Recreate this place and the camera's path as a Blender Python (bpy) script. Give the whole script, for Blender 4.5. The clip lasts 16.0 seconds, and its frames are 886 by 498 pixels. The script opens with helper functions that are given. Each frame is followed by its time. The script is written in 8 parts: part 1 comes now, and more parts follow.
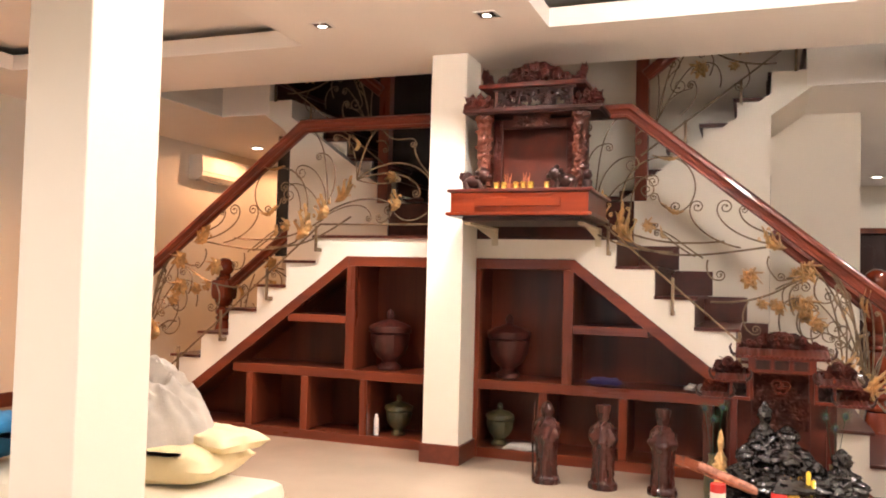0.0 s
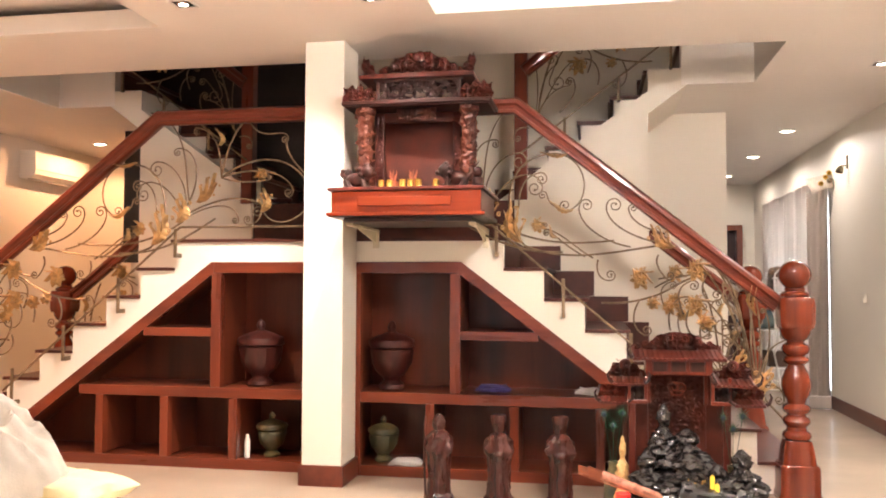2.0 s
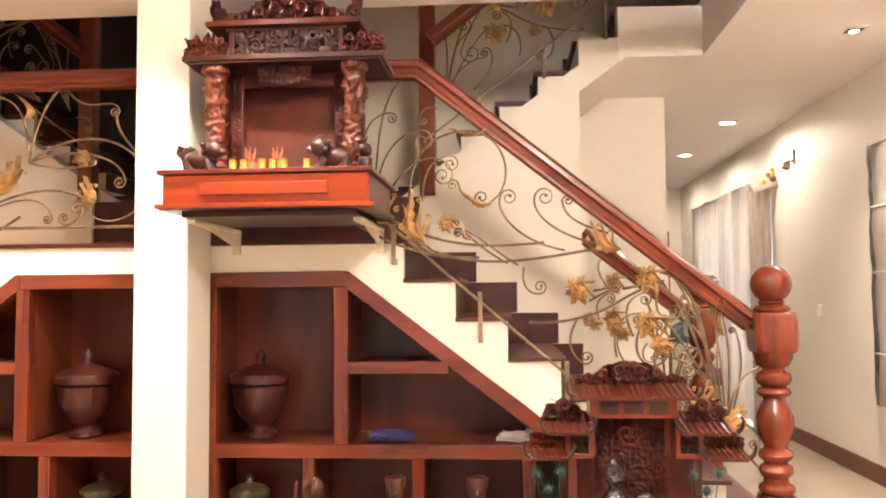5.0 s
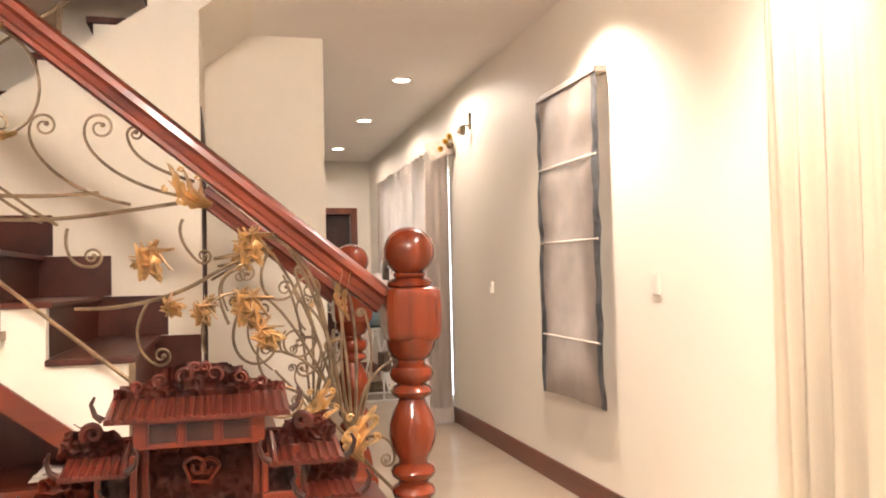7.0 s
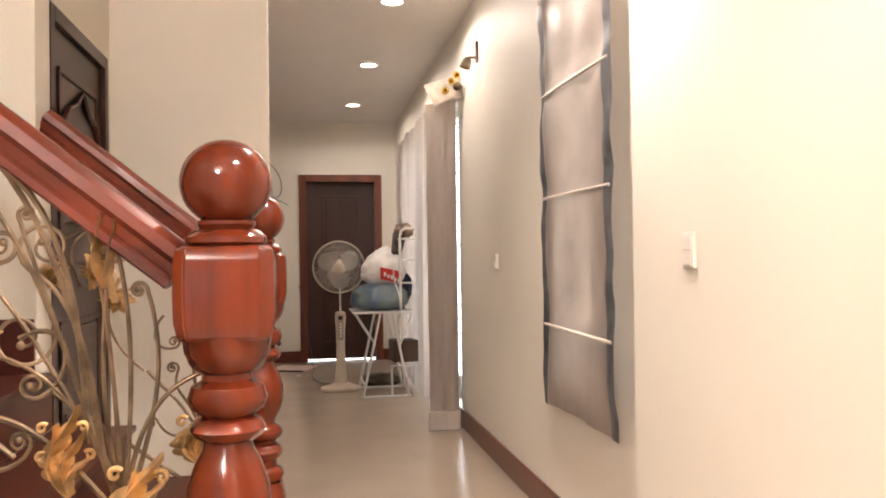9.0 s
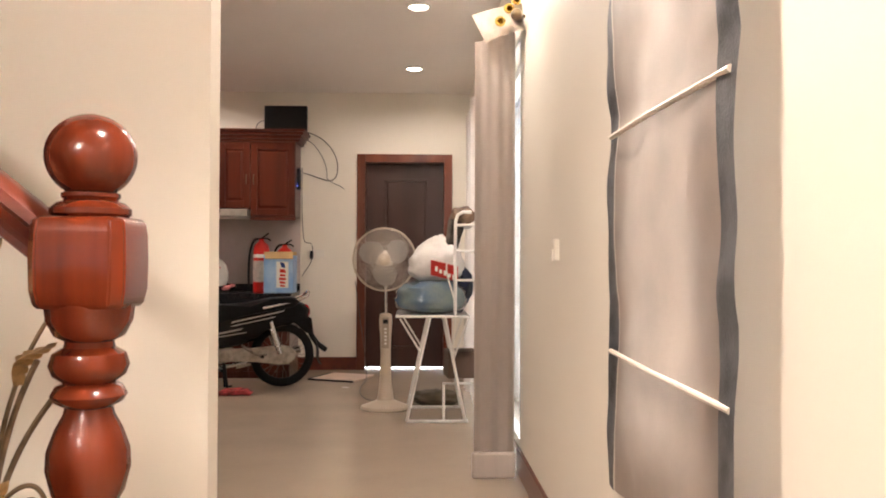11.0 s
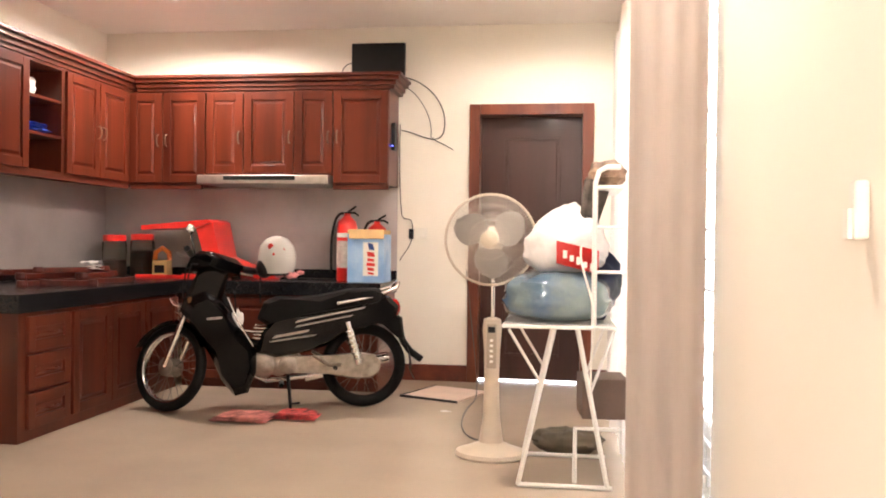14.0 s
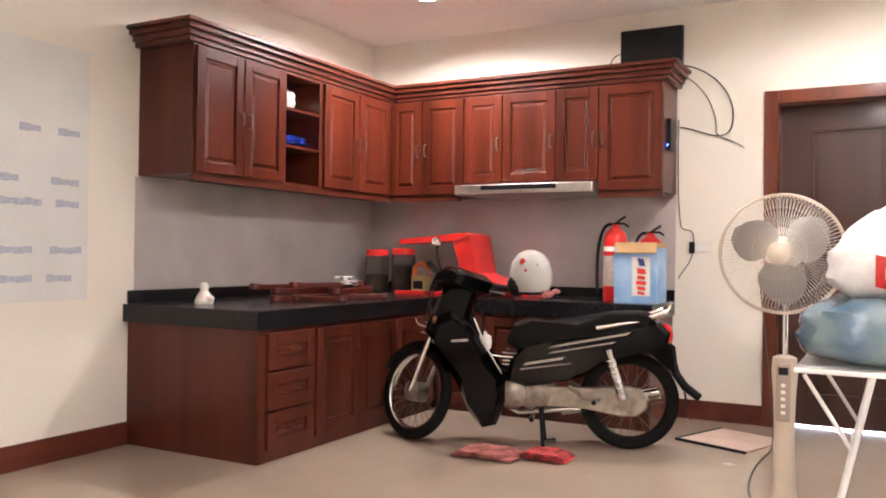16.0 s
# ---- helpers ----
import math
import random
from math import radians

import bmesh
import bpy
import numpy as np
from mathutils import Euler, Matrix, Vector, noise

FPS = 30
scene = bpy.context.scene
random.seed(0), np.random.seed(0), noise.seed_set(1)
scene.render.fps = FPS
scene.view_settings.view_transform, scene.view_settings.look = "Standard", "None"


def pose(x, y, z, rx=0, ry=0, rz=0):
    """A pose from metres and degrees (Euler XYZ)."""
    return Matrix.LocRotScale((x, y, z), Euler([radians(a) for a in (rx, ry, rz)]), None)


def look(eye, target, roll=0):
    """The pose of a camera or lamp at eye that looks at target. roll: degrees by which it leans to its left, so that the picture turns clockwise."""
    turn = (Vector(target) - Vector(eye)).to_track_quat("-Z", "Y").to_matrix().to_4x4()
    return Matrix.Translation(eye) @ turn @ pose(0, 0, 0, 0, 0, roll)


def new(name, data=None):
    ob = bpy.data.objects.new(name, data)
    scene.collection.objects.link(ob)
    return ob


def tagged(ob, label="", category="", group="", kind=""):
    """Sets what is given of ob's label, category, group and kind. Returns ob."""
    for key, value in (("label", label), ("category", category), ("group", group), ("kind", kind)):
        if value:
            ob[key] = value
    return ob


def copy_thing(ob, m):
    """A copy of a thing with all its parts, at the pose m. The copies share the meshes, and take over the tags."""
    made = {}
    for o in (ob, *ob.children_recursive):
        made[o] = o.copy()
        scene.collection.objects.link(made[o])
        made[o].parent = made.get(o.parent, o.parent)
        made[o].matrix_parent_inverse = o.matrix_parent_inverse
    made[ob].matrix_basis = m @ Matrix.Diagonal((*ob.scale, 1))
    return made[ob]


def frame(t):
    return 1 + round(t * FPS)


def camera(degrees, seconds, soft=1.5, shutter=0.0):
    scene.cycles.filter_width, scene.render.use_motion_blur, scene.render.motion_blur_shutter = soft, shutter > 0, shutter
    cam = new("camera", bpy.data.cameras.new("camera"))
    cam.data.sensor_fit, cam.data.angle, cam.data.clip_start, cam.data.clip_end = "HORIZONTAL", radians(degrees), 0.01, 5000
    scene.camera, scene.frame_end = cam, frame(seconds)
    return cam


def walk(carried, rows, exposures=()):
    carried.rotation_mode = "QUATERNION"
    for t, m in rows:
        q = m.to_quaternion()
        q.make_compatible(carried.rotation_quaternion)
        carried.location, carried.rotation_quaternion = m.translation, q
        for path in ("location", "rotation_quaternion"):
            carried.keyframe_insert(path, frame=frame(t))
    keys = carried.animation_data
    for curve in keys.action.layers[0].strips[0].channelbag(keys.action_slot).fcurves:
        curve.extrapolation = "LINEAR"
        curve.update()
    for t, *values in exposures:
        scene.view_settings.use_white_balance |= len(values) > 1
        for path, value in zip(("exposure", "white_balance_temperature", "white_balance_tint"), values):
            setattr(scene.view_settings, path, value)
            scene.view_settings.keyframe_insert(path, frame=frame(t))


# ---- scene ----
cam = camera(56.1, 16.0, soft=1.9)
PATH = [
    (0, (0.83, 0.12, 1.245), (0.129, 1.992, 1.323), 1.5),
    (0.5, (0.786, 0.182, 1.229), (0.273, 2.113, 1.314), 1.1),
    (1, (0.675, 0.242, 1.232), (0.313, 2.206, 1.347), -0.0),
    (1.5, (0.584, 0.287, 1.259), (0.255, 2.257, 1.353), 0.1),
    (2, (0.524, 0.434, 1.271), (0.167, 2.4, 1.356), 0.2),
    (2.5, (0.455, 0.633, 1.294), (0.093, 2.598, 1.39), 0.5),
    (3, (0.383, 0.855, 1.272), (0.107, 2.833, 1.384), -0.2),
    (5.5, (0.565, 1.919, 1.288), (0.489, 3.914, 1.404), -0.5),
    (6, (0.721, 2.196, 1.272), (0.845, 4.188, 1.391), -0.5),
    (6.5, (0.891, 2.496, 1.259), (1.281, 4.456, 1.348), -1.4),
    (7, (1.062, 2.757, 1.236), (1.568, 4.691, 1.305), -1.3),
    (7.5, (1.277, 3.004, 1.229), (1.829, 4.926, 1.286), -0.3),
    (8, (1.498, 3.314, 1.202), (2.057, 5.234, 1.263), -1.2),
    (8.5, (1.702, 3.619, 1.176), (2.179, 5.561, 1.218), -1.2),
    (9, (1.876, 3.959, 1.167), (2.203, 5.932, 1.195), -0.8),
    (9.5, (2.044, 4.329, 1.139), (2.306, 6.311, 1.163), -1.2),
    (10, (2.195, 4.665, 1.133), (2.353, 6.658, 1.164), -0.3),
    (12.5, (2.509, 6.375, 1.085), (2.436, 8.374, 1.103), -0.7),
    (13, (2.512, 6.69, 1.093), (2.326, 8.681, 1.102), -0.3),
    (13.5, (2.503, 7.014, 1.098), (2.308, 9.005, 1.089), -0.2),
    (14, (2.519, 7.297, 1.103), (2.244, 9.278, 1.088), 0.7),
    (14.5, (2.548, 7.551, 1.117), (2.141, 9.509, 1.113), 1.2),
    (15, (2.545, 7.78, 1.104), (2.084, 9.726, 1.105), 0.9),
    (15.5, (2.534, 7.91, 1.095), (1.906, 9.808, 1.099), 0.8),
    (16, (2.56, 8.037, 1.105), (1.608, 9.796, 1.117), 0.7),
]
EXPOSURES = [(0.0, -0.1, 6050, 10), (1.5, 0.18, 6050, 10), (3.0, 0.4, 6050, 10), (5.5, 0.58, 6450, 10), (7.0, 0.42, 6450, 10), (9.0, 0.22, 6200, 10), (10.0, 0.37, 6200, 10), (12.5, 1.15, 6350, 10), (13.5, 1.6, 6250, 10), (14.5, 1.74, 6150, 10), (15.0, 1.82, 6100, 10), (15.5, 1.26, 5950, 10), (16.0, 1.58, 5600, 10)]
walk(cam, [(t, look(eye, target, roll)) for t, eye, target, roll in PATH], EXPOSURES)

# ---- plan (metres) ----
XC = -1.2135              # axis of the double stair
SF, YW, YB = 5.845, 7.1, 8.21   # stair face, wall behind the flights, wall behind the stair
XR, YK, XK, XL = 2.96, 13.87, -1.28, -5.55   # right wall, kitchen back wall, kitchen left wall, left wall
YS = -3.6                 # wall behind the start
CEIL = 2.83
TREAD, RISER, LAND = 0.26, 0.1975, 1.58
XE = -0.055               # edge of the landing


# ---- world and lights ----
world = bpy.data.worlds.new("world")
scene.world = world
world.use_nodes = True
sky = world.node_tree.nodes.new("ShaderNodeTexSky")
sky.sky_type, sky.sun_disc, sky.sun_elevation, sky.sun_rotation = "NISHITA", False, radians(50), radians(100)
world.node_tree.links.new(sky.outputs[0], world.node_tree.nodes["Background"].inputs[0])
world.node_tree.nodes["Background"].inputs[1].default_value = 0.12
sun = new("sun", bpy.data.lights.new("sun", "SUN"))
sun.data.energy, sun.data.angle, sun.data.color = 3.0, radians(0.5), (1.0, 0.95, 0.88)
sun.matrix_world = look((20, 4, 20), (3, 8, 1))

WARM = (1.0, 0.835, 0.71)
PINK = (1.0, 0.82, 0.69)
AMBER = (1.0, 0.46, 0.2)
LIVING, NEARWALL, HALL, KITCHEN = 390.0, 300.0, 47.0, 85.0


def spot(x, y, z, watts, color=WARM, size=125, radius=0.045, blend=0.6):
    lamp = new("downlight_lamp", bpy.data.lights.new("downlight_lamp", "SPOT"))
    lamp.data.energy, lamp.data.color, lamp.data.spot_size = watts, color, radians(size)
    lamp.data.spot_blend, lamp.data.shadow_soft_size = blend, radius
    lamp.location = (x, y, z)
    return lamp


SQUARE_LIGHTS = [(-0.665, 4.745), (-1.72, 4.67), (2.51, 6.65), (2.51, 4.75), (2.51, 2.6), (-0.665, 0.4), (-1.72, 0.4), (-3.9, 5.45), (-4.6, 3.0), (-4.6, 0.0), (2.51, 0.2)]
ROUND_LIGHTS = [(2.44, 9.21), (2.42, 10.93), (2.39, 12.74), (-0.2, 12.86), (-4.9, 8.83), (-4.9, 10.4)]


for lx, ly in SQUARE_LIGHTS:
    spot(lx, ly, CEIL - 0.012, NEARWALL if lx > 2 else LIVING, AMBER if lx < -3 and ly > 2 else WARM, size=118 if lx > 2 else 140, blend=0.75 if lx > 2 else 1.0)
for lx, ly in ROUND_LIGHTS:
    spot(lx, ly, CEIL - 0.03, KITCHEN if -1 < lx < 1 else (1.8 * HALL if lx < -3 else (1.2 * HALL if ly < 10 else (0.85 * HALL if ly < 11.5 else 0.65 * HALL))), AMBER if lx < -3 else (PINK if lx < 1 else WARM), 172, 0.06, 0.35)
# unseen fill lamp in the tray above the sitting area, added to brighten the stair
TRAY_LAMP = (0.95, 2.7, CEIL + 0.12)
tray = new("tray_fill", bpy.data.lights.new("tray_fill", "POINT"))
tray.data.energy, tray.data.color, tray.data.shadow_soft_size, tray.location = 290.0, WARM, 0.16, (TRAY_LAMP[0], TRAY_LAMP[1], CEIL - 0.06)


# ---- materials ----
def shader(name, color, rough=0.5, metal=0.0, coat=0.0, var=0.06, scale=6.0, fine=90.0, bump=0.15, stretch=(1, 1, 1), second=None, spec=0.5):
    """Base colour with variation at two scales and a fine relief, in metres of the thing itself."""
    m = bpy.data.materials.new(name)
    m.use_nodes = True
    n, l = m.node_tree.nodes, m.node_tree.links
    b = n["Principled BSDF"]
    b.inputs["Roughness"].default_value, b.inputs["Metallic"].default_value = rough, metal
    b.inputs["Coat Weight"].default_value, b.inputs["Coat Roughness"].default_value = coat, 0.08
    b.inputs["Specular IOR Level"].default_value = spec
    tc, mp = n.new("ShaderNodeTexCoord"), n.new("ShaderNodeMapping")
    mp.inputs["Scale"].default_value = stretch
    l.new(tc.outputs["Object"], mp.inputs["Vector"])
    big, small = n.new("ShaderNodeTexNoise"), n.new("ShaderNodeTexNoise")
    big.inputs["Scale"].default_value, big.inputs["Detail"].default_value = scale, 5
    small.inputs["Scale"].default_value, small.inputs["Detail"].default_value = fine, 3
    l.new(mp.outputs[0], big.inputs["Vector"]), l.new(mp.outputs[0], small.inputs["Vector"])
    ramp = n.new("ShaderNodeMix")
    ramp.data_type = "RGBA"
    dark = second or tuple(c * (1 - 3 * var) for c in color)
    ramp.inputs["A"].default_value, ramp.inputs["B"].default_value = (*dark, 1), (*[min(1, c * (1 + var)) for c in color], 1)
    mm = n.new("ShaderNodeMath")
    mm.operation = "MULTIPLY_ADD"
    mm.inputs[1].default_value, mm.use_clamp = 0.35, True
    add = n.new("ShaderNodeMapRange")
    add.inputs["From Min"].default_value, add.inputs["From Max"].default_value = 0.3, 0.62
    l.new(big.outputs["Fac"], add.inputs["Value"])
    sub = n.new("ShaderNodeMath")
    sub.operation = "SUBTRACT"
    sub.inputs[1].default_value = 0.5
    l.new(small.outputs["Fac"], sub.inputs[0])
    l.new(sub.outputs[0], mm.inputs[0]), l.new(add.outputs[0], mm.inputs[2])
    l.new(mm.outputs[0], ramp.inputs["Factor"])
    l.new(ramp.outputs["Result"], b.inputs["Base Color"])
    rr = n.new("ShaderNodeMapRange")
    rr.inputs["To Min"].default_value, rr.inputs["To Max"].default_value = rough * 0.85, min(1, rough * 1.2)
    l.new(big.outputs["Fac"], rr.inputs["Value"]), l.new(rr.outputs[0], b.inputs["Roughness"])
    bp = n.new("ShaderNodeBump")
    bp.inputs["Strength"].default_value, bp.inputs["Distance"].default_value = bump, 0.004
    l.new(small.outputs["Fac"], bp.inputs["Height"]), l.new(bp.outputs[0], b.inputs["Normal"])
    return m


def wood(name, light, dark, rough=0.3, coat=0.4, along="z", scale=5.0):
    st = {"x": (0.12, 1.6, 1.6), "y": (1.6, 0.12, 1.6), "z": (1.6, 1.6, 0.12)}[along]
    return shader(name, light, rough, 0, coat * 0.45, 0.1, scale, 34.0, 0.05, st, dark, spec=0.3)


def glow(name, color, strength):
    m = bpy.data.materials.new(name)
    m.use_nodes = True
    b = m.node_tree.nodes["Principled BSDF"]
    b.inputs["Base Color"].default_value = (0.8, 0.8, 0.8, 1)
    b.inputs["Emission Color"].default_value, b.inputs["Emission Strength"].default_value = (*color, 1), strength
    return m


def glass(name, tint=(1, 1, 1), rough=0.02, ior=1.45):
    m = bpy.data.materials.new(name)
    m.use_nodes = True
    b = m.node_tree.nodes["Principled BSDF"]
    b.inputs["Base Color"].default_value, b.inputs["Roughness"].default_value = (*tint, 1), rough
    b.inputs["Transmission Weight"].default_value, b.inputs["IOR"].default_value = 1.0, ior
    return m


M_WALL = shader("cream wall paint", (0.80, 0.755, 0.665), 0.55, var=0.012, scale=1.3, fine=160, bump=0.06)
M_CEIL = shader("white ceiling paint", (0.86, 0.825, 0.78), 0.7, var=0.012, scale=0.9, fine=140, bump=0.04)
M_FLOOR = shader("polished cream floor tile", (0.39, 0.315, 0.24), 0.25, coat=0.12, var=0.03, scale=1.6, fine=45, bump=0.01)
M_SKIRT = wood("dark skirting wood", (0.13, 0.03, 0.016), (0.07, 0.016, 0.01), 0.3, 0.5, "y")
M_WOODZ = wood("red stained wood upright", (0.155, 0.031, 0.012), (0.08, 0.015, 0.007), 0.28, 0.5, "z")
M_WOODX = wood("red stained wood lengthwise", (0.155, 0.031, 0.012), (0.08, 0.015, 0.007), 0.28, 0.5, "x")
M_SHELF = wood("shelf back wood", (0.12, 0.026, 0.011), (0.06, 0.013, 0.006), 0.4, 0.25, "z", 3.0)
M_TREAD = wood("dark tread wood", (0.065, 0.0135, 0.0065), (0.034, 0.007, 0.004), 0.4, 0.1, "y")
M_RAIL = wood("polished handrail wood", (0.14, 0.026, 0.011), (0.06, 0.012, 0.006), 0.36, 0.4, "x")
M_NEWEL = wood("polished newel wood", (0.15, 0.0235, 0.0075), (0.06, 0.011, 0.005), 0.2, 0.65, "z")
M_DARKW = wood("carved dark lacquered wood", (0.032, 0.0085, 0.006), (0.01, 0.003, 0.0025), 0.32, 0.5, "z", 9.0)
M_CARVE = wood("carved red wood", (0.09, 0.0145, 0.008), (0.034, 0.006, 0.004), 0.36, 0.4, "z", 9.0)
M_PANEL = shader("dark smoked panel", (0.035, 0.028, 0.027), 0.25, var=0.1, scale=2.0, fine=30, bump=0.05)
M_IRON = shader("bronzed wrought iron", (0.22, 0.16, 0.10), 0.42, 0.7, var=0.18, scale=14, fine=120, bump=0.3)
M_GOLD = shader("gilded leaf", (0.62, 0.405, 0.18), 0.42, 0.6, var=0.16, scale=20, fine=140, bump=0.5)
M_LENS = glow("lamp lens", (1.0, 0.86, 0.66), 22.0)
M_WHITEP = shader("white plastic", (0.78, 0.75, 0.68), 0.35, var=0.02)
M_STEEL = shader("brushed steel", (0.62, 0.60, 0.57), 0.3, 1.0, var=0.04, scale=20)
M_CHROME = shader("chrome", (0.8, 0.8, 0.8), 0.1, 1.0, var=0.02)
M_BLACK = shader("black plastic", (0.008, 0.008, 0.0085), 0.4, var=0.1, spec=0.22)


# ---- mesh helpers ----
def box(bm, x0, x1, y0, y1, z0, z1, bevel=0.0):
    r = bmesh.ops.create_cube(bm, size=1.0, matrix=Matrix.LocRotScale(((x0 + x1) / 2, (y0 + y1) / 2, (z0 + z1) / 2), None, (abs(x1 - x0), abs(y1 - y0), abs(z1 - z0))))
    if bevel:
        es = list({e for v in r["verts"] for e in v.link_edges})
        bmesh.ops.bevel(bm, geom=es, offset=bevel, segments=2, affect="EDGES", profile=0.5)


def prism(bm, pts, a0, a1, axis="y"):
    """A convex outline in (x, z) or (y, z), run from a0 to a1 along the other axis."""
    def at(p, a):
        return (p[0], a, p[1]) if axis == "y" else ((a, p[0], p[1]) if axis == "x" else (p[0], p[1], a))
    lo, hi = [bm.verts.new(at(p, a0)) for p in pts], [bm.verts.new(at(p, a1)) for p in pts]
    faces = [bm.faces.new(lo), bm.faces.new(hi[::-1])]
    for i in range(len(pts)):
        j = (i + 1) % len(pts)
        faces.append(bm.faces.new((lo[j], lo[i], hi[i], hi[j])))
    bmesh.ops.recalc_face_normals(bm, faces=faces)


def lathe(bm, profile, cx=0.0, cy=0.0, cz=0.0, seg=28, sx=1.0, sy=1.0, square=0.0):
    """Turns (radius, z) about an upright axis."""
    rings = []
    for r, z in profile:
        ring = []
        for i in range(seg):
            a = 2 * math.pi * (i + 0.5) / seg
            c, s = math.cos(a), math.sin(a)
            k = 1.0
            if square:
                k = (1 - square) + square / max(abs(c), abs(s))
            ring.append(bm.verts.new((cx + r * k * c * sx, cy + r * k * s * sy, cz + z)))
        rings.append(ring)
    for a, b in zip(rings, rings[1:]):
        for i in range(seg):
            j = (i + 1) % seg
            bm.faces.new((a[i], a[j], b[j], b[i]))
    if profile[0][0] > 1e-4:
        bm.faces.new(rings[0][::-1])
    if profile[-1][0] > 1e-4:
        bm.faces.new(rings[-1])


def tube(bm, pts, r, sides=6, taper=None):
    """A round bar along points; taper: radius factors along it."""
    pts = [Vector(p) for p in pts]
    rings, up = [], None
    for i, p in enumerate(pts):
        d = (pts[min(i + 1, len(pts) - 1)] - pts[max(i - 1, 0)]).normalized()
        if up is None:
            up = d.orthogonal().normalized()
        up = (up - d * up.dot(d)).normalized()
        side = d.cross(up)
        k = r * (taper(i / (len(pts) - 1)) if taper else 1)
        rings.append([bm.verts.new(p + k * (math.cos(2 * math.pi * j / sides) * up + math.sin(2 * math.pi * j / sides) * side)) for j in range(sides)])
    for a, b in zip(rings, rings[1:]):
        for j in range(sides):
            k = (j + 1) % sides
            bm.faces.new((a[j], a[k], b[k], b[j]))
    bm.faces.new(rings[0][::-1]), bm.faces.new(rings[-1])


def blob(bm, c, r, squash=(1, 1, 1), rough=0.0, seg=12, seed=0):
    res = bmesh.ops.create_uvsphere(bm, u_segments=seg, v_segments=max(6, seg * 2 // 3), radius=1)
    for v in res["verts"]:
        k = 1 + rough * noise.noise(v.co * 2.3 + Vector((seed * 3.1, seed, 0)))
        v.co = Vector((c[0] + v.co.x * r * squash[0] * k, c[1] + v.co.y * r * squash[1] * k, c[2] + v.co.z * r * squash[2] * k))


def bez(a, b, c, d, n=14):
    a, b, c, d = Vector(a), Vector(b), Vector(c), Vector(d)
    return [(1 - t) ** 3 * a + 3 * (1 - t) ** 2 * t * b + 3 * (1 - t) * t * t * c + t ** 3 * d for t in (i / n for i in range(n + 1))]


def mesh_of(bm, name, mat, smooth=False, angle=40):
    me = bpy.data.meshes.new(name)
    bm.normal_update()
    if smooth:
        lim = math.cos(radians(angle))
        for e in bm.edges:
            e.smooth = len(e.link_faces) == 2 and e.link_faces[0].normal.dot(e.link_faces[1].normal) > lim
        for f in bm.faces:
            f.smooth = True
    bm.to_mesh(me)
    bm.free()
    for m in (mat if isinstance(mat, (list, tuple)) else [mat]):
        me.materials.append(m)
    return me


def part(name, bm, mat, parent, label="", smooth=False):
    ob = new(name, mesh_of(bm, name, mat, smooth))
    if parent is not None:
        ob.parent = parent
    return tagged(ob, label)


def thing(name, label, category, at=(0, 0, 0), group="", kind="", turn=0.0):
    ob = new(name)
    ob.empty_display_size = 0.1
    ob.matrix_basis = pose(*at, 0, 0, turn)
    return tagged(ob, label, category, group, kind)


def solid(name, bm, mat, label, category, at=None, group="", kind="", smooth=False, turn=0.0):
    """A thing of one mesh."""
    ob = new(name, mesh_of(bm, name, mat, smooth))
    if at:
        ob.matrix_basis = pose(*at, 0, 0, turn)
    return tagged(ob, label, category, group, kind)


def B(*boxes, bevel=0.0):
    bm = bmesh.new()
    for b in boxes:
        box(bm, *b, bevel=bevel)
    return bm


def wall(name, *boxes, mat=None, label="smooth cream painted wall", cat="wall"):
    return tagged(new(name, mesh_of(B(*boxes), name, mat or M_WALL)), label, cat, kind="structure")


# ---- structure ----
wall("floor", (XL - 0.2, XR + 0.2, YS - 0.2, YK + 0.2, -0.12, 0.0), mat=M_FLOOR, label="polished cream tiled floor with faint reflections", cat="floor")

# right wall with the blind's window and the tall window behind the far curtain
W1, W2 = (6.80, 7.36, 0.66, 2.22), (9.76, 12.6, 0.0, 2.30)
T = XR + 0.18
wall("wall_right", (XR, T, YS, W1[0], 0, 3.2), (XR, T, W1[0], W1[1], 0, W1[2]), (XR, T, W1[0], W1[1], W1[3], 3.2), (XR, T, W1[1], W2[0], 0, 3.2), (XR, T, W2[0], W2[1], W2[3], 3.2), (XR, T, W2[1], YK + 0.18, 0, 3.2))
D0, D1, DH = 1.81, 2.78, 2.2
wall("wall_kitchen_back", (XK - 0.18, D0 + 0.03, YK, YK + 0.18, 0, 3.2), (D0 + 0.03, D1 - 0.03, YK, YK + 0.18, DH - 0.03, 3.2), (D1 - 0.03, XR, YK, YK + 0.18, 0, 3.2))
wall("wall_kitchen_left", (XK - 0.18, XK, YB + 0.14, YK, 0, 3.2))
wall("wall_kitchen_front", (2 * XC - 1.70, 1.70, YB, YB + 0.14, 0, 5.6), (XL, 2 * XC - 1.70, YB, YB + 0.14, CEIL + 0.1, 5.6), (1.70, 3.08, YB, YB + 0.14, CEIL + 0.1, 5.6), label="cream wall behind the stair, ending at the corridor")
wall("wall_left", (XL - 0.18, XL, YS, 12.2, 0, 3.2))
wall("wall_left_end", (XL, XK - 0.18, 12.0, 12.2, 0, 3.2))
W3 = (-3.7, 0.7, 2.3)   # glazed entrance: from, to, height
wall("wall_start", (XL, W3[0], YS - 0.18, YS, 0, 3.2), (W3[1], XR, YS - 0.18, YS, 0, 3.2), (W3[0], W3[1], YS - 0.18, YS, W3[2], 3.2))
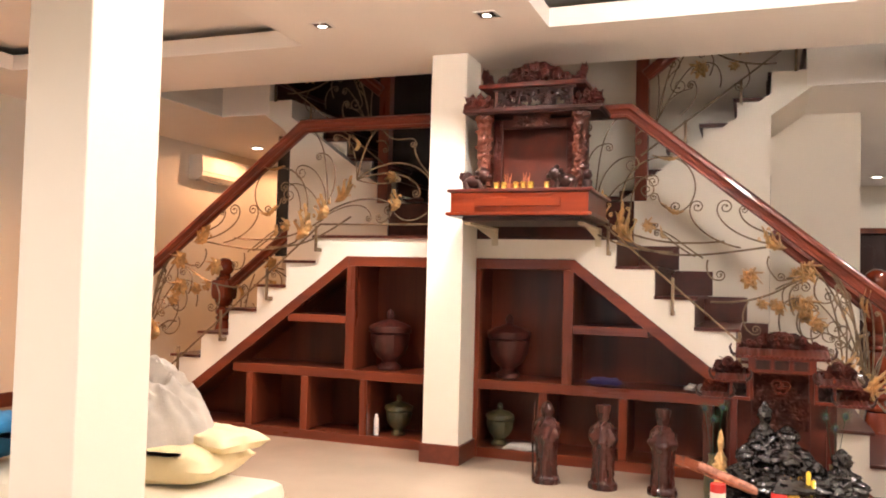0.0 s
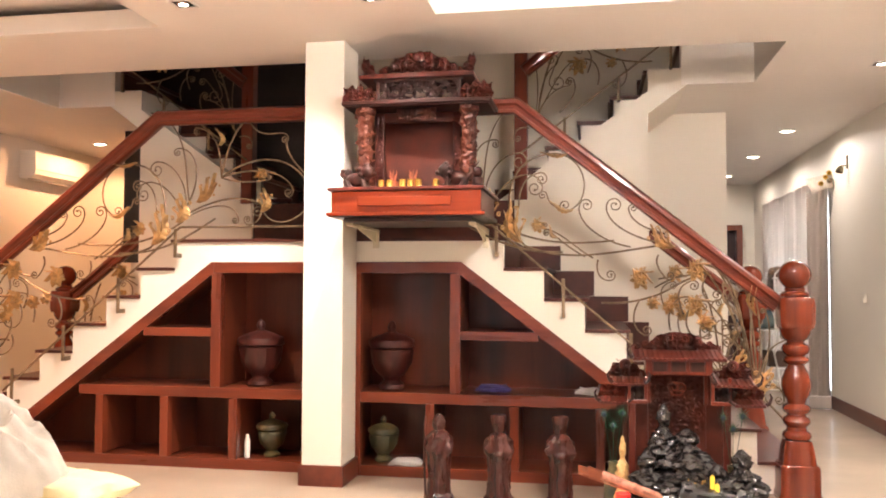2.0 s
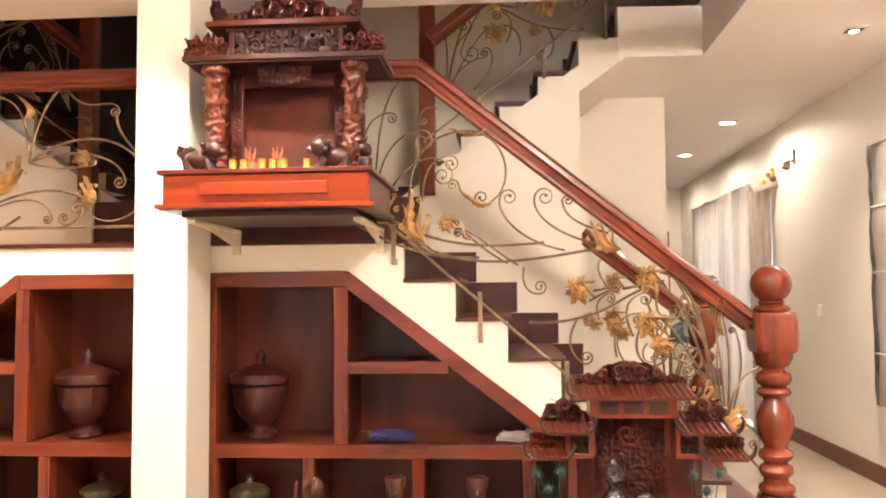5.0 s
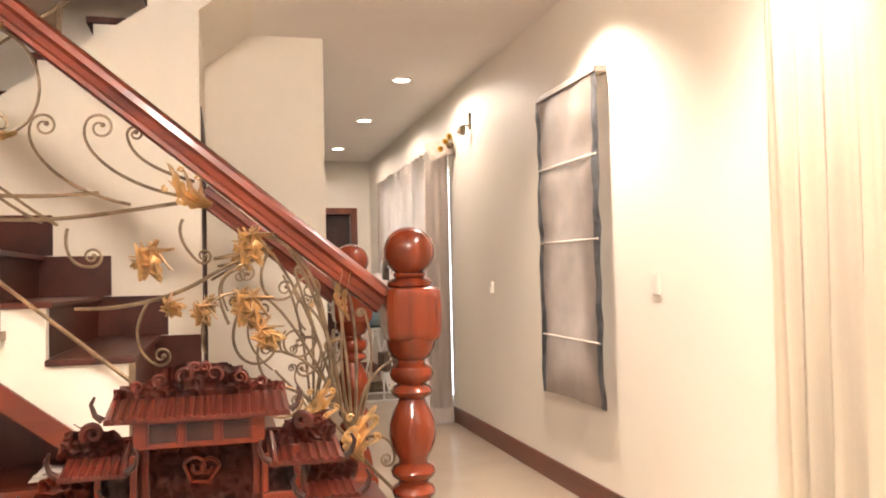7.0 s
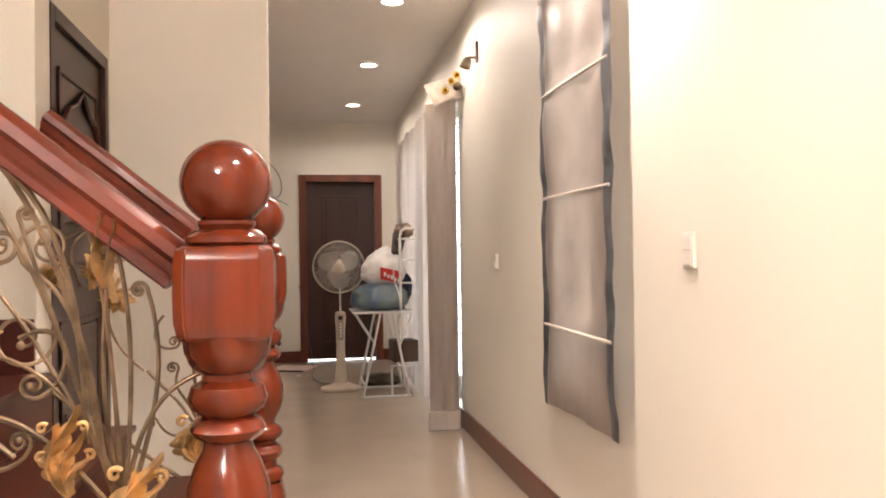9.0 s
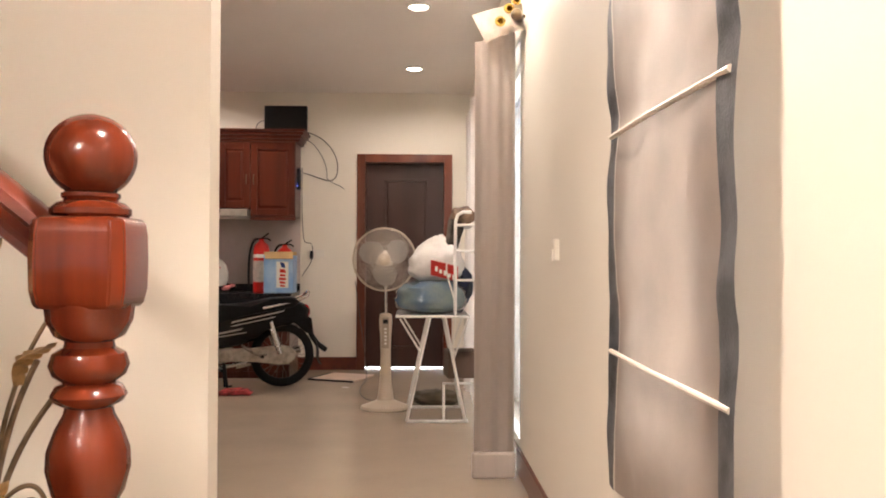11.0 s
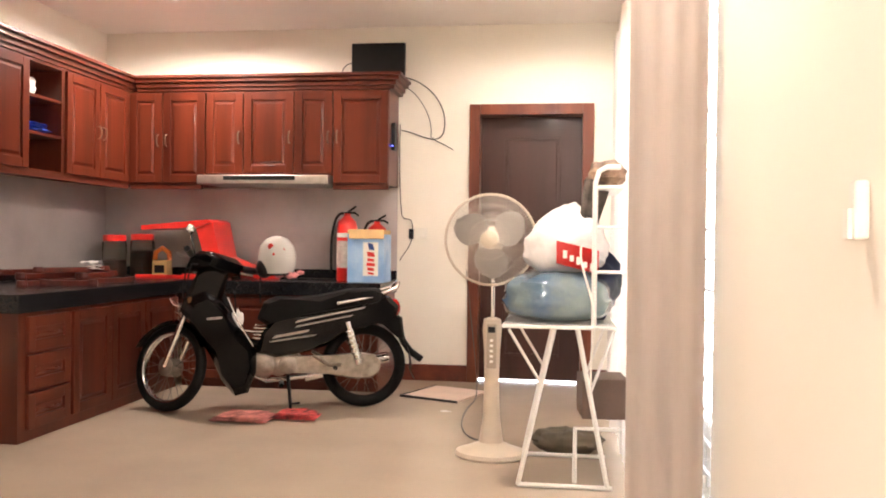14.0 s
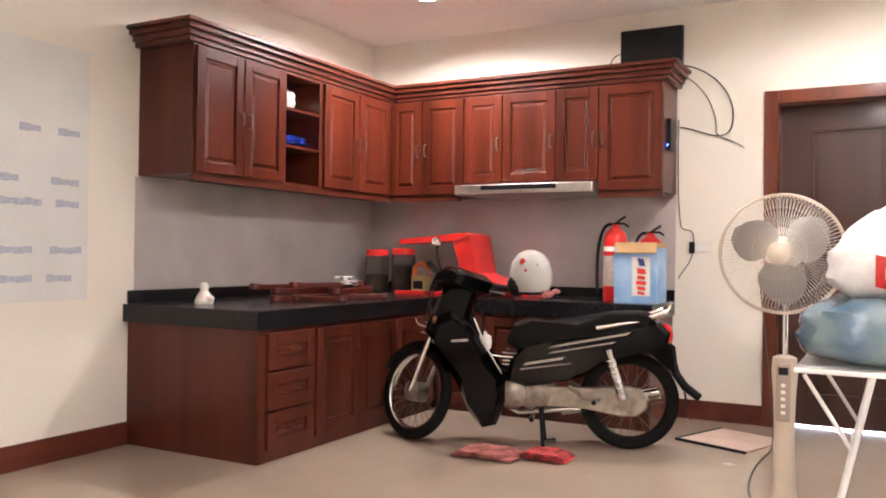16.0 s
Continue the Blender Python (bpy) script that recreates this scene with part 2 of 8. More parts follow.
wall("wall_upstairs", (2.9, 3.08, 5.98, YB, 3.2, 5.6), (XL - 0.18, XL, 5.98, YB, 3.2, 5.6), (1.8, 2.9, 5.98, YB, 3.08, 3.2), (XL, 2 * XC - 1.8, 5.98, YB, 3.08, 3.2), (XL, XR, 5.74, 5.98, 3.2, 5.6), label="dim upper stairwell wall")

# ceiling: flat bands, two raised trays, the stairwell left open
OX0, OX1, OY0, OY1 = 2 * XC - 1.74, 1.74, 5.98, YW
TRAYS = [(-0.37, 2.19, 1.0, 5.085), (-4.7, -2.07, 1.0, 5.04)]
bm = bmesh.new()
ZT = CEIL + 0.10
for bx in [(XL, XR, 5.085, OY0), (-2.07, -0.37, YS, 5.085), (-0.37, XR, YS, 1.0), (2.19, XR, 1.0, 5.085), (XL, -2.07, YS, 1.0), (XL, -4.7, 1.0, 5.04), (XL, -2.07, 5.04, 5.085),
           (OX1, XR, OY0, YB), (1.22, OX1, YW + 0.1, YB), (XL, OX0, OY0, YB), (OX0, 2 * XC - 1.22, YW + 0.1, YB), (XL, 2 * XC - 1.70, YB, YB + 0.14), (XL, XK - 0.18, YB + 0.14, 12.0), (XK, XR, YB + 0.14, YK), (1.70, XR, YB, YB + 0.14)]:
    box(bm, bx[0], bx[1], bx[2], bx[3], CEIL, ZT)
for x0, x1, y0, y1 in TRAYS:
    box(bm, x0 - 0.12, x1 + 0.12, y0 - 0.12, y1 + 0.12, ZT + 0.09, ZT + 0.2)
    for a, b, c, d in ((x0 - 0.12, x1 + 0.12, y1, y1 + 0.04), (x0 - 0.12, x1 + 0.12, y0 - 0.04, y0), (x0 - 0.04, x0, y0, y1), (x1, x1 + 0.04, y0, y1)):
        box(bm, a, b, c, d, ZT, ZT + 0.02)
box(bm, XL, 3.08, 5.74, YB + 0.14, 5.6, 5.75)
tagged(new("ceiling", mesh_of(bm, "ceiling", M_CEIL)), "white plaster ceiling with raised trays and open stairwell", "ceiling", kind="structure")

# skirting
def skirting(name, *boxes):
    return tagged(new(name, mesh_of(B(*boxes, bevel=0.004), name, M_SKIRT)), "dark red-brown wooden skirting board", "skirting", kind="structure")

skirting("baseboard_right", (XR - 0.018, XR, YS, W2[0], 0, 0.13), (XR - 0.018, XR, W2[1], YK, 0, 0.13))
skirting("baseboard_back", (1.17, D0, YK - 0.018, YK, 0, 0.13), (D1, XR - 0.02, YK - 0.018, YK, 0, 0.13))
skirting("baseboard_kitchen_left", (XK, XK + 0.018, YB + 0.14, 11.355, 0, 0.13))
skirting("baseboard_front", (0.95, 1.70, YB - 0.018, YB, 0, 0.13), (1.70, 1.718, YB - 0.018, YB + 0.158, 0, 0.13), (XK + 0.02, 1.70, YB + 0.14, YB + 0.158, 0, 0.13))
skirting("baseboard_left", (XL, XL + 0.018, YS, 12.0, 0, 0.13))

# columns
def column(name, x0, x1, y0, y1, foot):
    ob = thing(name, "square white painted column", "column", ((x0 + x1) / 2, (y0 + y1) / 2, 0), kind="structure")
    hx, hy = (x1 - x0) / 2, (y1 - y0) / 2
    part("shaft", B((-hx, hx, -hy, hy, 0, CEIL), bevel=0.006), M_WALL, ob)
    if foot:
        part("foot_skirting", B((-hx - 0.016, hx + 0.016, -hy - 0.016, hy + 0.016, 0, 0.13), bevel=0.004), M_SKIRT, ob, "red-brown wooden skirting round the foot")

column("column_1", -1.303, -1.04, 5.50, 5.81, True)
column("column_2", -1.33, -1.075, 2.095, 2.42, False)


def mir(x):
    return 2 * XC - x


# ---- double staircase ----
def flight(name, side):
    """The lower flight from the landing down to the floor; side 1 falls towards the corridor, -1 is its mirror."""
    ob = thing(name, "white-faced stair flight with dark wooden treads", "staircase", (XC, SF, 0), kind="structure")
    def X(x):
        return side * (x - XC)
    bm = bmesh.new()
    bot = lambda x: max(0.0, 1.42 - (x + 0.336) * RISER / TREAD)
    for k in range(7):
        x0, x1, top = XE + TREAD * k, XE + TREAD * (k + 1), LAND - RISER * (k + 1) - 0.022
        xs = [x0, x1]
        if bot(x0) > 0 and bot(x1) <= 0:
            xs = [x0, 1.53, x1]
        for a, b in zip(xs, xs[1:]):
            if top > bot(a) + 0.001:
                prism(bm, [(X(a), bot(a)), (X(b), bot(b)), (X(b), top), (X(a), top)], 0, 0.06)
    prism(bm, [(X(XC), 1.42), (X(-0.336), 1.42), (X(XE), bot(XE)), (X(XE), LAND - 0.022), (X(XC), LAND - 0.022)], 0, 0.06)
    part("stringer", bm, M_WALL, ob, "white plaster stepped stringer")
    for k in range(8):
        x = XE + TREAD * k
        z = LAND - RISER * k
        if k:
            bm = bmesh.new()
            a, b = sorted((X(x - TREAD - 0.0), X(x + 0.025)))
            box(bm, a, b, -0.022, YW - SF, z - 0.022, z, 0.004)
            part("tread", bm, M_TREAD, ob)
        bm = bmesh.new()
        a, b = sorted((X(x - 0.012), X(x)))
        box(bm, a, b, 0.06, YW - SF, z - RISER, z - 0.022)
        part("riser", bm, M_TREAD, ob)
        if k and x - TREAD < 0.93:
            bm = bmesh.new()
            a, b = sorted((X(x - TREAD), X(min(x + 0.06, 0.94))))
            box(bm, a, b, YW - SF - 0.046, YW - SF - 0.032, z, z + RISER - 0.004)
            part("step_skirting", bm, M_TREAD, ob)
    # flank on the hall side below the treads
    bm = bmesh.new()
    for k in range(4, 7):
        x0, x1, top = XE + TREAD * k, XE + TREAD * (k + 1), LAND - RISER * (k + 1) - 0.022
        box(bm, *sorted((X(max(x0, 0.95)), X(x1))), YW - SF - 0.06, YW - SF, 0, top)
    part("back_stringer", bm, M_WALL, ob, "white plaster flank on the hall side")
    return ob

flight("stair_right", 1)
flight("stair_left", -1)
tagged(new("stair_landing", mesh_of(B((mir(XE) - 0.025, XE + 0.025, SF - 0.022, YW, LAND - 0.022, LAND), (mir(XE) + 0.013, XE - 0.013, SF + 0.061, YW, LAND - 0.2, LAND - 0.023)), "stair_landing", M_TREAD)), "dark wooden stair landing", "landing", kind="structure")
tagged(new("landing_riser", mesh_of(B((-2.45, 0.0, YW - 0.004, YW + 0.3, LAND, LAND + 0.37), bevel=0.006), "landing_riser", M_TREAD)), "dark wooden riser and skirting at the landing's back", "riser", kind="structure")


def upper(name, side):
    """The upper flight that rises from the landing above the hall door."""
    ob = thing(name, "white-faced upper stair flight with dark treads", "staircase", (XC, YW, 0), kind="structure")
    def X(x):
        return side * (x - XC)
    xs = lambda k: 0.424 + 0.262 * (k - 5)
    zs = lambda k: LAND + 0.02 + RISER * k
    low = lambda x: 2.057 + (x + 0.092) * 0.706
    bm = bmesh.new()
    for k in range(2, 8):
        a, b = max(xs(k), -0.1), xs(k + 1)
        if b > a:
            prism(bm, [(X(a), low(a)), (X(b), low(b)), (X(b), zs(k) - 0.02), (X(a), zs(k) - 0.02)], 0.15, 0.2)
    part("stringer", bm, M_WALL, ob, "white plaster stepped stringer")
    bm = bmesh.new()
    prism(bm, [(X(-0.1), LAND - 0.1), (X(0.945), LAND - 0.9), (X(0.945), low(0.945)), (X(-0.1), low(-0.1))], -0.03, 0.1)
    prism(bm, [(X(-0.1), 0.0), (X(0.945), 0.0), (X(0.945), LAND - 0.9), (X(-0.1), LAND - 0.1)], -0.03, 0.1)
    prism(bm, [(X(XC), 0.0), (X(-0.1), 0.0), (X(-0.1), LAND - 0.2), (X(XC), LAND - 0.2)], 0.0, 0.1)
    part("side_wall", bm, M_WALL, ob, "pale wall below the upper flight")
    bm = bmesh.new()
    soff = lambda x: 2.629 + (x - 0.966) * 0.77
    prism(bm, [(X(0.945), soff(0.945)), (X(1.24), CEIL), (X(1.24), zs(7) - 0.02), (X(0.945), zs(7) - 0.02)], -0.028, YB - YW)
    prism(bm, [(X(-0.3), soff(-0.3)), (X(0.945), soff(0.945)), (X(0.945), low(0.945)), (X(-0.3), low(-0.3))], 0.06, YB - YW)
    part("soffit", bm, M_WALL, ob, "sloping plaster underside")
    for k in range(2, 9):
        x0 = xs(k)
        x1 = xs(k + 1) if k < 8 else 1.74
        part("tread", B((*sorted((X(x0 - 0.03), X(x1))), 0.13, YB - YW, zs(k) - 0.02, zs(k) + 0.012)), M_TREAD, ob)
        part("riser", B((*sorted((X(x0), X(x0 + 0.012))), 0.151, YB - YW, zs(k - 1) + 0.012, zs(k) - 0.02)), M_TREAD, ob)
        if k < 8:
            part("step_skirting", B((*sorted((X(x0 - 0.03), X(x1 - 0.03))), YB - YW - 0.016, YB - YW - 0.002, zs(k) + 0.012, zs(k) + 0.17)), M_TREAD, ob)
    part("fascia", B((*sorted((X(1.2), X(1.74))), -0.03, 0.1, CEIL, zs(8) - 0.02), (*sorted((X(1.74), X(1.8))), -1.18, 0.1, CEIL + 0.101, 3.2)), M_CEIL, ob, "white edge of the upper floor")
    return ob

upper("stair_upper_right", 1)
upper("stair_upper_left", -1)
for x0 in (-0.1, mir(0.003)):
    tagged(new("post", mesh_of(B((x0, x0 + 0.103, YW - 0.05, YW + 0.053, LAND + 0.37, 5.6), bevel=0.006), "post", M_WOODZ)), "tall square dark red wooden post", "post", group="stairwell posts", kind="structure")
tagged(new("back_panel", mesh_of(B((-4.2, -1.9, YB - 0.03, YB, LAND - 0.1, 4.8), bevel=0.005), "back_panel", M_PANEL)), "dark smoked panel on the stairwell's back wall", "panel", kind="structure")


# ---- wrought iron balustrades ----
SLOPE_SCROLLS = [
    ((0.09, 1.52), (-0.07, 1.68), (-0.05, 2.05), (0.19, 2.10), 0),
    ((0.19, 2.10), (0.48, 2.18), (0.55, 1.80), (0.36, 1.74), -0.07),
    ((0.05, 1.76), (0.05, 1.92), (0.11, 1.98), (0.19, 1.99), -0.075),
    ((0.36, 1.73), (0.27, 1.77), (0.24, 1.79), (0.23, 1.85), 0.05),
    ((0.09, 1.52), (0.37, 1.41), (0.60, 1.47), (1.00, 1.53), 0),
    ((0.75, 1.51), (0.53, 1.55), (0.40, 1.70), (0.44, 1.79), -0.075),
    ((0.91, 1.54), (0.71, 1.58), (0.57, 1.70), (0.61, 1.79), -0.085),
    ((0.96, 1.59), (0.83, 1.63), (0.75, 1.67), (0.74, 1.75), -0.05),
    ((0.47, 1.45), (0.37, 1.50), (0.30, 1.57), (0.24, 1.62), 0.04),
    ((0.52, 1.44), (0.40, 1.51), (0.32, 1.61), (0.21, 1.63), -0.04),
    ((1.02, 1.32), (1.10, 1.33), (1.15, 1.35), (1.21, 1.35), 0),
    ((0.55, 1.43), (0.53, 1.36), (0.56, 1.29), (0.63, 1.30), 0.06),
    ((0.57, 1.16), (0.68, 1.15), (0.86, 1.17), (0.99, 1.25), 0),
    ((0.99, 1.25), (1.07, 1.30), (1.12, 1.32), (1.21, 1.35), 0),
    ((0.80, 1.17), (0.74, 1.07), (0.77, 0.99), (0.83, 0.96), 0.06),
    ((1.21, 1.35), (1.27, 1.27), (1.32, 1.19), (1.37, 1.04), -0.12),
    ((1.12, 1.51), (1.30, 1.40), (1.40, 1.19), (1.46, 0.78), 0),
    ((1.46, 0.78), (1.44, 0.99), (1.40, 1.12), (1.32, 1.16), -0.1),
    ((1.48, 0.73), (1.37, 0.94), (1.30, 1.09), (1.21, 1.17), 0.06),
    ((1.48, 0.73), (1.42, 0.89), (1.32, 0.99), (1.22, 0.99), -0.05),
    ((1.49, 0.71), (1.46, 0.86), (1.45, 0.99), (1.48, 1.19), 0.03),
    ((1.51, 0.71), (1.53, 0.83), (1.57, 0.91), (1.66, 0.94), 0.045),
    ((0.92, 1.46), (0.89, 1.41), (0.93, 1.35), (0.97, 1.31), 0.05),
    ((1.07, 1.09), (1.02, 1.20), (1.03, 1.27), (1.12, 1.30), -0.06),
    ((1.29, 0.78), (1.19, 0.86), (1.14, 0.96), (1.18, 1.04), -0.06),
    ((0.99, 0.99), (0.96, 1.09), (1.00, 1.20), (1.09, 1.20), -0.05),
    ((1.53, 0.66), (1.59, 0.68), (1.65, 0.66), (1.65, 0.58), -0.05),
    ((1.52, 0.61), (1.59, 0.51), (1.65, 0.48), (1.66, 0.43), 0),
]
SLOPE_LEAVES = [
    ((0.07, 1.54), (-0.05, 1.80), 0.06),
    ((1.02, 1.51), (0.85, 1.62), 0.045),
    ((0.40, 1.75), (0.24, 1.78), 0.03),
    ((1.53, 0.58), (1.53, 0.78), 0.06),
    ((0.30, 1.57), (0.23, 1.64), 0.025),
    ((0.37, 2.11), (0.19, 2.10), 0.02),
    ((1.49, 1.09), (1.48, 1.26), 0.016),
]
SLOPE_FLOWERS = [
    ((0.82, 1.31), 0.06),
    ((1.16, 1.36), 0.06),
    ((1.15, 1.14), 0.06),
    ((0.89, 1.16), 0.035),
    ((1.21, 1.05), 0.05),
    ((0.99, 1.13), 0.04),
]
LEVEL_SCROLLS = [
    ((-0.15, 1.72), (-0.22, 1.90), (-0.10, 2.12), (0.05, 2.12), -0.1),
    ((-0.15, 1.72), (-0.08, 1.97), (0.15, 2.05), (0.20, 1.91), -0.09),
    ((-0.18, 1.81), (-0.31, 2.04), (-0.23, 2.22), (-0.10, 2.21), -0.05),
    ((-0.43, 2.00), (-0.46, 2.18), (-0.53, 2.36), (-0.62, 2.40), 0),
    ((-0.43, 2.00), (-0.65, 2.17), (-0.98, 2.17), (-1.07, 1.90), 0),
    ((-1.07, 1.90), (-1.09, 1.71), (-0.80, 1.60), (-0.73, 1.78), -0.07),
    ((-0.43, 2.00), (-0.61, 2.07), (-0.91, 2.06), (-0.95, 1.90), 0.06),
    ((-0.20, 1.76), (-0.39, 1.86), (-0.61, 1.89), (-0.73, 1.80), 0),
    ((-0.73, 1.80), (-0.73, 1.68), (-0.62, 1.64), (-0.60, 1.70), 0.045),
    ((-0.20, 1.74), (-0.39, 1.84), (-0.54, 1.82), (-0.56, 1.71), 0.045),
    ((-0.43, 2.00), (-0.54, 2.04), (-0.65, 2.05), (-0.76, 2.04), 0.03),
    ((-0.43, 2.00), (-0.54, 1.96), (-0.65, 1.96), (-0.78, 1.98), -0.03),
    ((-0.62, 2.40), (-0.72, 2.21), (-0.87, 2.35), (-0.91, 2.27), 0.05),
    ((-0.91, 2.27), (-0.87, 2.20), (-0.94, 2.10), (-1.06, 1.99), 0),
    ((-0.20, 1.81), (-0.16, 1.97), (-0.19, 2.26), (-0.04, 2.39), 0.05),
    ((-0.43, 2.00), (-0.42, 2.22), (-0.38, 2.33), (-0.25, 2.35), -0.05),
    ((0.33, 1.48), (0.02, 1.47), (-0.17, 1.58), (-0.39, 1.72), 0),
    ((-0.15, 1.70), (0.14, 1.51), (0.41, 1.53), (0.65, 1.55), 0),
]
LEVEL_LEAVES = [
    ((-0.11, 1.69), (-0.18, 1.88), 0.055),
    ((-0.26, 1.83), (-0.42, 2.01), 0.035),
    ((-0.73, 1.76), (-0.78, 1.91), 0.04),
    ((-0.42, 2.22), (-0.42, 2.34), 0.03),
]
LEVEL_FLOWERS = [
    ((-0.72, 2.01), 0.04),
    ((0.18, 1.65), 0.045),
]



SLOPE_FLOWERS = [(c, r * 1.1) for c, r in SLOPE_FLOWERS]
# reed-like stalks that fan out of the lowest leaf
REEDS = [((1.50, 0.62), (1.49 + bend, 0.62 + 0.3 * (ez - 0.62)), (ex + 0.06, ez - 0.2), (ex, ez), 0.03 if bend > 0 else -0.03)
         for ex, ez, bend in ((1.30, 1.27, -0.04), (1.42, 1.30, 0.0), (1.48, 1.24, 0.02), (1.55, 1.12, 0.04))]
REEDS += [
    ((1.20, 1.40), (1.38, 1.36), (1.42, 1.10), (1.43, 0.80), 0),
    ((1.22, 1.36), (1.14, 1.24), (1.20, 1.14), (1.28, 1.18), 0.06),
    ((1.30, 1.02), (1.40, 1.08), (1.42, 0.94), (1.34, 0.90), -0.05),
    ((1.10, 1.12), (1.04, 0.98), (1.16, 0.90), (1.22, 0.98), 0.05),
    ((1.18, 0.86), (1.30, 0.90), (1.40, 0.76), (1.50, 0.64), 0),
    ((1.16, 0.90), (1.10, 0.78), (1.28, 0.70), (1.32, 0.80), 0.04),
]
SLOPE_LEAVES += [((1.40, 0.70), (1.38, 0.88), 0.045), ((1.47, 1.12), (1.45, 1.27), 0.02)]


def spiral(p, d, r, side, turns=1.35):
    """A volute that goes on from p in the direction d, winding in."""
    pts, h = [], math.atan2(d[1], d[0])
    n, total = 26, turns * 2 * math.pi
    x, z = p
    for i in range(n):
        k = r * (1 - 0.78 * i / n)
        h += side * total / n
        x, z = x + math.cos(h) * k * total / n, z + math.sin(h) * k * total / n
        pts.append((x, z))
    return pts


def scroll_line(c, put):
    p = bez(*[(q[0], 0, q[1]) for q in c[:4]])
    pts = [(v.x, v.z) for v in p]
    if c[4]:
        a, b = pts[-2], pts[-1]
        pts += spiral(b, (b[0] - a[0], b[1] - a[1]), abs(c[4]) * 0.55, 1 if c[4] > 0 else -1)
    return [put(x, z) for x, z in pts]


def leaf_mesh(bm, a, b, w, put, lobes=5):
    """A cupped acanthus leaf from a to b with a scalloped edge, a raised rib and a curled tip."""
    a, b = Vector((a[0], a[1])), Vector((b[0], b[1]))
    d = b - a
    nrm = Vector((-d.y, d.x)).normalized()
    n = 36
    rows = []
    for i in range(n + 1):
        t = i / n
        base = a + d * t + nrm * w * 1.1 * math.sin(t * math.pi * 1.45) * (1 + 0.6 * max(0, t - 0.6))
        half = w * (0.1 + 0.9 * math.sin(math.pi * min(1, t * 0.86 + 0.12)) ** 1.3) * (0.58 + 0.42 * abs(math.sin(lobes * math.pi * t)) ** 0.7)
        row = []
        for j, s in enumerate((-1, -0.5, 0, 0.5, 1)):
            q = base + nrm * half * s
            row.append((q.x, q.y, -0.018 + 0.03 * (abs(s) - 0.5) * 0.8 - (0.012 if s == 0 else 0) - 0.03 * max(0, t - 0.7) + 0.06 * w * abs(s) * math.cos(2 * lobes * math.pi * t)))
        rows.append(row)
    for off, flip in ((0.0, False), (0.008, True)):
        vs = [[bm.verts.new(put(x, z, y + off)) for x, z, y in row] for row in rows]
        for i in range(n):
            for j in range(4):
                f = (vs[i][j], vs[i][j + 1], vs[i + 1][j + 1], vs[i + 1][j])
                bm.faces.new(f if flip else f[::-1])
    bmesh.ops.recalc_face_normals(bm, faces=bm.faces)


def acanthus(bm, a, b, w, put):
    """A plume: the main blade, shorter leaflets that fan out on both sides, and small curls at the tips."""
    leaf_mesh(bm, a, b, w * 0.62, put, 6)
    if w < 0.035:
        return
    p, q = Vector((a[0], a[1])), Vector((b[0], b[1]))
    d = q - p
    for ang, k0, k1, f in ((0.2, 0.08, 0.74, 0.3), (-0.24, 0.08, 0.7, 0.3), (0.42, 0.04, 0.5, 0.24), (-0.46, 0.04, 0.46, 0.24)):
        c, sn = math.cos(ang), math.sin(ang)
        e = Vector((d.x * c - d.y * sn, d.x * sn + d.y * c))
        base = p + d * k0
        tip = base + e * k1
        leaf_mesh(bm, (base.x, base.y), (tip.x, tip.y), w * f, lambda x, z, y=0.0, o=abs(ang): put(x, z, y + 0.012 * o), 4)
        curl = spiral((tip.x, tip.y), (e.x, e.y), w * 0.24, 1 if ang > 0 else -1, 1.1)
        tube(bm, [put(x, z, -0.014) for x, z in curl], w * 0.1, 6, lambda t: 1.2 - 0.5 * t)


def flower_mesh(bm, c, r, put, petals=5):
    """An opened lily: pointed petals bent to one side of a beaded cup, with thin stamens."""
    lean = 0.6 * math.sin(c[0] * 37) + 2.6
    for k in range(petals):
        a = lean + (k - (petals - 1) / 2) * 0.85
        q = r * (1.08 - 0.1 * abs(k - (petals - 1) / 2)) * (0.9 + 0.2 * (k % 2))
        tip = Vector((c[0] + q * math.cos(a), c[1] + q * math.sin(a)))
        leaf_mesh(bm, (c[0] - 0.1 * r * math.cos(a), c[1] - 0.1 * r * math.sin(a)), tip, r * 0.56, lambda x, z, y=0.0, k=k: put(x, z, y - 0.006 * (k % 2)), 3)
    for k in (-1, 0, 1):
        a = lean + 0.5 * k
        p = [(c[0] + r * f * math.cos(a + 0.25 * k * f), c[1] + r * f * math.sin(a + 0.25 * k * f)) for f in (0.3, 0.8, 1.2)]
        tube(bm, [put(x, z, -0.02) for x, z in p], 0.003, 5)
    blob(bm, put(c[0], c[1], -0.012), r * 0.42, (1, 0.6, 1), 0.5, 10, 3)
    blob(bm, put(c[0] - 0.5 * r * math.cos(lean), c[1] - 0.5 * r * math.sin(lean), -0.004), r * 0.26, (1, 0.7, 1), 0.4, 8, 5)


RAIL_PROFILE = [(-0.034, -0.045), (-0.026, -0.05), (0.026, -0.05), (0.034, -0.045), (0.034, -0.03), (0.024, -0.02), (0.028, 0.0), (0.046, 0.012), (0.044, 0.034), (0.024, 0.05), (-0.024, 0.05), (-0.044, 0.034), (-0.046, 0.012), (-0.028, 0.0), (-0.024, -0.02), (-0.034, -0.03)]


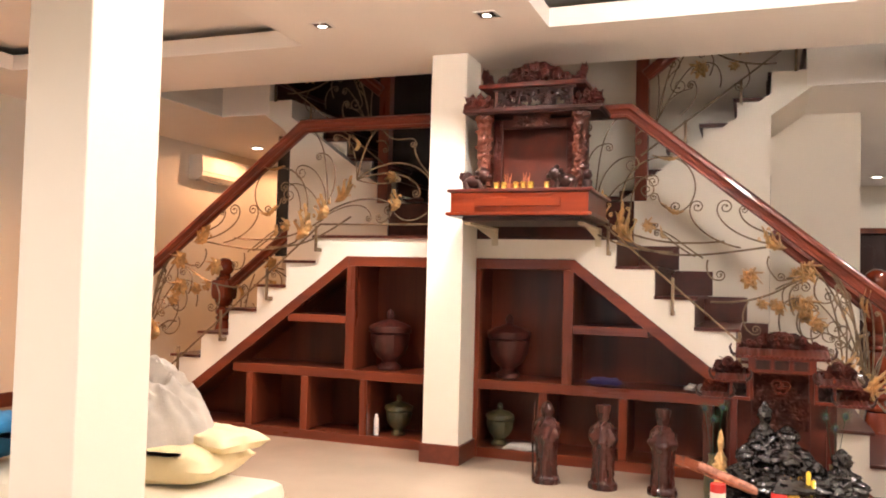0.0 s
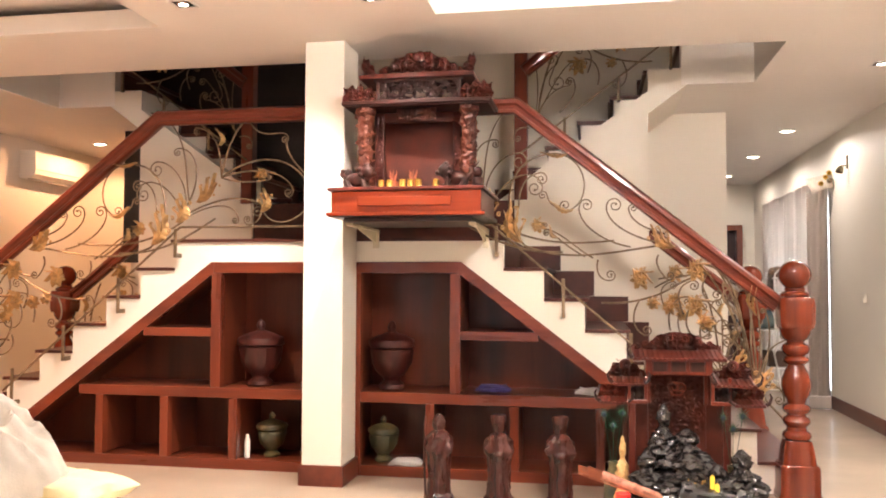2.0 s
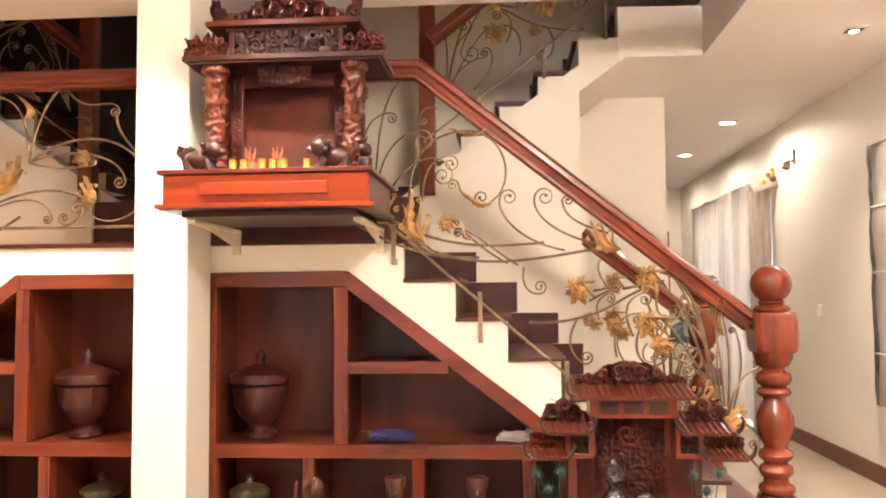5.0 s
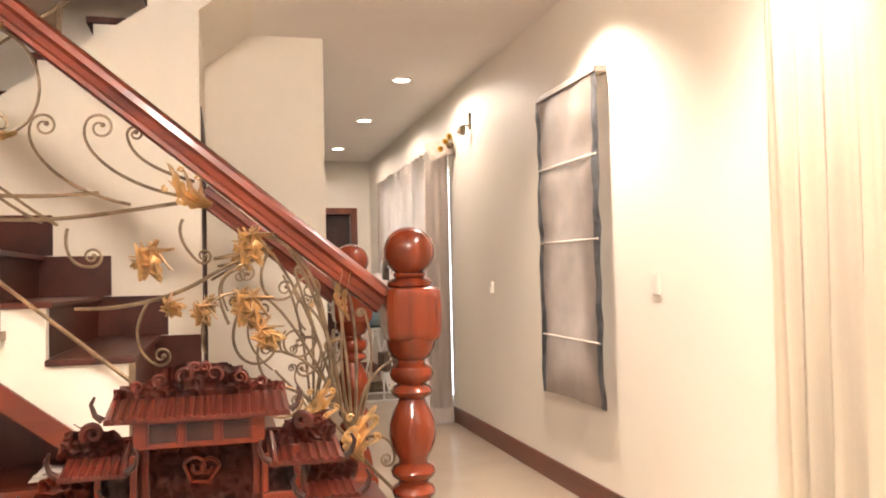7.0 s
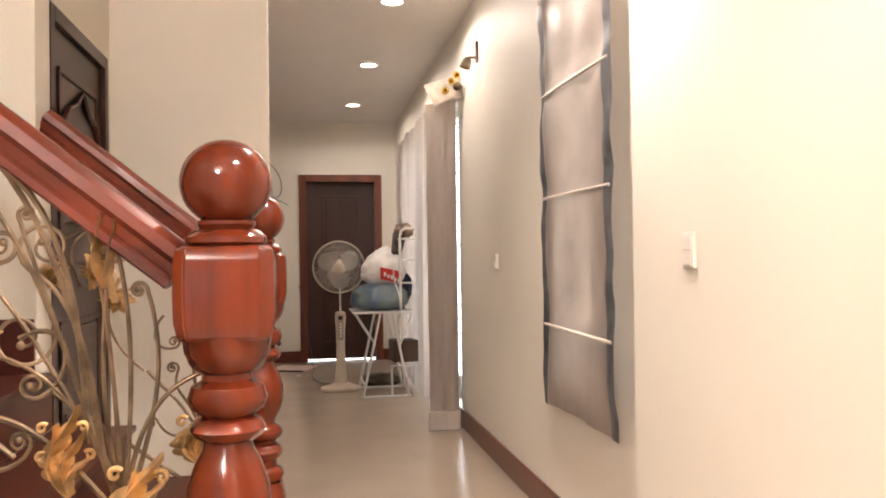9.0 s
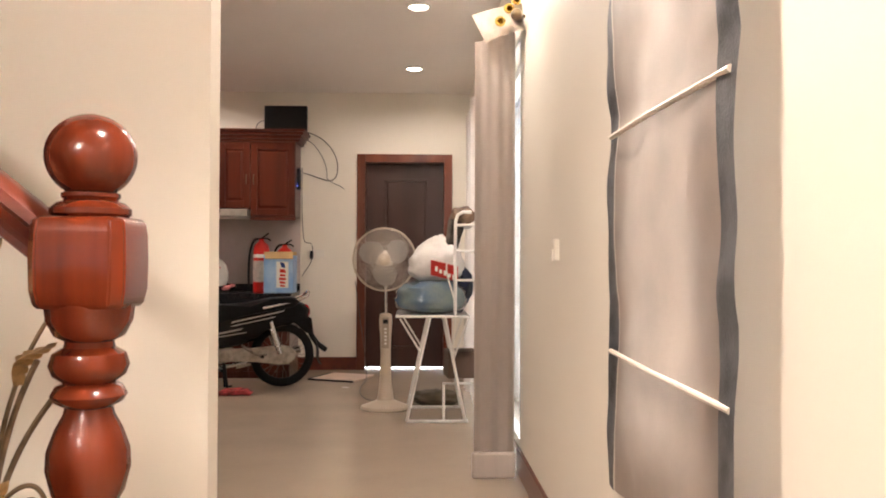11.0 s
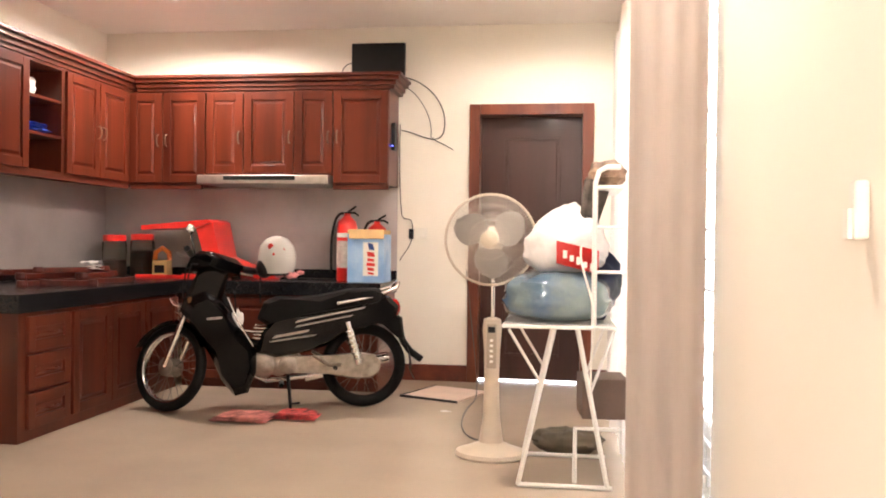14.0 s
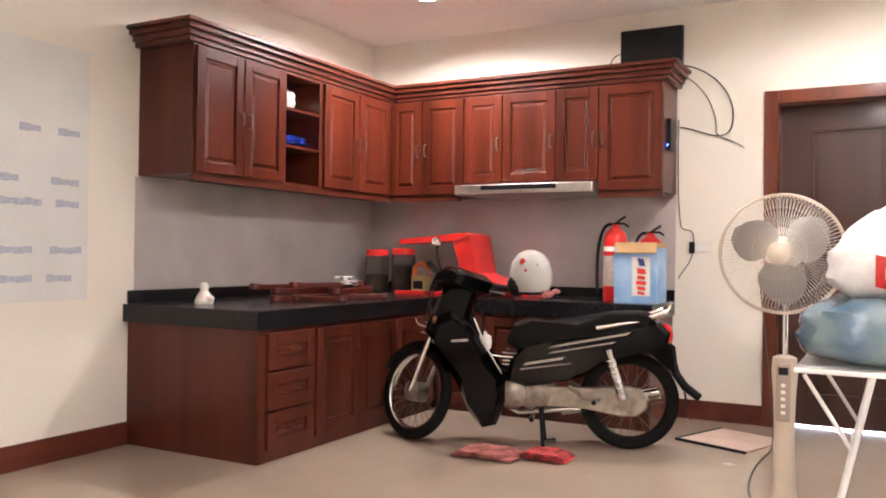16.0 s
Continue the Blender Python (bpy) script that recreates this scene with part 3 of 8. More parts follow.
def rail_mesh(bm, pts, y, X):
    rings = []
    for i, p in enumerate(pts):
        a, b = pts[max(i - 1, 0)], pts[min(i + 1, len(pts) - 1)]
        d0 = Vector((p[0] - a[0], p[1] - a[1])) if i else Vector((b[0] - p[0], b[1] - p[1]))
        d1 = Vector((b[0] - p[0], b[1] - p[1])) if i < len(pts) - 1 else d0
        d0, d1 = d0.normalized(), d1.normalized()
        m = (d0 + d1).normalized()
        n = Vector((-m.y, m.x)) / max(0.5, m.dot(d0))
        if n.y < 0:
            n = -n
        rings.append([bm.verts.new((X(p[0] + n.x * h), y + w, p[1] + n.y * h)) for w, h in RAIL_PROFILE])
    k = len(RAIL_PROFILE)
    for a, b in zip(rings, rings[1:]):
        for j in range(k):
            bm.faces.new((a[j], a[(j + 1) % k], b[(j + 1) % k], b[j]))
    bm.faces.new(rings[0]), bm.faces.new(rings[-1])
    bmesh.ops.recalc_face_normals(bm, faces=bm.faces)


def balustrade(label, side, y, rail, sets, shift=lambda x, z: (x, z), bars=(), brackets=(), keep=lambda xs: True):
    """Handrail, scrolls, leaves and flowers in one upright plane; side -1 mirrors it about the stair's axis."""
    ob = thing("balustrade", label, "balustrade", (XC, y, 0), group="stair balustrades")
    def X(x):
        return side * (x - XC)
    def put(x, z, off=0.0):
        u, w = shift(x, z)
        return Vector((X(u), off, w))
    if rail:
        bm = bmesh.new()
        rail_mesh(bm, rail, 0.0, X)
        part("handrail", bm, M_RAIL, ob, "polished red-brown wooden handrail", True)
    for scrolls, leaves, flowers in sets:
        for c in scrolls:
            if keep([q[0] for q in c[:4]]):
                bm = bmesh.new()
                line = scroll_line(c, put)
                tube(bm, line, 0.007 if c[4] == 0 else 0.006, 6, (lambda t: 1.0 - 0.45 * t) if c[4] else None)
                if c[4]:
                    blob(bm, line[-1], 0.009, seg=8)
                part("scroll", bm, M_IRON, ob, "", True)
        for a, b, w in leaves:
            if keep([a[0], b[0]]):
                bm = bmesh.new()
                acanthus(bm, a, b, w, put)
                part("leaf", bm, M_GOLD, ob, "gilded acanthus leaf", True)
        for c, r in flowers:
            if keep([c[0]]):
                bm = bmesh.new()
                flower_mesh(bm, c, r, put)
                part("flower", bm, M_GOLD, ob, "gilded iron flower", True)
    for a, b in bars:
        bm = bmesh.new()
        tube(bm, [(X(a[0]), 0, a[1]), (X(b[0]), 0, b[1])], 0.008, 6)
        part("bar", bm, M_IRON, ob)
    for x, z0, z1 in brackets:
        bm = bmesh.new()
        box(bm, X(x) - 0.011, X(x) + 0.011, -0.006, 0.006, z0, z1, 0.002)
        box(bm, X(x) - 0.011, X(x) + 0.011, 0.0, SF - 5.77, z0, z0 + 0.03)
        part("bracket", bm, M_IRON, ob)
    return ob


HALL_SCROLLS = [
    ((1.49, 0.46), (1.47, 0.75), (1.45, 1.05), (1.35, 1.27), 0),
    ((1.49, 0.46), (1.50, 0.70), (1.50, 0.90), (1.495, 1.03), 0),
    ((1.50, 0.50), (1.51, 0.75), (1.56, 0.90), (1.63, 1.00), -0.03),
    ((1.50, 0.50), (1.52, 0.72), (1.56, 0.82), (1.60, 0.90), 0),
    ((1.50, 0.50), (1.53, 0.68), (1.60, 0.78), (1.65, 0.84), 0),
    ((1.46, 0.98), (1.40, 1.04), (1.40, 1.14), (1.46, 1.16), -0.05),
    ((1.47, 0.60), (1.43, 0.70), (1.38, 0.70), (1.41, 0.78), 0.04),
    ((1.36, 0.98), (1.30, 0.92), (1.33, 0.84), (1.40, 0.86), 0.04),
    ((1.50, 0.56), (1.55, 0.64), (1.60, 0.66), (1.62, 0.60), -0.05),
    ((1.49, 0.52), (1.42, 0.68), (1.36, 0.70), (1.30, 0.78), 0),
    ((1.49, 0.50), (1.43, 0.56), (1.38, 0.50), (1.33, 0.60), 0.04),
]
HALL_LEAVES = [((1.49, 0.43), (1.47, 0.64), 0.085), ((1.57, 0.85), (1.62, 0.95), 0.03), ((1.495, 1.02), (1.50, 1.16), 0.03)]
YRAIL = 5.77
RAIL = [(1.62, 1.155), (0.034, 2.425), (-1.05, 2.425)]
SETS = [(SLOPE_SCROLLS + REEDS, SLOPE_LEAVES, SLOPE_FLOWERS), (LEVEL_SCROLLS, LEVEL_LEAVES, LEVEL_FLOWERS)]
LOWBAR = [((-1.05, 1.66), (-0.13, 1.66)), ((-0.13, 1.66), (1.22, 0.50))]
BRK = [(-0.095, 1.45, 1.65), (0.332, 1.06, 1.31), (0.75, 0.72, 0.97), (1.15, 0.4, 0.66)]
for side in (1, -1):
    balustrade("wrought-iron scroll balustrade with gilded leaves and red wooden handrail", side, YRAIL, RAIL if side == 1 else [(1.62, 1.155), (0.034, 2.425), (-1.147, 2.425)], SETS, bars=LOWBAR, brackets=BRK)
    balustrade("short wrought-iron balustrade on the stair's hall side", side, 7.15, [(1.62, 1.155), (0.95, 1.69)], [([c for c in SLOPE_SCROLLS if max(q[0] for q in c[:4]) < 1.36] + HALL_SCROLLS, [c for c in SLOPE_LEAVES if c[0][0] < 1.3] + HALL_LEAVES, SLOPE_FLOWERS)], bars=[((0.96, 0.72), (1.6, 0.24))], keep=lambda xs: min(xs) > 0.97 and max(xs) < 1.68)
    balustrade("upper wrought-iron balustrade rising beside the upper flight", side, 7.05, [(-0.02, 2.98), (1.25, 3.96)], [(SLOPE_SCROLLS, SLOPE_LEAVES[:3] if side > 0 else [], SLOPE_FLOWERS[:4] if side > 0 else SLOPE_FLOWERS[:1])], shift=lambda x, z: (1.55 - x, z + 1.86), bars=[((-0.05, 2.32), (1.25, 3.3))],
               brackets=[(0.72, 2.72, 2.9), (1.12, 2.95, 3.2), (0.3, 2.42, 2.6)], keep=lambda xs: max(xs) < 1.66)


def newel(x, y, label):
    ob = thing("newel_post", label, "newel post", (x, y, 0), group="newel posts")
    bm = bmesh.new()
    lathe(bm, [(0.12, 0.0), (0.12, 0.03), (0.112, 0.045), (0.112, 0.20), (0.104, 0.215)], seg=32, square=0.92)
    part("plinth", bm, M_NEWEL, ob, "", True)
    bm = bmesh.new()
    lathe(bm, [(0.098, 0.215), (0.088, 0.30), (0.078, 0.345), (0.075, 0.352)], seg=32, square=0.75)
    part("tapered_base", bm, M_NEWEL, ob, "", True)
    bm = bmesh.new()
    lathe(bm, [(0.06, 0.352), (0.078, 0.362), (0.083, 0.38), (0.076, 0.398), (0.058, 0.408), (0.056, 0.43), (0.074, 0.447), (0.08, 0.465), (0.072, 0.485), (0.055, 0.495), (0.055, 0.505), (0.076, 0.52), (0.082, 0.538), (0.074, 0.556), (0.052, 0.568), (0.054, 0.585), (0.074, 0.62), (0.086, 0.67), (0.084, 0.71), (0.068, 0.755), (0.052, 0.785), (0.049, 0.80),
               (0.07, 0.812), (0.078, 0.826), (0.068, 0.845), (0.052, 0.852), (0.074, 0.868), (0.082, 0.89), (0.074, 0.915), (0.052, 0.928), (0.05, 0.94), (0.072, 0.952), (0.088, 0.985), (0.092, 1.02)], seg=36)
    part("turned_shaft", bm, M_NEWEL, ob, "glossy turned shaft with rings", True)
    bm = bmesh.new()
    rows = []
    for z, r in ((1.012, 0.085), (1.022, 0.093), (1.05, 0.0985), (1.11, 0.1), (1.17, 0.0985), (1.194, 0.095), (1.203, 0.086)):
        c = r * 0.76
        rows.append([bm.verts.new((px, py, z)) for px, py in ((r, -c), (r, c), (c, r), (-c, r), (-r, c), (-r, -c), (-c, -r), (c, -r))])
    for a, b in zip(rows, rows[1:]):
        for i in range(8):
            bm.faces.new((a[i], a[(i + 1) % 8], b[(i + 1) % 8], b[i]))
    bm.faces.new(rows[0][::-1]), bm.faces.new(rows[-1])
    bmesh.ops.bevel(bm, geom=[e for e in bm.edges if abs(e.verts[0].co.z - e.verts[1].co.z) > 0.015], offset=0.004, segments=2, affect="EDGES")
    part("block", bm, M_NEWEL, ob, "square block with broad chamfered corners", True)
    bm = bmesh.new()
    lathe(bm, [(0.07, 1.2), (0.083, 1.21), (0.083, 1.222), (0.07, 1.235), (0.054, 1.24), (0.06, 1.247), (0.06, 1.255), (0.045, 1.262), (0.044, 1.27)] + [(0.094 * math.cos(a), 1.335 + 0.091 * math.sin(a)) for a in (radians(-60 + 150 * i / 16) for i in range(17))], seg=36)
    part("ball_finial", bm, M_NEWEL, ob, "polished ball finial", True)
    return ob

post = newel(1.714, 5.745, "glossy turned red-brown wooden newel post with ball top")
for nx, ny in ((mir(1.714), 5.745), (1.705, 7.16), (mir(1.705), 7.16)):
    copy_thing(post, pose(nx, ny, 0))

# ---- built-in shelves under the stair ----
def shelf_unit(label, side, x_in, uprights):
    """Frame and boards under one flight; x_in: its edge by the column."""
    ob = thing("built_in_shelf", label, "shelf", (XC, SF, 0), group="shelves under the stair")
    def X(x):
        return side * (x - XC)
    dg = RISER / TREAD
    top, tip = 1.42, -0.336
    line = lambda x, off=0.0: top - off - (x - tip) * dg
    f0, f1 = -0.014, 0.05
    def plank(name, x0, x1, z0, z1, y0=f0, y1=f1, mat=M_WOODX):
        part(name, B((*sorted((X(x0), X(x1))), y0, y1, z0, z1), bevel=0.003), mat, ob)
    plank("top_rail", x_in, tip - 0.02, top - 0.075, top)
    plank("side_post", x_in, x_in + 0.075, 0.0, top - 0.076, mat=M_WOODZ)
    plank("base_rail", x_in + 0.076, 1.40, 0.0, 0.07, -0.012)
    bm = bmesh.new()
    prism(bm, [(X(tip - 0.02), top - 0.075), (X(1.43), line(1.43, 0.095)), (X(1.53), line(1.53)), (X(tip), top), (X(tip - 0.02), top)], f0 - 0.004, f1)
    part("sloping_rail", bm, M_WOODX, ob)
    plank("middle_shelf", x_in + 0.076, 0.66, 0.485, 0.555)
    plank("middle_board", x_in + 0.03, 0.66, 0.49, 0.55, f1, 0.44, M_SHELF)
    plank("post", -0.41, -0.338, 0.556, top - 0.076, mat=M_WOODZ)
    plank("partition", -0.40, -0.35, 0.556, top - 0.07, f1, 0.44, M_SHELF)
    plank("upper_shelf", -0.337, 0.17, 0.905, 0.965)
    plank("upper_board", -0.337, 0.2, 0.91, 0.96, f1, 0.44, M_SHELF)
    for u in uprights:
        plank("lower_post", u - 0.03, u + 0.03, 0.071, 0.484, mat=M_WOODZ)
        plank("lower_partition", u - 0.022, u + 0.022, 0.071, 0.484, f1, 0.44, M_SHELF)
    bm = bmesh.new()
    prism(bm, [(X(x_in), 0.0), (X(1.5), 0.0), (X(tip), top), (X(x_in), top)], 0.44, 0.46)
    part("back_board", bm, M_SHELF, ob, "dark red-brown back board")
    plank("bottom_board", x_in, 1.45, 0.01, 0.06, f1, 0.44, M_SHELF)
    plank("side_board", x_in, x_in + 0.03, 0.06, top - 0.02, f1, 0.44, M_SHELF)
    bm = bmesh.new()
    prism(bm, [(X(x_in), top - 0.03), (X(tip), top - 0.03), (X(tip), top - 0.005), (X(x_in), top - 0.005)], f1, 0.44)
    prism(bm, [(X(tip), top - 0.03), (X(1.45), line(1.45, 0.03)), (X(1.45), line(1.45, 0.005)), (X(tip), top - 0.005)], f1, 0.44)
    part("inner_top", bm, M_SHELF, ob)

shelf_unit("red-brown wooden built-in shelves under the stair", 1, -1.09, (-0.54, 0.014, 0.56))
shelf_unit("red-brown wooden built-in shelves with empty pigeonholes", -1, mir(-1.26), (mir(-1.92), mir(-2.43), mir(-2.926)))


def urn(x, y, z, h, r, mat, label, seed):
    bm = bmesh.new()
    prof = [(0.5, 0), (0.56, 0.02), (0.54, 0.07), (0.42, 0.1), (0.36, 0.13), (0.4, 0.17), (0.52, 0.2), (0.72, 0.27), (0.86, 0.38), (0.92, 0.5), (0.94, 0.58), (0.88, 0.6), (1.0, 0.62), (1.02, 0.68), (0.98, 0.72), (0.7, 0.77), (0.36, 0.81), (0.18, 0.83), (0.14, 0.86), (0.2, 0.9), (0.14, 0.96), (0.02, 1.0)]
    lathe(bm, [(a * r, b * h) for a, b in prof], seg=30)
    for v in bm.verts:
        k = 1 + 0.1 * noise.noise(v.co * 30 + Vector((seed, 0, 0))) + 0.03 * math.sin(12 * math.atan2(v.co.y, v.co.x)) * (0.2 * h < v.co.z < 0.6 * h)
        v.co.x, v.co.y = v.co.x * k, v.co.y * k
    return solid("urn", bm, mat, label, "urn", (x, y, z), "urns", smooth=True)

M_GREENJAR = shader("green and ochre glazed clay", (0.08, 0.065, 0.024), 0.38, coat=0.15, var=0.3, scale=9, fine=60, bump=0.5, second=(0.018, 0.028, 0.02))
M_URN = wood("dark turned urn wood", (0.05, 0.011, 0.008), (0.016, 0.004, 0.003), 0.4, 0.3, "z", 9.0)
urn(-1.815, 6.06, 0.55, 0.47, 0.16, M_URN, "dark carved wooden lidded urn on a shelf", 1)
urn(-0.855, 6.06, 0.55, 0.47, 0.157, M_URN, "dark carved wooden lidded urn on a shelf", 2)
urn(-1.715, 6.04, 0.06, 0.31, 0.105, M_GREENJAR, "green and ochre glazed jar in a pigeonhole", 3)
urn(-0.905, 6.04, 0.06, 0.31, 0.105, M_GREENJAR, "green and ochre glazed jar in a pigeonhole", 4)
M_PAPER = shader("paper", (0.72, 0.70, 0.68), 0.7, var=0.06, scale=20, bump=0.2)
M_PURPLE = shader("purple cloth", (0.10, 0.09, 0.30), 0.7, var=0.2, scale=15, bump=0.4)
def sheets(name, x, y, z, w, d, h, mat, label, seed, cat):
    bm = bmesh.new()
    for i in range(4):
        a = 0.25 * noise.noise(Vector((seed, i * 1.7, 0)))
        r = bmesh.ops.create_grid(bm, x_segments=8, y_segments=6, size=0.5)
        for v in r["verts"]:
            q = Matrix.Rotation(a, 3, "Z") @ Vector((v.co.x * w * (1 - 0.1 * i), v.co.y * d, 0))
            v.co = Vector((q.x, q.y, 0.004 + h * (i + 0.5) / 4 + 0.25 * h * (1 + noise.noise(Vector((q.x * 18 + seed, q.y * 18, i))))))
        bmesh.ops.solidify(bm, geom=[f for v in r["verts"] for f in v.link_faces][:0] or list({f for v in r["verts"] for f in v.link_faces}), thickness=0.002)
    return solid(name, bm, mat, label, cat, (x, y, z), smooth=True)
sheets("cloth", -0.14, 5.98, 0.55, 0.24, 0.16, 0.04, M_PURPLE, "crumpled purple cloth lying on the shelf", 3, "cloth")
sheets("papers", 0.50, 5.95, 0.55, 0.20, 0.14, 0.04, M_PAPER, "loose white papers on the shelf", 7, "papers")
sheets("papers", -0.72, 5.93, 0.06, 0.22, 0.16, 0.03, M_PAPER, "white papers in a pigeonhole", 9, "papers")
solid("grey_box", B((-0.05, 0.05, -0.04, 0.04, 0, 0.07), bevel=0.004), shader("grey card", (0.22, 0.22, 0.23), 0.6), "small grey box on the shelf's end", "box", (0.60, 5.94, 0.555))
bm = bmesh.new()
lathe(bm, [(0.018, 0), (0.02, 0.01), (0.02, 0.12), (0.012, 0.14), (0.012, 0.16), (0.0, 0.162)], seg=14)
solid("bottle", bm, M_WHITEP, "small white bottle beside the glazed jar", "bottle", (-1.86, 5.95, 0.06), smooth=True)


# ---- wall-hung altar ----
def figure(bm, prof, h, w, seed, bumps=(), folds=9, cut=0.12, sy=0.8, na=52, nz=64):
    """Carved figure: a turned core with robe folds, chiselled relief and bumps (angle, height, size, out)."""
    rows = []
    for j in range(nz + 1):
        t = j / nz
        k = 0
        while k < len(prof) - 2 and prof[k + 1][1] < t:
            k += 1
        (r0, z0), (r1, z1) = prof[k], prof[k + 1]
        f = min(1, max(0, (t - z0) / max(1e-6, z1 - z0)))
        f = f * f * (3 - 2 * f)
        r = r0 + (r1 - r0) * f
        row = []
        for i in range(na):
            a = 2 * math.pi * i / na
            p = Vector((math.cos(a) * r * w * 30 + seed * 7, math.sin(a) * r * w * 30, t * h * 30))
            chisel = 0.5 - abs(noise.noise(p * 0.9)) * 1.5 + 0.5 * noise.noise(p * 2.1)
            robe = math.sin(folds * a + 5 * noise.noise(Vector((t * 3, a, seed)))) * 0.06 * (0.1 < t < 0.72)
            out = sum(o * math.exp(-(((a - ba + math.pi) % (2 * math.pi) - math.pi) * max(r, 0.2) / bs) ** 2 - ((t - bz) * h / w / bs) ** 2) for ba, bz, bs, o in bumps)
            q = r * (1 + cut * chisel + robe) + out * min(1, r * 4)
            row.append(bm.verts.new((q * w * math.cos(a), q * w * math.sin(a) * sy, t * h)))
        rows.append(row)
    for a, b in zip(rows, rows[1:]):
        for i in range(na):
            bm.faces.new((a[i], a[(i + 1) % na], b[(i + 1) % na], b[i]))
    bm.faces.new(rows[0][::-1]), bm.faces.new(rows[-1])


FRONT = -math.pi / 2
STANDING = [(0.95, 0.0), (1.0, 0.02), (0.98, 0.07), (0.78, 0.1), (0.74, 0.14), (0.72, 0.3), (0.76, 0.5), (0.9, 0.64), (0.86, 0.72), (0.6, 0.785), (0.38, 0.81), (0.46, 0.86), (0.48, 0.91), (0.36, 0.95), (0.26, 0.98), (0.05, 1.0)]
SEATED = [(0.9, 0.0), (1.0, 0.05), (0.96, 0.14), (0.82, 0.18), (1.0, 0.27), (0.92, 0.36), (0.66, 0.44), (0.7, 0.56), (0.66, 0.66), (0.34, 0.73), (0.28, 0.76), (0.38, 0.83), (0.36, 0.9), (0.2, 0.95), (0.14, 0.98), (0.03, 1.0)]


def relief(bm, outline, y, thick, seed, depth=0.02, n=46, pierce=0.0, fine=1.0):
    """Carved board: a silhouette filled with chiselled relief, optionally pierced."""
    xs, zs = [p[0] for p in outline], [p[1] for p in outline]
    x0, x1, z0, z1 = min(xs), max(xs), min(zs), max(zs)
    step = (x1 - x0) / n
    m = max(3, int((z1 - z0) / step))
    def inside(x, z):
        hit = False
        for (ax, az), (bx, bz) in zip(outline, outline[1:] + outline[:1]):
            if (az > z) != (bz > z) and x < ax + (bx - ax) * (z - az) / (bz - az):
                hit = not hit
        return hit
    f = 40 * fine
    vs = {}
    def vert(i, j):
        if (i, j) not in vs:
            x, z = x0 + step * i, z0 + (z1 - z0) * j / m
            p = Vector((x * f + seed * 9.1, z * f, seed))
            h = 1 - 2.2 * abs(noise.noise(p)) + 0.35 * noise.noise(p * 2.7)
            w = 0.25 * step
            vs[i, j] = bm.verts.new((x + w * noise.noise(p * 3), y - depth * h, z + w * noise.noise(p * 3 + Vector((7, 0, 0)))))
        return vs[i, j]
    fs = []
    for i in range(n):
        for j in range(m):
            x, z = x0 + step * (i + 0.5), z0 + (z1 - z0) * (j + 0.5) / m
            q = noise.noise(Vector((x * f * 0.7 + seed * 3, z * f * 0.7, 5)))
            if inside(x + 0.006 * q, z + 0.008 * q) and (not pierce or q < pierce or min(abs(z - z0), abs(z1 - z)) < step):
                fs.append(bm.faces.new((vert(i, j), vert(i + 1, j), vert(i + 1, j + 1), vert(i, j + 1))))
    bmesh.ops.solidify(bm, geom=fs, thickness=-thick)


AX0, AX1, AZ = -0.978, -0.1, 1.83
ACX = (AX0 + AX1) / 2
altar = thing("altar", "carved dark red wooden altar with pagoda roof on wall brackets", "altar", (ACX, 5.35, 0))
def aB(*bs, bevel=0.004):
    return B(*[(b[0] - ACX, b[1] - ACX, b[2] - 5.35, b[3] - 5.35, b[4], b[5]) for b in bs], bevel=bevel)
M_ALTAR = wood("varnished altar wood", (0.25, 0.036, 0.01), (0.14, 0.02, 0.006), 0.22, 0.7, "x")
M_PILLAR = wood("carved orange-brown wood", (0.075, 0.0155, 0.006), (0.022, 0.005, 0.003), 0.45, 0.15, "z", 9.0)
M_SMOKED = shader("smoke-darkened red wood", (0.08, 0.014, 0.006), 0.45, coat=0.0, var=0.2, scale=4.5, fine=40, bump=0.05, second=(0.035, 0.009, 0.006), spec=0.3)
# lit front, shaded box and underside are put into the wood colours
part("table", aB((AX0, AX1, 5.075, 5.7, 1.686, AZ - 0.02)), M_CARVE, altar, "dark red table box, coloured as if shaded")
part("table_front", aB((AX0, AX1, 5.06, 5.0745, 1.686, AZ - 0.021)), M_ALTAR, altar, "varnished orange-red front board, coloured brighter as if lit")
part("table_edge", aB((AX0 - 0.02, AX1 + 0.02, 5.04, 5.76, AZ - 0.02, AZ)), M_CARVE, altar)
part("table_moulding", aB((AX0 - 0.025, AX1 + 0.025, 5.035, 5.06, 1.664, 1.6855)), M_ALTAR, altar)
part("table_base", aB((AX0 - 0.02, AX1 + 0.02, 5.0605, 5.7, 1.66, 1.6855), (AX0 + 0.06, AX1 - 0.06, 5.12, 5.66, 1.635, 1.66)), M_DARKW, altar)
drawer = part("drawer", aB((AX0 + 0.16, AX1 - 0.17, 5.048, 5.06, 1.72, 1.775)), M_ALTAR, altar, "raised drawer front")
part("back_board", aB((-0.80, -0.31, 5.60, 5.62, AZ + 0.05, 2.36)), M_SMOKED, altar, "smoke-darkened red back board")
part("shrine_base", aB((-0.93, -0.14, 5.36, 5.66, AZ, AZ + 0.03)), M_DARKW, altar)
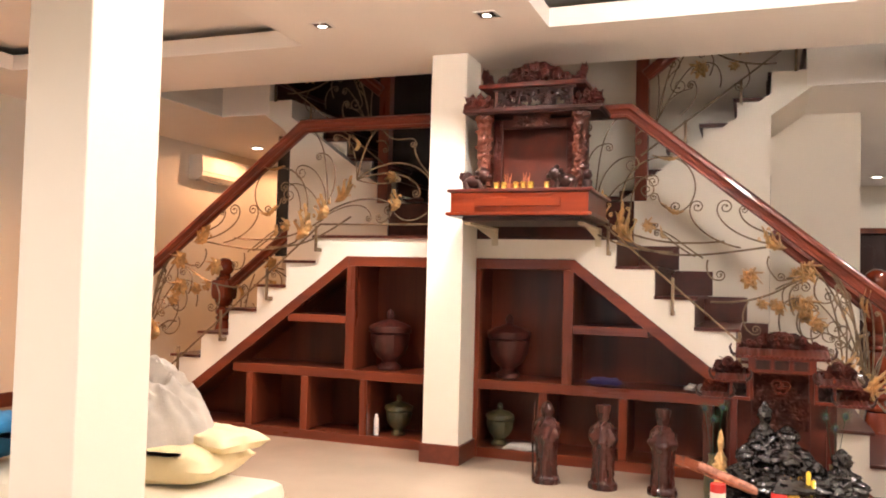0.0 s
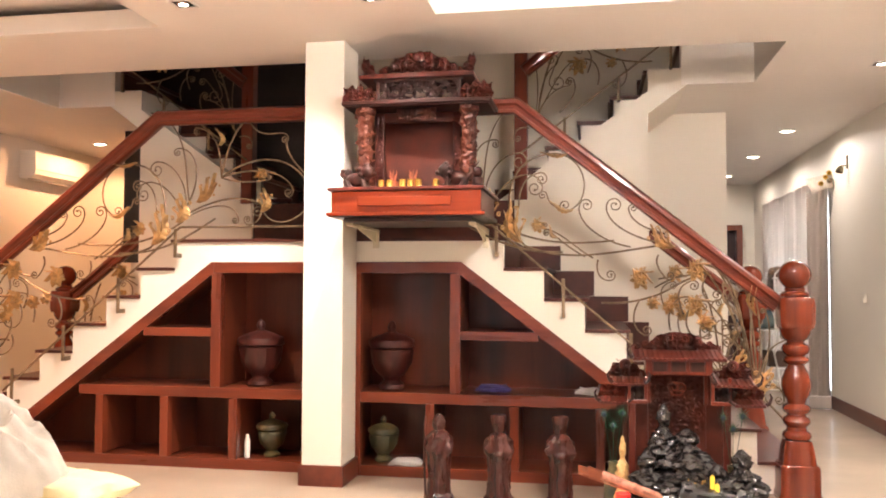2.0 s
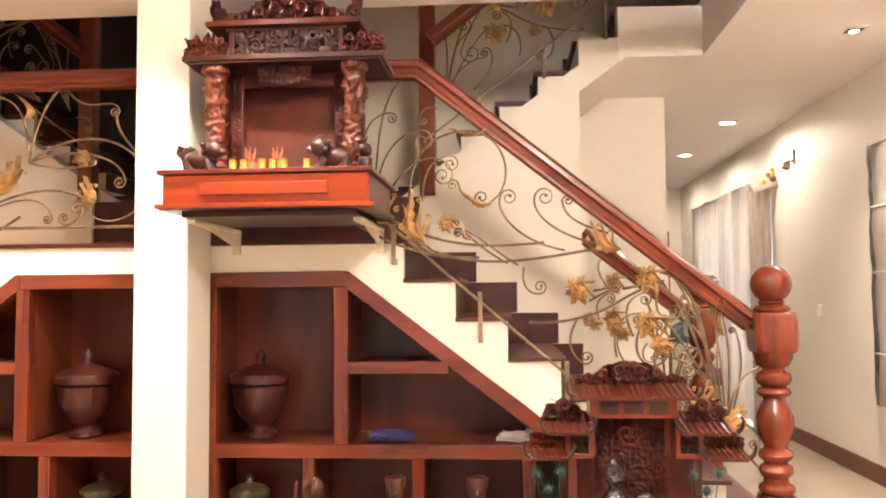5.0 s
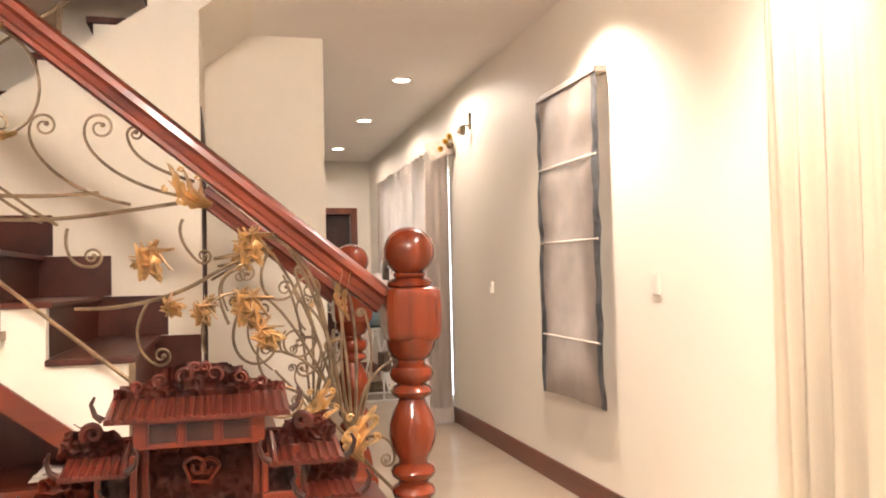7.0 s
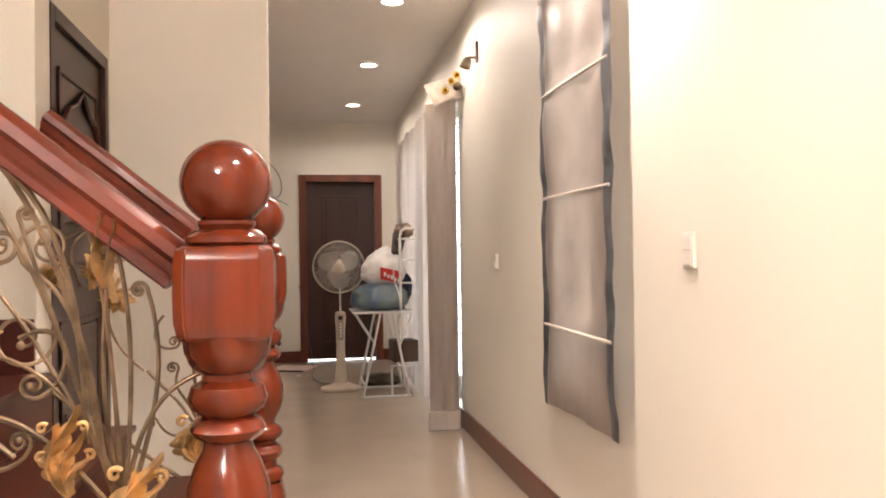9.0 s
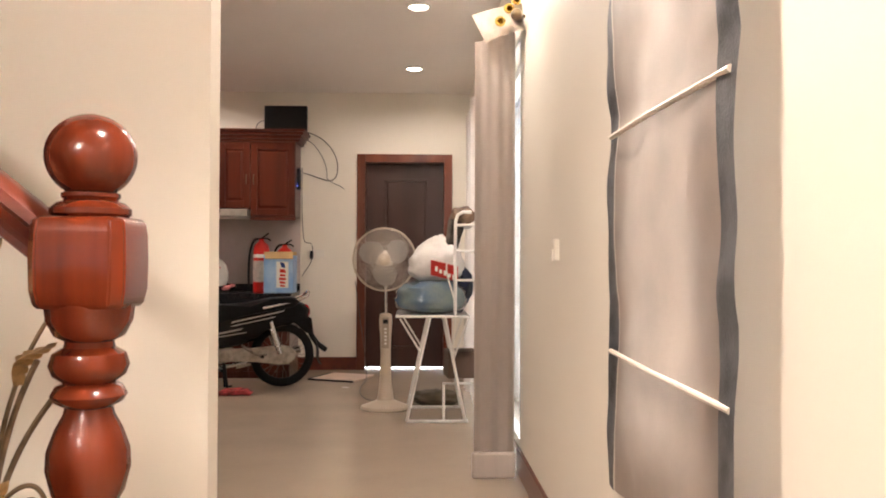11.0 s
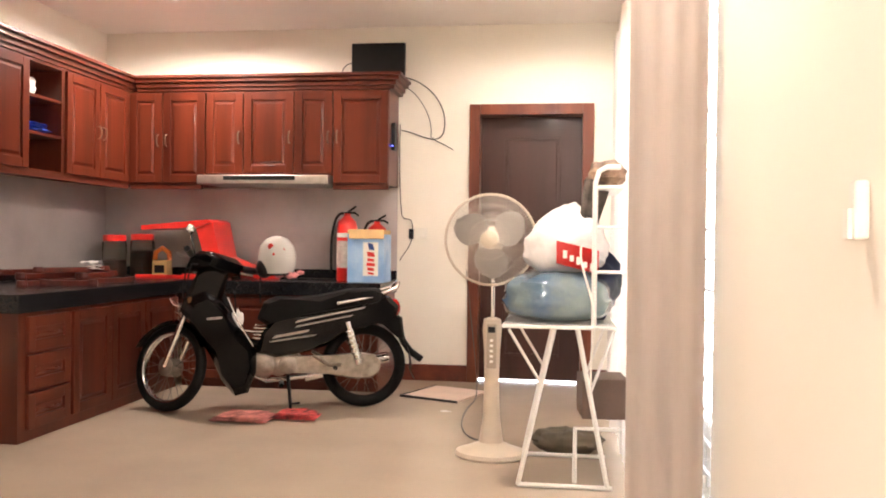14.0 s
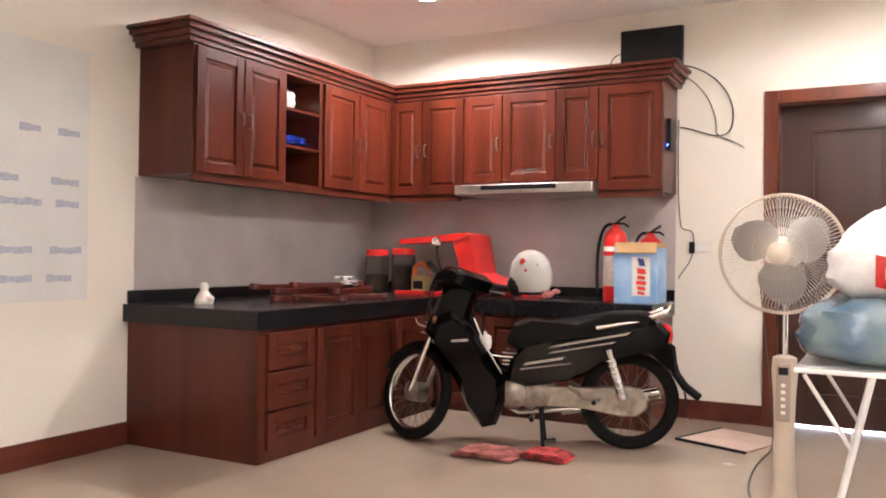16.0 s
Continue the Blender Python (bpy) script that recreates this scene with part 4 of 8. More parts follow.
for sx in (-0.857, -0.215):
    bm = bmesh.new()
    figure(bm, [(1.3, 0), (1.35, 0.04), (1.0, 0.07), (0.95, 0.11), (0.95, 0.4), (0.98, 0.6), (0.95, 0.84), (1.0, 0.88), (1.3, 0.93), (1.25, 1.0)], 2.36 - AZ - 0.03, 0.044, 4 + sx, [(0.3 + 1.7 * k, 0.12 + 0.05 * k, 0.28, 0.45) for k in range(15)], 2, 0.3, 1.0, 56, 96)
    for k in range(9):
        a = FRONT + (1.2 if sx > -0.5 else 1.9) - 0.25 * k
        zc = 0.12 + 0.045 * k
        tube(bm, [(0.04 * math.cos(a), 0.04 * math.sin(a), zc), (0.062 * math.cos(a), 0.062 * math.sin(a), zc + 0.012), (0.072 * math.cos(a), 0.072 * math.sin(a), zc + 0.03)], 0.007, 5, lambda t: 1.1 - 0.9 * t)
    for v in bm.verts:
        v.co += Vector((sx - ACX, 0.01, AZ + 0.03))
    part("pillar", bm, M_PILLAR, altar, "pillar carved with a winding dragon", True)
    part("side_panel", aB((sx - 0.008, sx + 0.008, 5.42, 5.62, AZ + 0.031, 2.36)), M_CARVE, altar)
for a, b in ((-0.835, -0.775), (-0.335, -0.275)):
    part("inner_post", aB((a, b, 5.50, 5.53, AZ + 0.031, 2.36)), M_SMOKED, altar)
    bm = bmesh.new()
    relief(bm, [(a + 0.008 - ACX, AZ + 0.07), (b - 0.008 - ACX, AZ + 0.07), (b - 0.008 - ACX, 2.33), (a + 0.008 - ACX, 2.33)], 5.495 - 5.35, 0.006, 12, 0.004, 10)
    part("post_carving", bm, M_CARVE, altar, "", True)
part("head_board", aB((-0.775, -0.335, 5.50, 5.515, 2.285, 2.36)), M_SMOKED, altar)
bm = bmesh.new()
relief(bm, [(-0.665 - ACX, 2.36), (-0.415 - ACX, 2.36), (-0.415 - ACX, 2.275), (-0.44 - ACX, 2.285), (-0.49 - ACX, 2.272), (-0.54 - ACX, 2.262), (-0.59 - ACX, 2.272), (-0.64 - ACX, 2.285), (-0.665 - ACX, 2.275)], 5.37 - 5.35, 0.02, 15, 0.006, 40)
part("valance", bm, M_PILLAR, altar, "carved plaque below the eaves", True)
part("lower_roof_edge", aB((-0.99, -0.07, 5.28, 5.64, 2.3605, 2.385), (-0.975, -0.085, 5.29, 5.63, 2.35, 2.36)), M_DARKW, altar)
part("frieze_frame", aB((-0.785, -0.26, 5.325, 5.345, 2.3855, 2.4), (-0.80, -0.245, 5.325, 5.345, 2.505, 2.52), (-0.785, -0.765, 5.325, 5.345, 2.4, 2.505), (-0.28, -0.26, 5.325, 5.345, 2.4, 2.505), (-0.77, -0.755, 5.58, 5.6, 2.3855, 2.52), (-0.29, -0.275, 5.58, 5.6, 2.3855, 2.52), bevel=0.003), M_DARKW, altar)
for sx in (AX0 + 0.045, AX1 - 0.045):
    bm = bmesh.new()
    lathe(bm, [(0.04, AZ), (0.042, AZ + 0.02), (0.03, AZ + 0.03), (0.034, AZ + 0.06), (0.028, AZ + 0.07)], sx - ACX, -0.1, 0, 16)
    blob(bm, (sx - ACX, -0.105, AZ + 0.1), 0.034, (1, 1, 1), 0.3, 12, 3)
    part("corner_finial", bm, M_DARKW, altar, "dark carved knob at the table's corner", True)
bm = bmesh.new()
relief(bm, [(-0.766 - ACX, 2.399), (-0.279 - ACX, 2.399), (-0.279 - ACX, 2.506), (-0.766 - ACX, 2.506)], 5.335 - 5.35, 0.012, 3, 0.007, 96, 0.2, 1.1)
for cx, m in ((-0.65, 1), (-0.395, -1)):
    for u, w, r in ((-0.04, 2.45, 0.03), (0.05, 2.46, 0.026)):
        tube(bm, [(q[0] - ACX, -0.024, q[1]) for q in spiral((cx + m * u, w), (0.4 * m, 1), r, -m, 1.5)], 0.006, 6, lambda t: 1.25 - 0.7 * t)
part("frieze", bm, M_DARKW, altar, "dark pierced scroll frieze", True)


def dragon_side(face, x_in, x_out, z0, h, seed):
    """A carved dragon's head and curls beside the frieze."""
    bm = bmesh.new()
    w = x_out - x_in
    relief(bm, [(x_in + w * u - ACX, z0 + h * v) for u, v in ((0, 0), (1.0, 0), (1.04, 0.25), (0.95, 0.5), (1.0, 0.82), (0.86, 0.7), (0.74, 0.95), (0.62, 0.72), (0.45, 1.0), (0.33, 0.7), (0.15, 0.82), (0, 0.5))], 5.32 - 5.35, 0.05, seed, 0.014, 44)
    for u, v in ((0.82, 0.45), (0.5, 0.5), (0.22, 0.42)):
        p = spiral((x_in + w * u - ACX, z0 + h * v), (face, 0.6), 0.018, face, 1.2)
        tube(bm, [(q[0], -0.05, q[1]) for q in p], 0.006, 5, lambda t: 1.2 - 0.6 * t)
    part("corner_carving", bm, M_CARVE, altar, "carved dragon at the roof's corner", True)


dragon_side(-1, -0.785, -0.985, 2.385, 0.115, 1)
dragon_side(1, -0.26, -0.065, 2.385, 0.115, 2)
part("upper_roof_edge", aB((-0.885, -0.175, 5.29, 5.64, 2.5205, 2.545), (-0.835, -0.215, 5.31, 5.62, 2.5455, 2.556)), M_CARVE, altar)
bm = bmesh.new()
relief(bm, [(x - ACX, z) for x, z in ((-0.80, 2.556), (-0.25, 2.556), (-0.26, 2.59), (-0.30, 2.62), (-0.34, 2.625), (-0.36, 2.665), (-0.42, 2.67), (-0.46, 2.70), (-0.53, 2.705), (-0.60, 2.70), (-0.64, 2.67), (-0.69, 2.665), (-0.71, 2.63), (-0.76, 2.615), (-0.79, 2.59))], 5.40 - 5.35, 0.06, 7, 0.016, 110)
for m in (-1, 1):
    for u, w, r in ((0.07, 2.60, 0.03), (0.15, 2.585, 0.026), (0.22, 2.575, 0.02), (0.0, 2.635, 0.028)):
        p = spiral((-0.528 + m * u - ACX, w), (m, 0.3), r, m, 1.4)
        tube(bm, [(q[0], 0.035, q[1]) for q in p], 0.008, 5, lambda t: 1.2 - 0.6 * t)
part("roof_crest", bm, M_CARVE, altar, "carved roof crest with scrolls", True)
for m, xx in ((-1, -0.835), (1, -0.212)):
    bm = bmesh.new()
    relief(bm, [(xx + m * u - ACX, 2.546 + v) for u, v in ((-0.05, 0.0), (0.035, 0.0), (0.03, 0.03), (0.045, 0.07), (0.028, 0.13), (0.02, 0.10), (0.0, 0.115), (-0.005, 0.075), (-0.03, 0.06))], 5.34 - 5.35, 0.03, 30 + m, 0.008, 22)
    part("roof_tip", bm, M_CARVE, altar, "upturned leaf-shaped roof tip", True)
for sx in (AX0 + 0.07, AX1 - 0.07):
    bm = bmesh.new()
    box(bm, sx - ACX - 0.02, sx - ACX + 0.02, -0.15, 0.48, 1.618, 1.634)
    box(bm, sx - ACX - 0.02, sx - ACX + 0.02, 0.455, 0.475, 1.51, 1.618)
    prism(bm, [(0.0, 1.618), (0.45, 1.618), (0.45, 1.55), (0.42, 1.55)], sx - ACX - 0.004, sx - ACX + 0.004, "x")
    part("wall_bracket", bm, shader("cream enamelled steel", (0.62, 0.55, 0.40), 0.4), altar, "cream steel wall bracket")


def lion(x, y, z, face, s=1.0):
    bm = bmesh.new()
    blob(bm, (0, 0, 0.055), 0.05, (1.35, 0.8, 0.85), 0.2)
    blob(bm, (-0.075, -0.01, 0.1), 0.046, (1, 0.95, 0.95), 0.25)
    for i in range(9):
        a = i * 0.7
        blob(bm, (-0.055 + 0.02 * math.cos(a * 2), 0.045 * math.cos(a), 0.1 + 0.045 * math.sin(a)), 0.016, seg=7)
    blob(bm, (-0.115, -0.01, 0.088), 0.022, (1, 1.2, 0.8))
    for px, py in ((-0.05, -0.03), (-0.05, 0.03), (0.05, -0.03), (0.05, 0.03)):
        tube(bm, [(px, py, 0.05), (px - 0.012, py, 0.02), (px - 0.014, py, 0.002)], 0.017, 7)
        blob(bm, (px - 0.022, py, 0.01), 0.015, (1.4, 1, 0.7), seg=7)
    tube(bm, [(0.06, 0, 0.06), (0.09, 0, 0.09), (0.08, 0, 0.12)], 0.016, 7)
    for v in bm.verts:
        v.co = Vector((v.co.x * face * s, v.co.y * s, v.co.z * s))
    if face < 0:
        bmesh.ops.reverse_faces(bm, faces=bm.faces)
    return solid("lion_figurine", bm, M_DARKW, "glossy dark wooden guardian lion figurine on the altar", "figurine", (x, y, z), "altar lions", smooth=True)

lion(-0.85, 5.13, AZ, -1, 0.95)
lion(-0.245, 5.13, AZ, 1, 0.95)
M_YGOLD = shader("shiny gold", (0.85, 0.58, 0.14), 0.25, 0.85, var=0.08, scale=30)
for i, (cx, cy) in enumerate(((-0.695, 5.12), (-0.645, 5.12), (-0.565, 5.11), (-0.52, 5.12), (-0.47, 5.11), (-0.37, 5.12))):
    bm = bmesh.new()
    lathe(bm, [(0.02, 0), (0.021, 0.004), (0.019, 0.006), (0.019, 0.044), (0.021, 0.048), (0.017, 0.048), (0.016, 0.02), (0.0, 0.018)], seg=16)
    solid("gold_cup", bm, M_YGOLD, "small gold offering cup on the altar", "cup", (cx, cy, AZ), "altar cups", smooth=True)
M_INCENSE = shader("incense sticks", (0.42, 0.12, 0.05), 0.7, var=0.2)
for cx in (-0.64, -0.52):
    bm = bmesh.new()
    lathe(bm, [(0.024, 0), (0.03, 0.02), (0.03, 0.045), (0.026, 0.045), (0.0, 0.04)], seg=16)
    for i in range(9):
        a = i * 0.7
        tube(bm, [(0.01 * math.cos(a), 0.01 * math.sin(a), 0.03), (0.024 * math.cos(a), 0.02 * math.sin(a), 0.10 + 0.015 * math.sin(i * 2.1))], 0.0016, 4)
    solid("incense_bowl", bm, M_INCENSE, "small bowl of burning incense sticks on the altar", "incense bowl", (cx, 5.19, AZ), "altar incense", smooth=True)


# ---- carved figures and floor shrine ----
M_STATUE = wood("glossy brown carving wood", (0.045, 0.011, 0.008), (0.014, 0.004, 0.003), 0.26, 0.6, "z", 12.0)
def statue(x, y, label, seed, staff):
    bm = bmesh.new()
    figure(bm, STANDING, 0.51, 0.088, seed, [(FRONT, 0.56, 0.3, 0.35), (FRONT - 0.9, 0.62, 0.32, 0.3), (FRONT + 0.9, 0.6, 0.32, 0.3), (FRONT, 0.76, 0.2, 0.25), (FRONT, 0.875, 0.1, 0.12), (FRONT - 0.6, 0.3, 0.22, 0.12), (FRONT + 0.4, 0.2, 0.2, 0.12)], cut=0.1)
    if seed > 1:
        lathe(bm, [(0.03, 0.462), (0.046, 0.468), (0.05, 0.5), (0.046, 0.512), (0.0, 0.514)], 0, 0, 0, 18)
    if staff:
        tube(bm, [(-0.07, -0.05, 0.03), (-0.078, -0.055, 0.3), (-0.07, -0.05, 0.5)], 0.008, 6)
    return solid("carved_statue", bm, M_STATUE, label, "statue", (x, y, 0), "carved statues", smooth=True)

statue(-0.38, 5.30, "glossy dark wooden carved sage statue with a staff", 1, True)
statue(-0.025, 5.30, "glossy dark wooden carved robed statue on the floor", 2, False)
statue(0.33, 5.31, "glossy dark wooden carved statue in a tall hat", 3, False)

SX, SY = 0.985, 5.28
shrine = thing("floor_shrine", "carved red wooden shrine with tiered tiled roofs on the floor", "shrine", (SX, SY, 0))
M_ORANGE = wood("orange red wood", (0.14, 0.022, 0.009), (0.06, 0.011, 0.006), 0.3, 0.4, "z", 8)
part("plinth", B((-0.34, 0.34, -0.2, 0.24, 0, 0.1), bevel=0.006), M_DARKW, shrine)
part("back_board", B((-0.30, 0.30, 0.12, 0.15, 0.1, 0.78), bevel=0.004), M_SMOKED, shrine)
part("centre_panel", B((-0.16, 0.16, 0.09, 0.118, 0.1, 0.76), bevel=0.004), M_SMOKED, shrine)
bm = bmesh.new()
swirl = spiral((-0.05, 0.70), (0.2, 1), 0.034, -1, 1.1)
tube(bm, [(u, 0.07, w) for u, w in swirl[::-1]] + [(-0.05, 0.07, 0.70), (-0.03, 0.07, 0.65), (0.02, 0.07, 0.645), (0.05, 0.07, 0.69)] + [(u, 0.07, w) for u, w in spiral((0.05, 0.69), (0, 1), 0.03, 1, 1.1)], 0.0065, 6)
part("emblem", bm, M_ORANGE, shrine, "ochre carved scroll emblem", True)
def roof(x0, x1, z, d0, d1, n, curl):
    bm = bmesh.new()
    prism(bm, [(d0, z - 0.03), (d1, z + 0.012), (d1, z + 0.022), (d0, z - 0.018)], x0, x1, "x")
    body = part("tiled_roof", bm, M_CARVE, shrine, "small tiled roof", True)
    first = None
    for i in range(n):
        x = x0 + (x1 - x0) * (i + 0.5) / n
        if first is None:
            bm = bmesh.new()
            tube(bm, [(0, d0 - 0.006, z - 0.02), (0, d1, z + 0.026)], (x1 - x0) / n * 0.36, 6)
            tile = first = part("roof_tile", bm, M_CARVE, body, "", True)
        else:
            tile = new("roof_tile", first.data)
            tile.parent = body
        tile.location = (x, 0, 0)
    bm = bmesh.new()
    tube(bm, [(x0, d1, z + 0.03), (x1, d1, z + 0.03)], 0.012, 6)
    part("ridge", bm, M_CARVE, body, "", True)
    for s, x in ((-1, x0), (1, x1)):
        if curl:
            bm = bmesh.new()
            tube(bm, [(x, d0, z - 0.015), (x + s * 0.02, d0, z), (x + s * 0.03, d0, z + 0.03), (x + s * 0.02, d0, z + 0.05)], 0.01, 6, lambda t: 1.2 - 0.8 * t)
            part("roof_tip", bm, M_DARKW, body, "", True)
roof(-0.25, 0.25, 0.885, -0.10, 0.13, 19, True)
roof(-0.36, -0.19, 0.745, -0.12, 0.12, 8, True)
roof(0.19, 0.40, 0.745, -0.12, 0.12, 8, True)
roof(-0.43, -0.28, 0.645, -0.14, 0.12, 7, True)
roof(0.28, 0.44, 0.645, -0.14, 0.12, 7, True)
part("frieze", B((-0.18, 0.18, -0.06, 0.1, 0.775, 0.86), bevel=0.004), M_ORANGE, shrine, "orange-red frieze board")
for x in (-0.1, 0.0, 0.1):
    part("frieze_opening", B((x - 0.036, x + 0.036, -0.064, -0.0605, 0.793, 0.845), bevel=0.001), M_DARKW, shrine, "dark carved frieze panel")
    for rim in (x - 0.04025, x + 0.04025):
        part("frieze_rim", B((rim - 0.00375, rim + 0.00375, -0.068, -0.0605, 0.787, 0.851), bevel=0.001), M_CARVE, shrine)
bm = bmesh.new()
relief(bm, [(-0.15, 0.44), (0.15, 0.44), (0.15, 0.755), (-0.15, 0.755)], 0.086, 0.01, 52, 0.008, 60)
part("centre_carving", bm, M_SMOKED, shrine, "smoke-darkened carved field", True)
part("centre_frame", B((-0.168, -0.148, 0.06, 0.089, 0.6, 0.775), (0.148, 0.168, 0.06, 0.089, 0.6, 0.775), (-0.147, 0.147, 0.06, 0.089, 0.757, 0.775), bevel=0.002), M_ORANGE, shrine, "orange-red frame")
for s in (-1, 1):
    xo, xi = s * 0.28, s * 0.17
    a, b = sorted((xo, xi))
    part("niche_frame", B((a, b, -0.06, -0.04, 0.61, 0.63), (a, a + 0.018, -0.06, -0.04, 0.631, 0.74), (b - 0.018, b, -0.06, -0.04, 0.631, 0.76), bevel=0.002), M_ORANGE, shrine, "orange-red niche frame")
    bm = bmesh.new()
    relief(bm, [(a + 0.018, 0.63), (b - 0.018, 0.63), (b - 0.018, 0.735), (a + 0.018, 0.735)], -0.042, 0.012, 8 + s, 0.006, 22)
    part("niche_carving", bm, M_DARKW, shrine, "", True)
    for nm, cx, z0, hh, ww, yy in (("dragon_carving", s * 0.30, 0.755, 0.10, 0.085, 0.0), ("wave_carving", s * 0.37, 0.645, 0.085, 0.075, -0.03)):
        bm = bmesh.new()
        relief(bm, [(cx - ww, z0), (cx + ww, z0), (cx + ww * 1.1, z0 + hh * 0.5), (cx + ww * 0.6, z0 + hh * 0.75), (cx + s * ww * 0.9, z0 + hh), (cx, z0 + hh * 0.8), (cx - ww * 0.7, z0 + hh * 0.75)], yy, 0.05, 20 + s, 0.013, 48)
        part(nm, bm, M_ORANGE if nm == "wave_carving" else M_CARVE, shrine, "", True)
    part("post", B((s * 0.255 - 0.02, s * 0.255 + 0.02, -0.05, -0.01, 0.1, 0.61), bevel=0.004), M_CARVE, shrine)
bm = bmesh.new()
relief(bm, [(-0.24, 0.905), (0.24, 0.905), (0.22, 0.94), (0.15, 0.95), (0.12, 0.985), (0.06, 1.0), (-0.04, 1.005), (-0.11, 0.985), (-0.15, 0.95), (-0.22, 0.945)], 0.05, 0.06, 41, 0.014, 90)
for m in (-1, 1):
    for u, w, r in ((0.05, 0.945, 0.024), (0.12, 0.935, 0.02), (0.18, 0.925, 0.016), (0.02, 0.975, 0.016)):
        tube(bm, [(q[0], 0.03, q[1]) for q in spiral((m * u, w), (m, 0.3), r, m, 1.4)], 0.006, 5, lambda t: 1.2 - 0.6 * t)
part("crest", bm, M_CARVE, shrine, "dark carved dragon crest", True)
for s in (-1, 1):
    bm = bmesh.new()
    tube(bm, [(q[0], -0.03, q[1]) for q in spiral((s * 0.30, 0.80), (s, 0.5), 0.028, s, 1.3)], 0.011, 6, lambda t: 1.2 - 0.6 * t)
    part("curled_finial", bm, M_CARVE, shrine, "curled dark finial", True)


def idol(x, y, z, h, w, seed, label, mat=None):
    bm = bmesh.new()
    rnd = random.Random(seed)
    bumps = [(FRONT, 0.5, 0.3, 0.3), (FRONT - 1.0, 0.52, 0.3, 0.3), (FRONT + 1.0, 0.5, 0.3, 0.3), (FRONT - 0.8, 0.3, 0.34, 0.34), (FRONT + 0.8, 0.3, 0.34, 0.34), (FRONT, 0.7, 0.16, 0.2), (FRONT, 0.84, 0.1, 0.14)]
    bumps += [(rnd.uniform(-3, 0), rnd.uniform(0.05, 0.62), rnd.uniform(0.1, 0.22), rnd.uniform(0.12, 0.35)) for i in range(18)]
    figure(bm, SEATED, h, w, seed, bumps, 7, 0.42, 0.78, 60, 70)
    return solid("idol", bm, mat or M_BLKLAC, label, "statue", (x, y, z), "shrine idols", smooth=True)
M_BLKLAC = shader("black lacquer", (0.012, 0.0095, 0.009), 0.24, coat=0.3, var=0.3, scale=16, fine=80, bump=0.05, spec=0.3)
idol(SX - 0.09, 5.17, 0.1, 0.52, 0.095, 1, "slim black lacquered idol standing in the shrine")
idol(SX + 0.03, 5.13, 0.1, 0.40, 0.15, 6, "stout black lacquered seated idol in the shrine")
idol(SX - 0.19, 5.0, 0.0, 0.40, 0.12, 2, "small black lacquered idol before the shrine")
idol(SX + 0.02, 4.95, 0.0, 0.40, 0.175, 3, "small black lacquered idol before the shrine")
idol(SX + 0.17, 4.99, 0.0, 0.34, 0.11, 7, "small black lacquered idol before the shrine")
idol(SX + 0.29, 5.0, 0.0, 0.42, 0.125, 4, "small black lacquered idol before the shrine")
idol(SX - 0.315, 5.0, 0.0, 0.47, 0.042, 5, "slim gilded standing figure beside the shrine", M_GOLD)
M_FEATHER = shader("peacock green", (0.012, 0.045, 0.02), 0.4, var=0.3, scale=30)
M_EYE = shader("peacock blue", (0.008, 0.02, 0.035), 0.3, var=0.1)
for s, xx in ((0, -0.36), (1, 0.27)):
    ob = thing("feather_vase", "vase of green peacock feathers beside the shrine", "vase", (SX + xx, 5.16, 0), "shrine vases")
    bm = bmesh.new()
    lathe(bm, [(0.04, 0), (0.055, 0.1), (0.05, 0.2), (0.025, 0.27), (0.03, 0.3), (0.026, 0.3), (0.0, 0.2)], seg=18)
    part("vase", bm, M_GREENJAR, ob, "", True)
    for i, (fx, fz) in enumerate(((-0.05, 0.56), (0.05, 0.57), (0.0, 0.5))):
        bm = bmesh.new()
        tube(bm, [(0, 0, 0.22), (fx * 0.5, -0.01, 0.4), (fx, -0.02, fz)], 0.002, 5)
        for k in range(30):
            a = 2 * math.pi * k / 30
            q = 0.03 + 0.012 * math.sin(k * 2.7)
            tube(bm, [(fx + 0.006 * math.cos(a), -0.02, fz + 0.006 * math.sin(a)), (fx + q * math.cos(a), -0.018, fz + q * math.sin(a) * 1.2)], 0.0022, 4, lambda t: 1 - 0.6 * t)
        feather = part("feather", bm, M_FEATHER, ob, "", True)
        bm = bmesh.new()
        blob(bm, (fx, -0.03, fz), 0.011, (1, 0.3, 1.2), seg=8)
        part("feather_eye", bm, M_EYE, feather, "", True)
M_REDCAN = shader("red printed tin", (0.55, 0.03, 0.025), 0.3, coat=0.3, var=0.06)
for cx, cy, hh in ((0.665, 4.80, 0.215), (0.965, 4.80, 0.20)):
    can = thing("offering_can", "red tin can of offerings on the floor", "can", (cx, cy, 0), "red cans")
    bm = bmesh.new()
    lathe(bm, [(0.036, 0), (0.04, 0.005), (0.04, hh - 0.008), (0.037, hh), (0.034, hh - 0.004), (0.0, hh - 0.006)], seg=20)
    part("body", bm, M_REDCAN, can, "", True)
    bm = bmesh.new()
    lathe(bm, [(0.0405, hh * 0.55), (0.0405, hh * 0.8)], seg=20)
    part("band", bm, M_WHITEP, can, "pale printed band", True)
bm = bmesh.new()
lathe(bm, [(0.04, 0), (0.03, 0.05), (0.03, 0.11), (0.06, 0.15), (0.075, 0.2), (0.07, 0.2), (0.05, 0.165), (0, 0.16)], seg=22)
for i in range(14):
    a = i * 0.9
    tube(bm, [(0.02 * math.cos(a), 0.02 * math.sin(a), 0.16), (0.045 * math.cos(a), 0.04 * math.sin(a), 0.27 + 0.02 * math.sin(3 * i))], 0.002, 4)
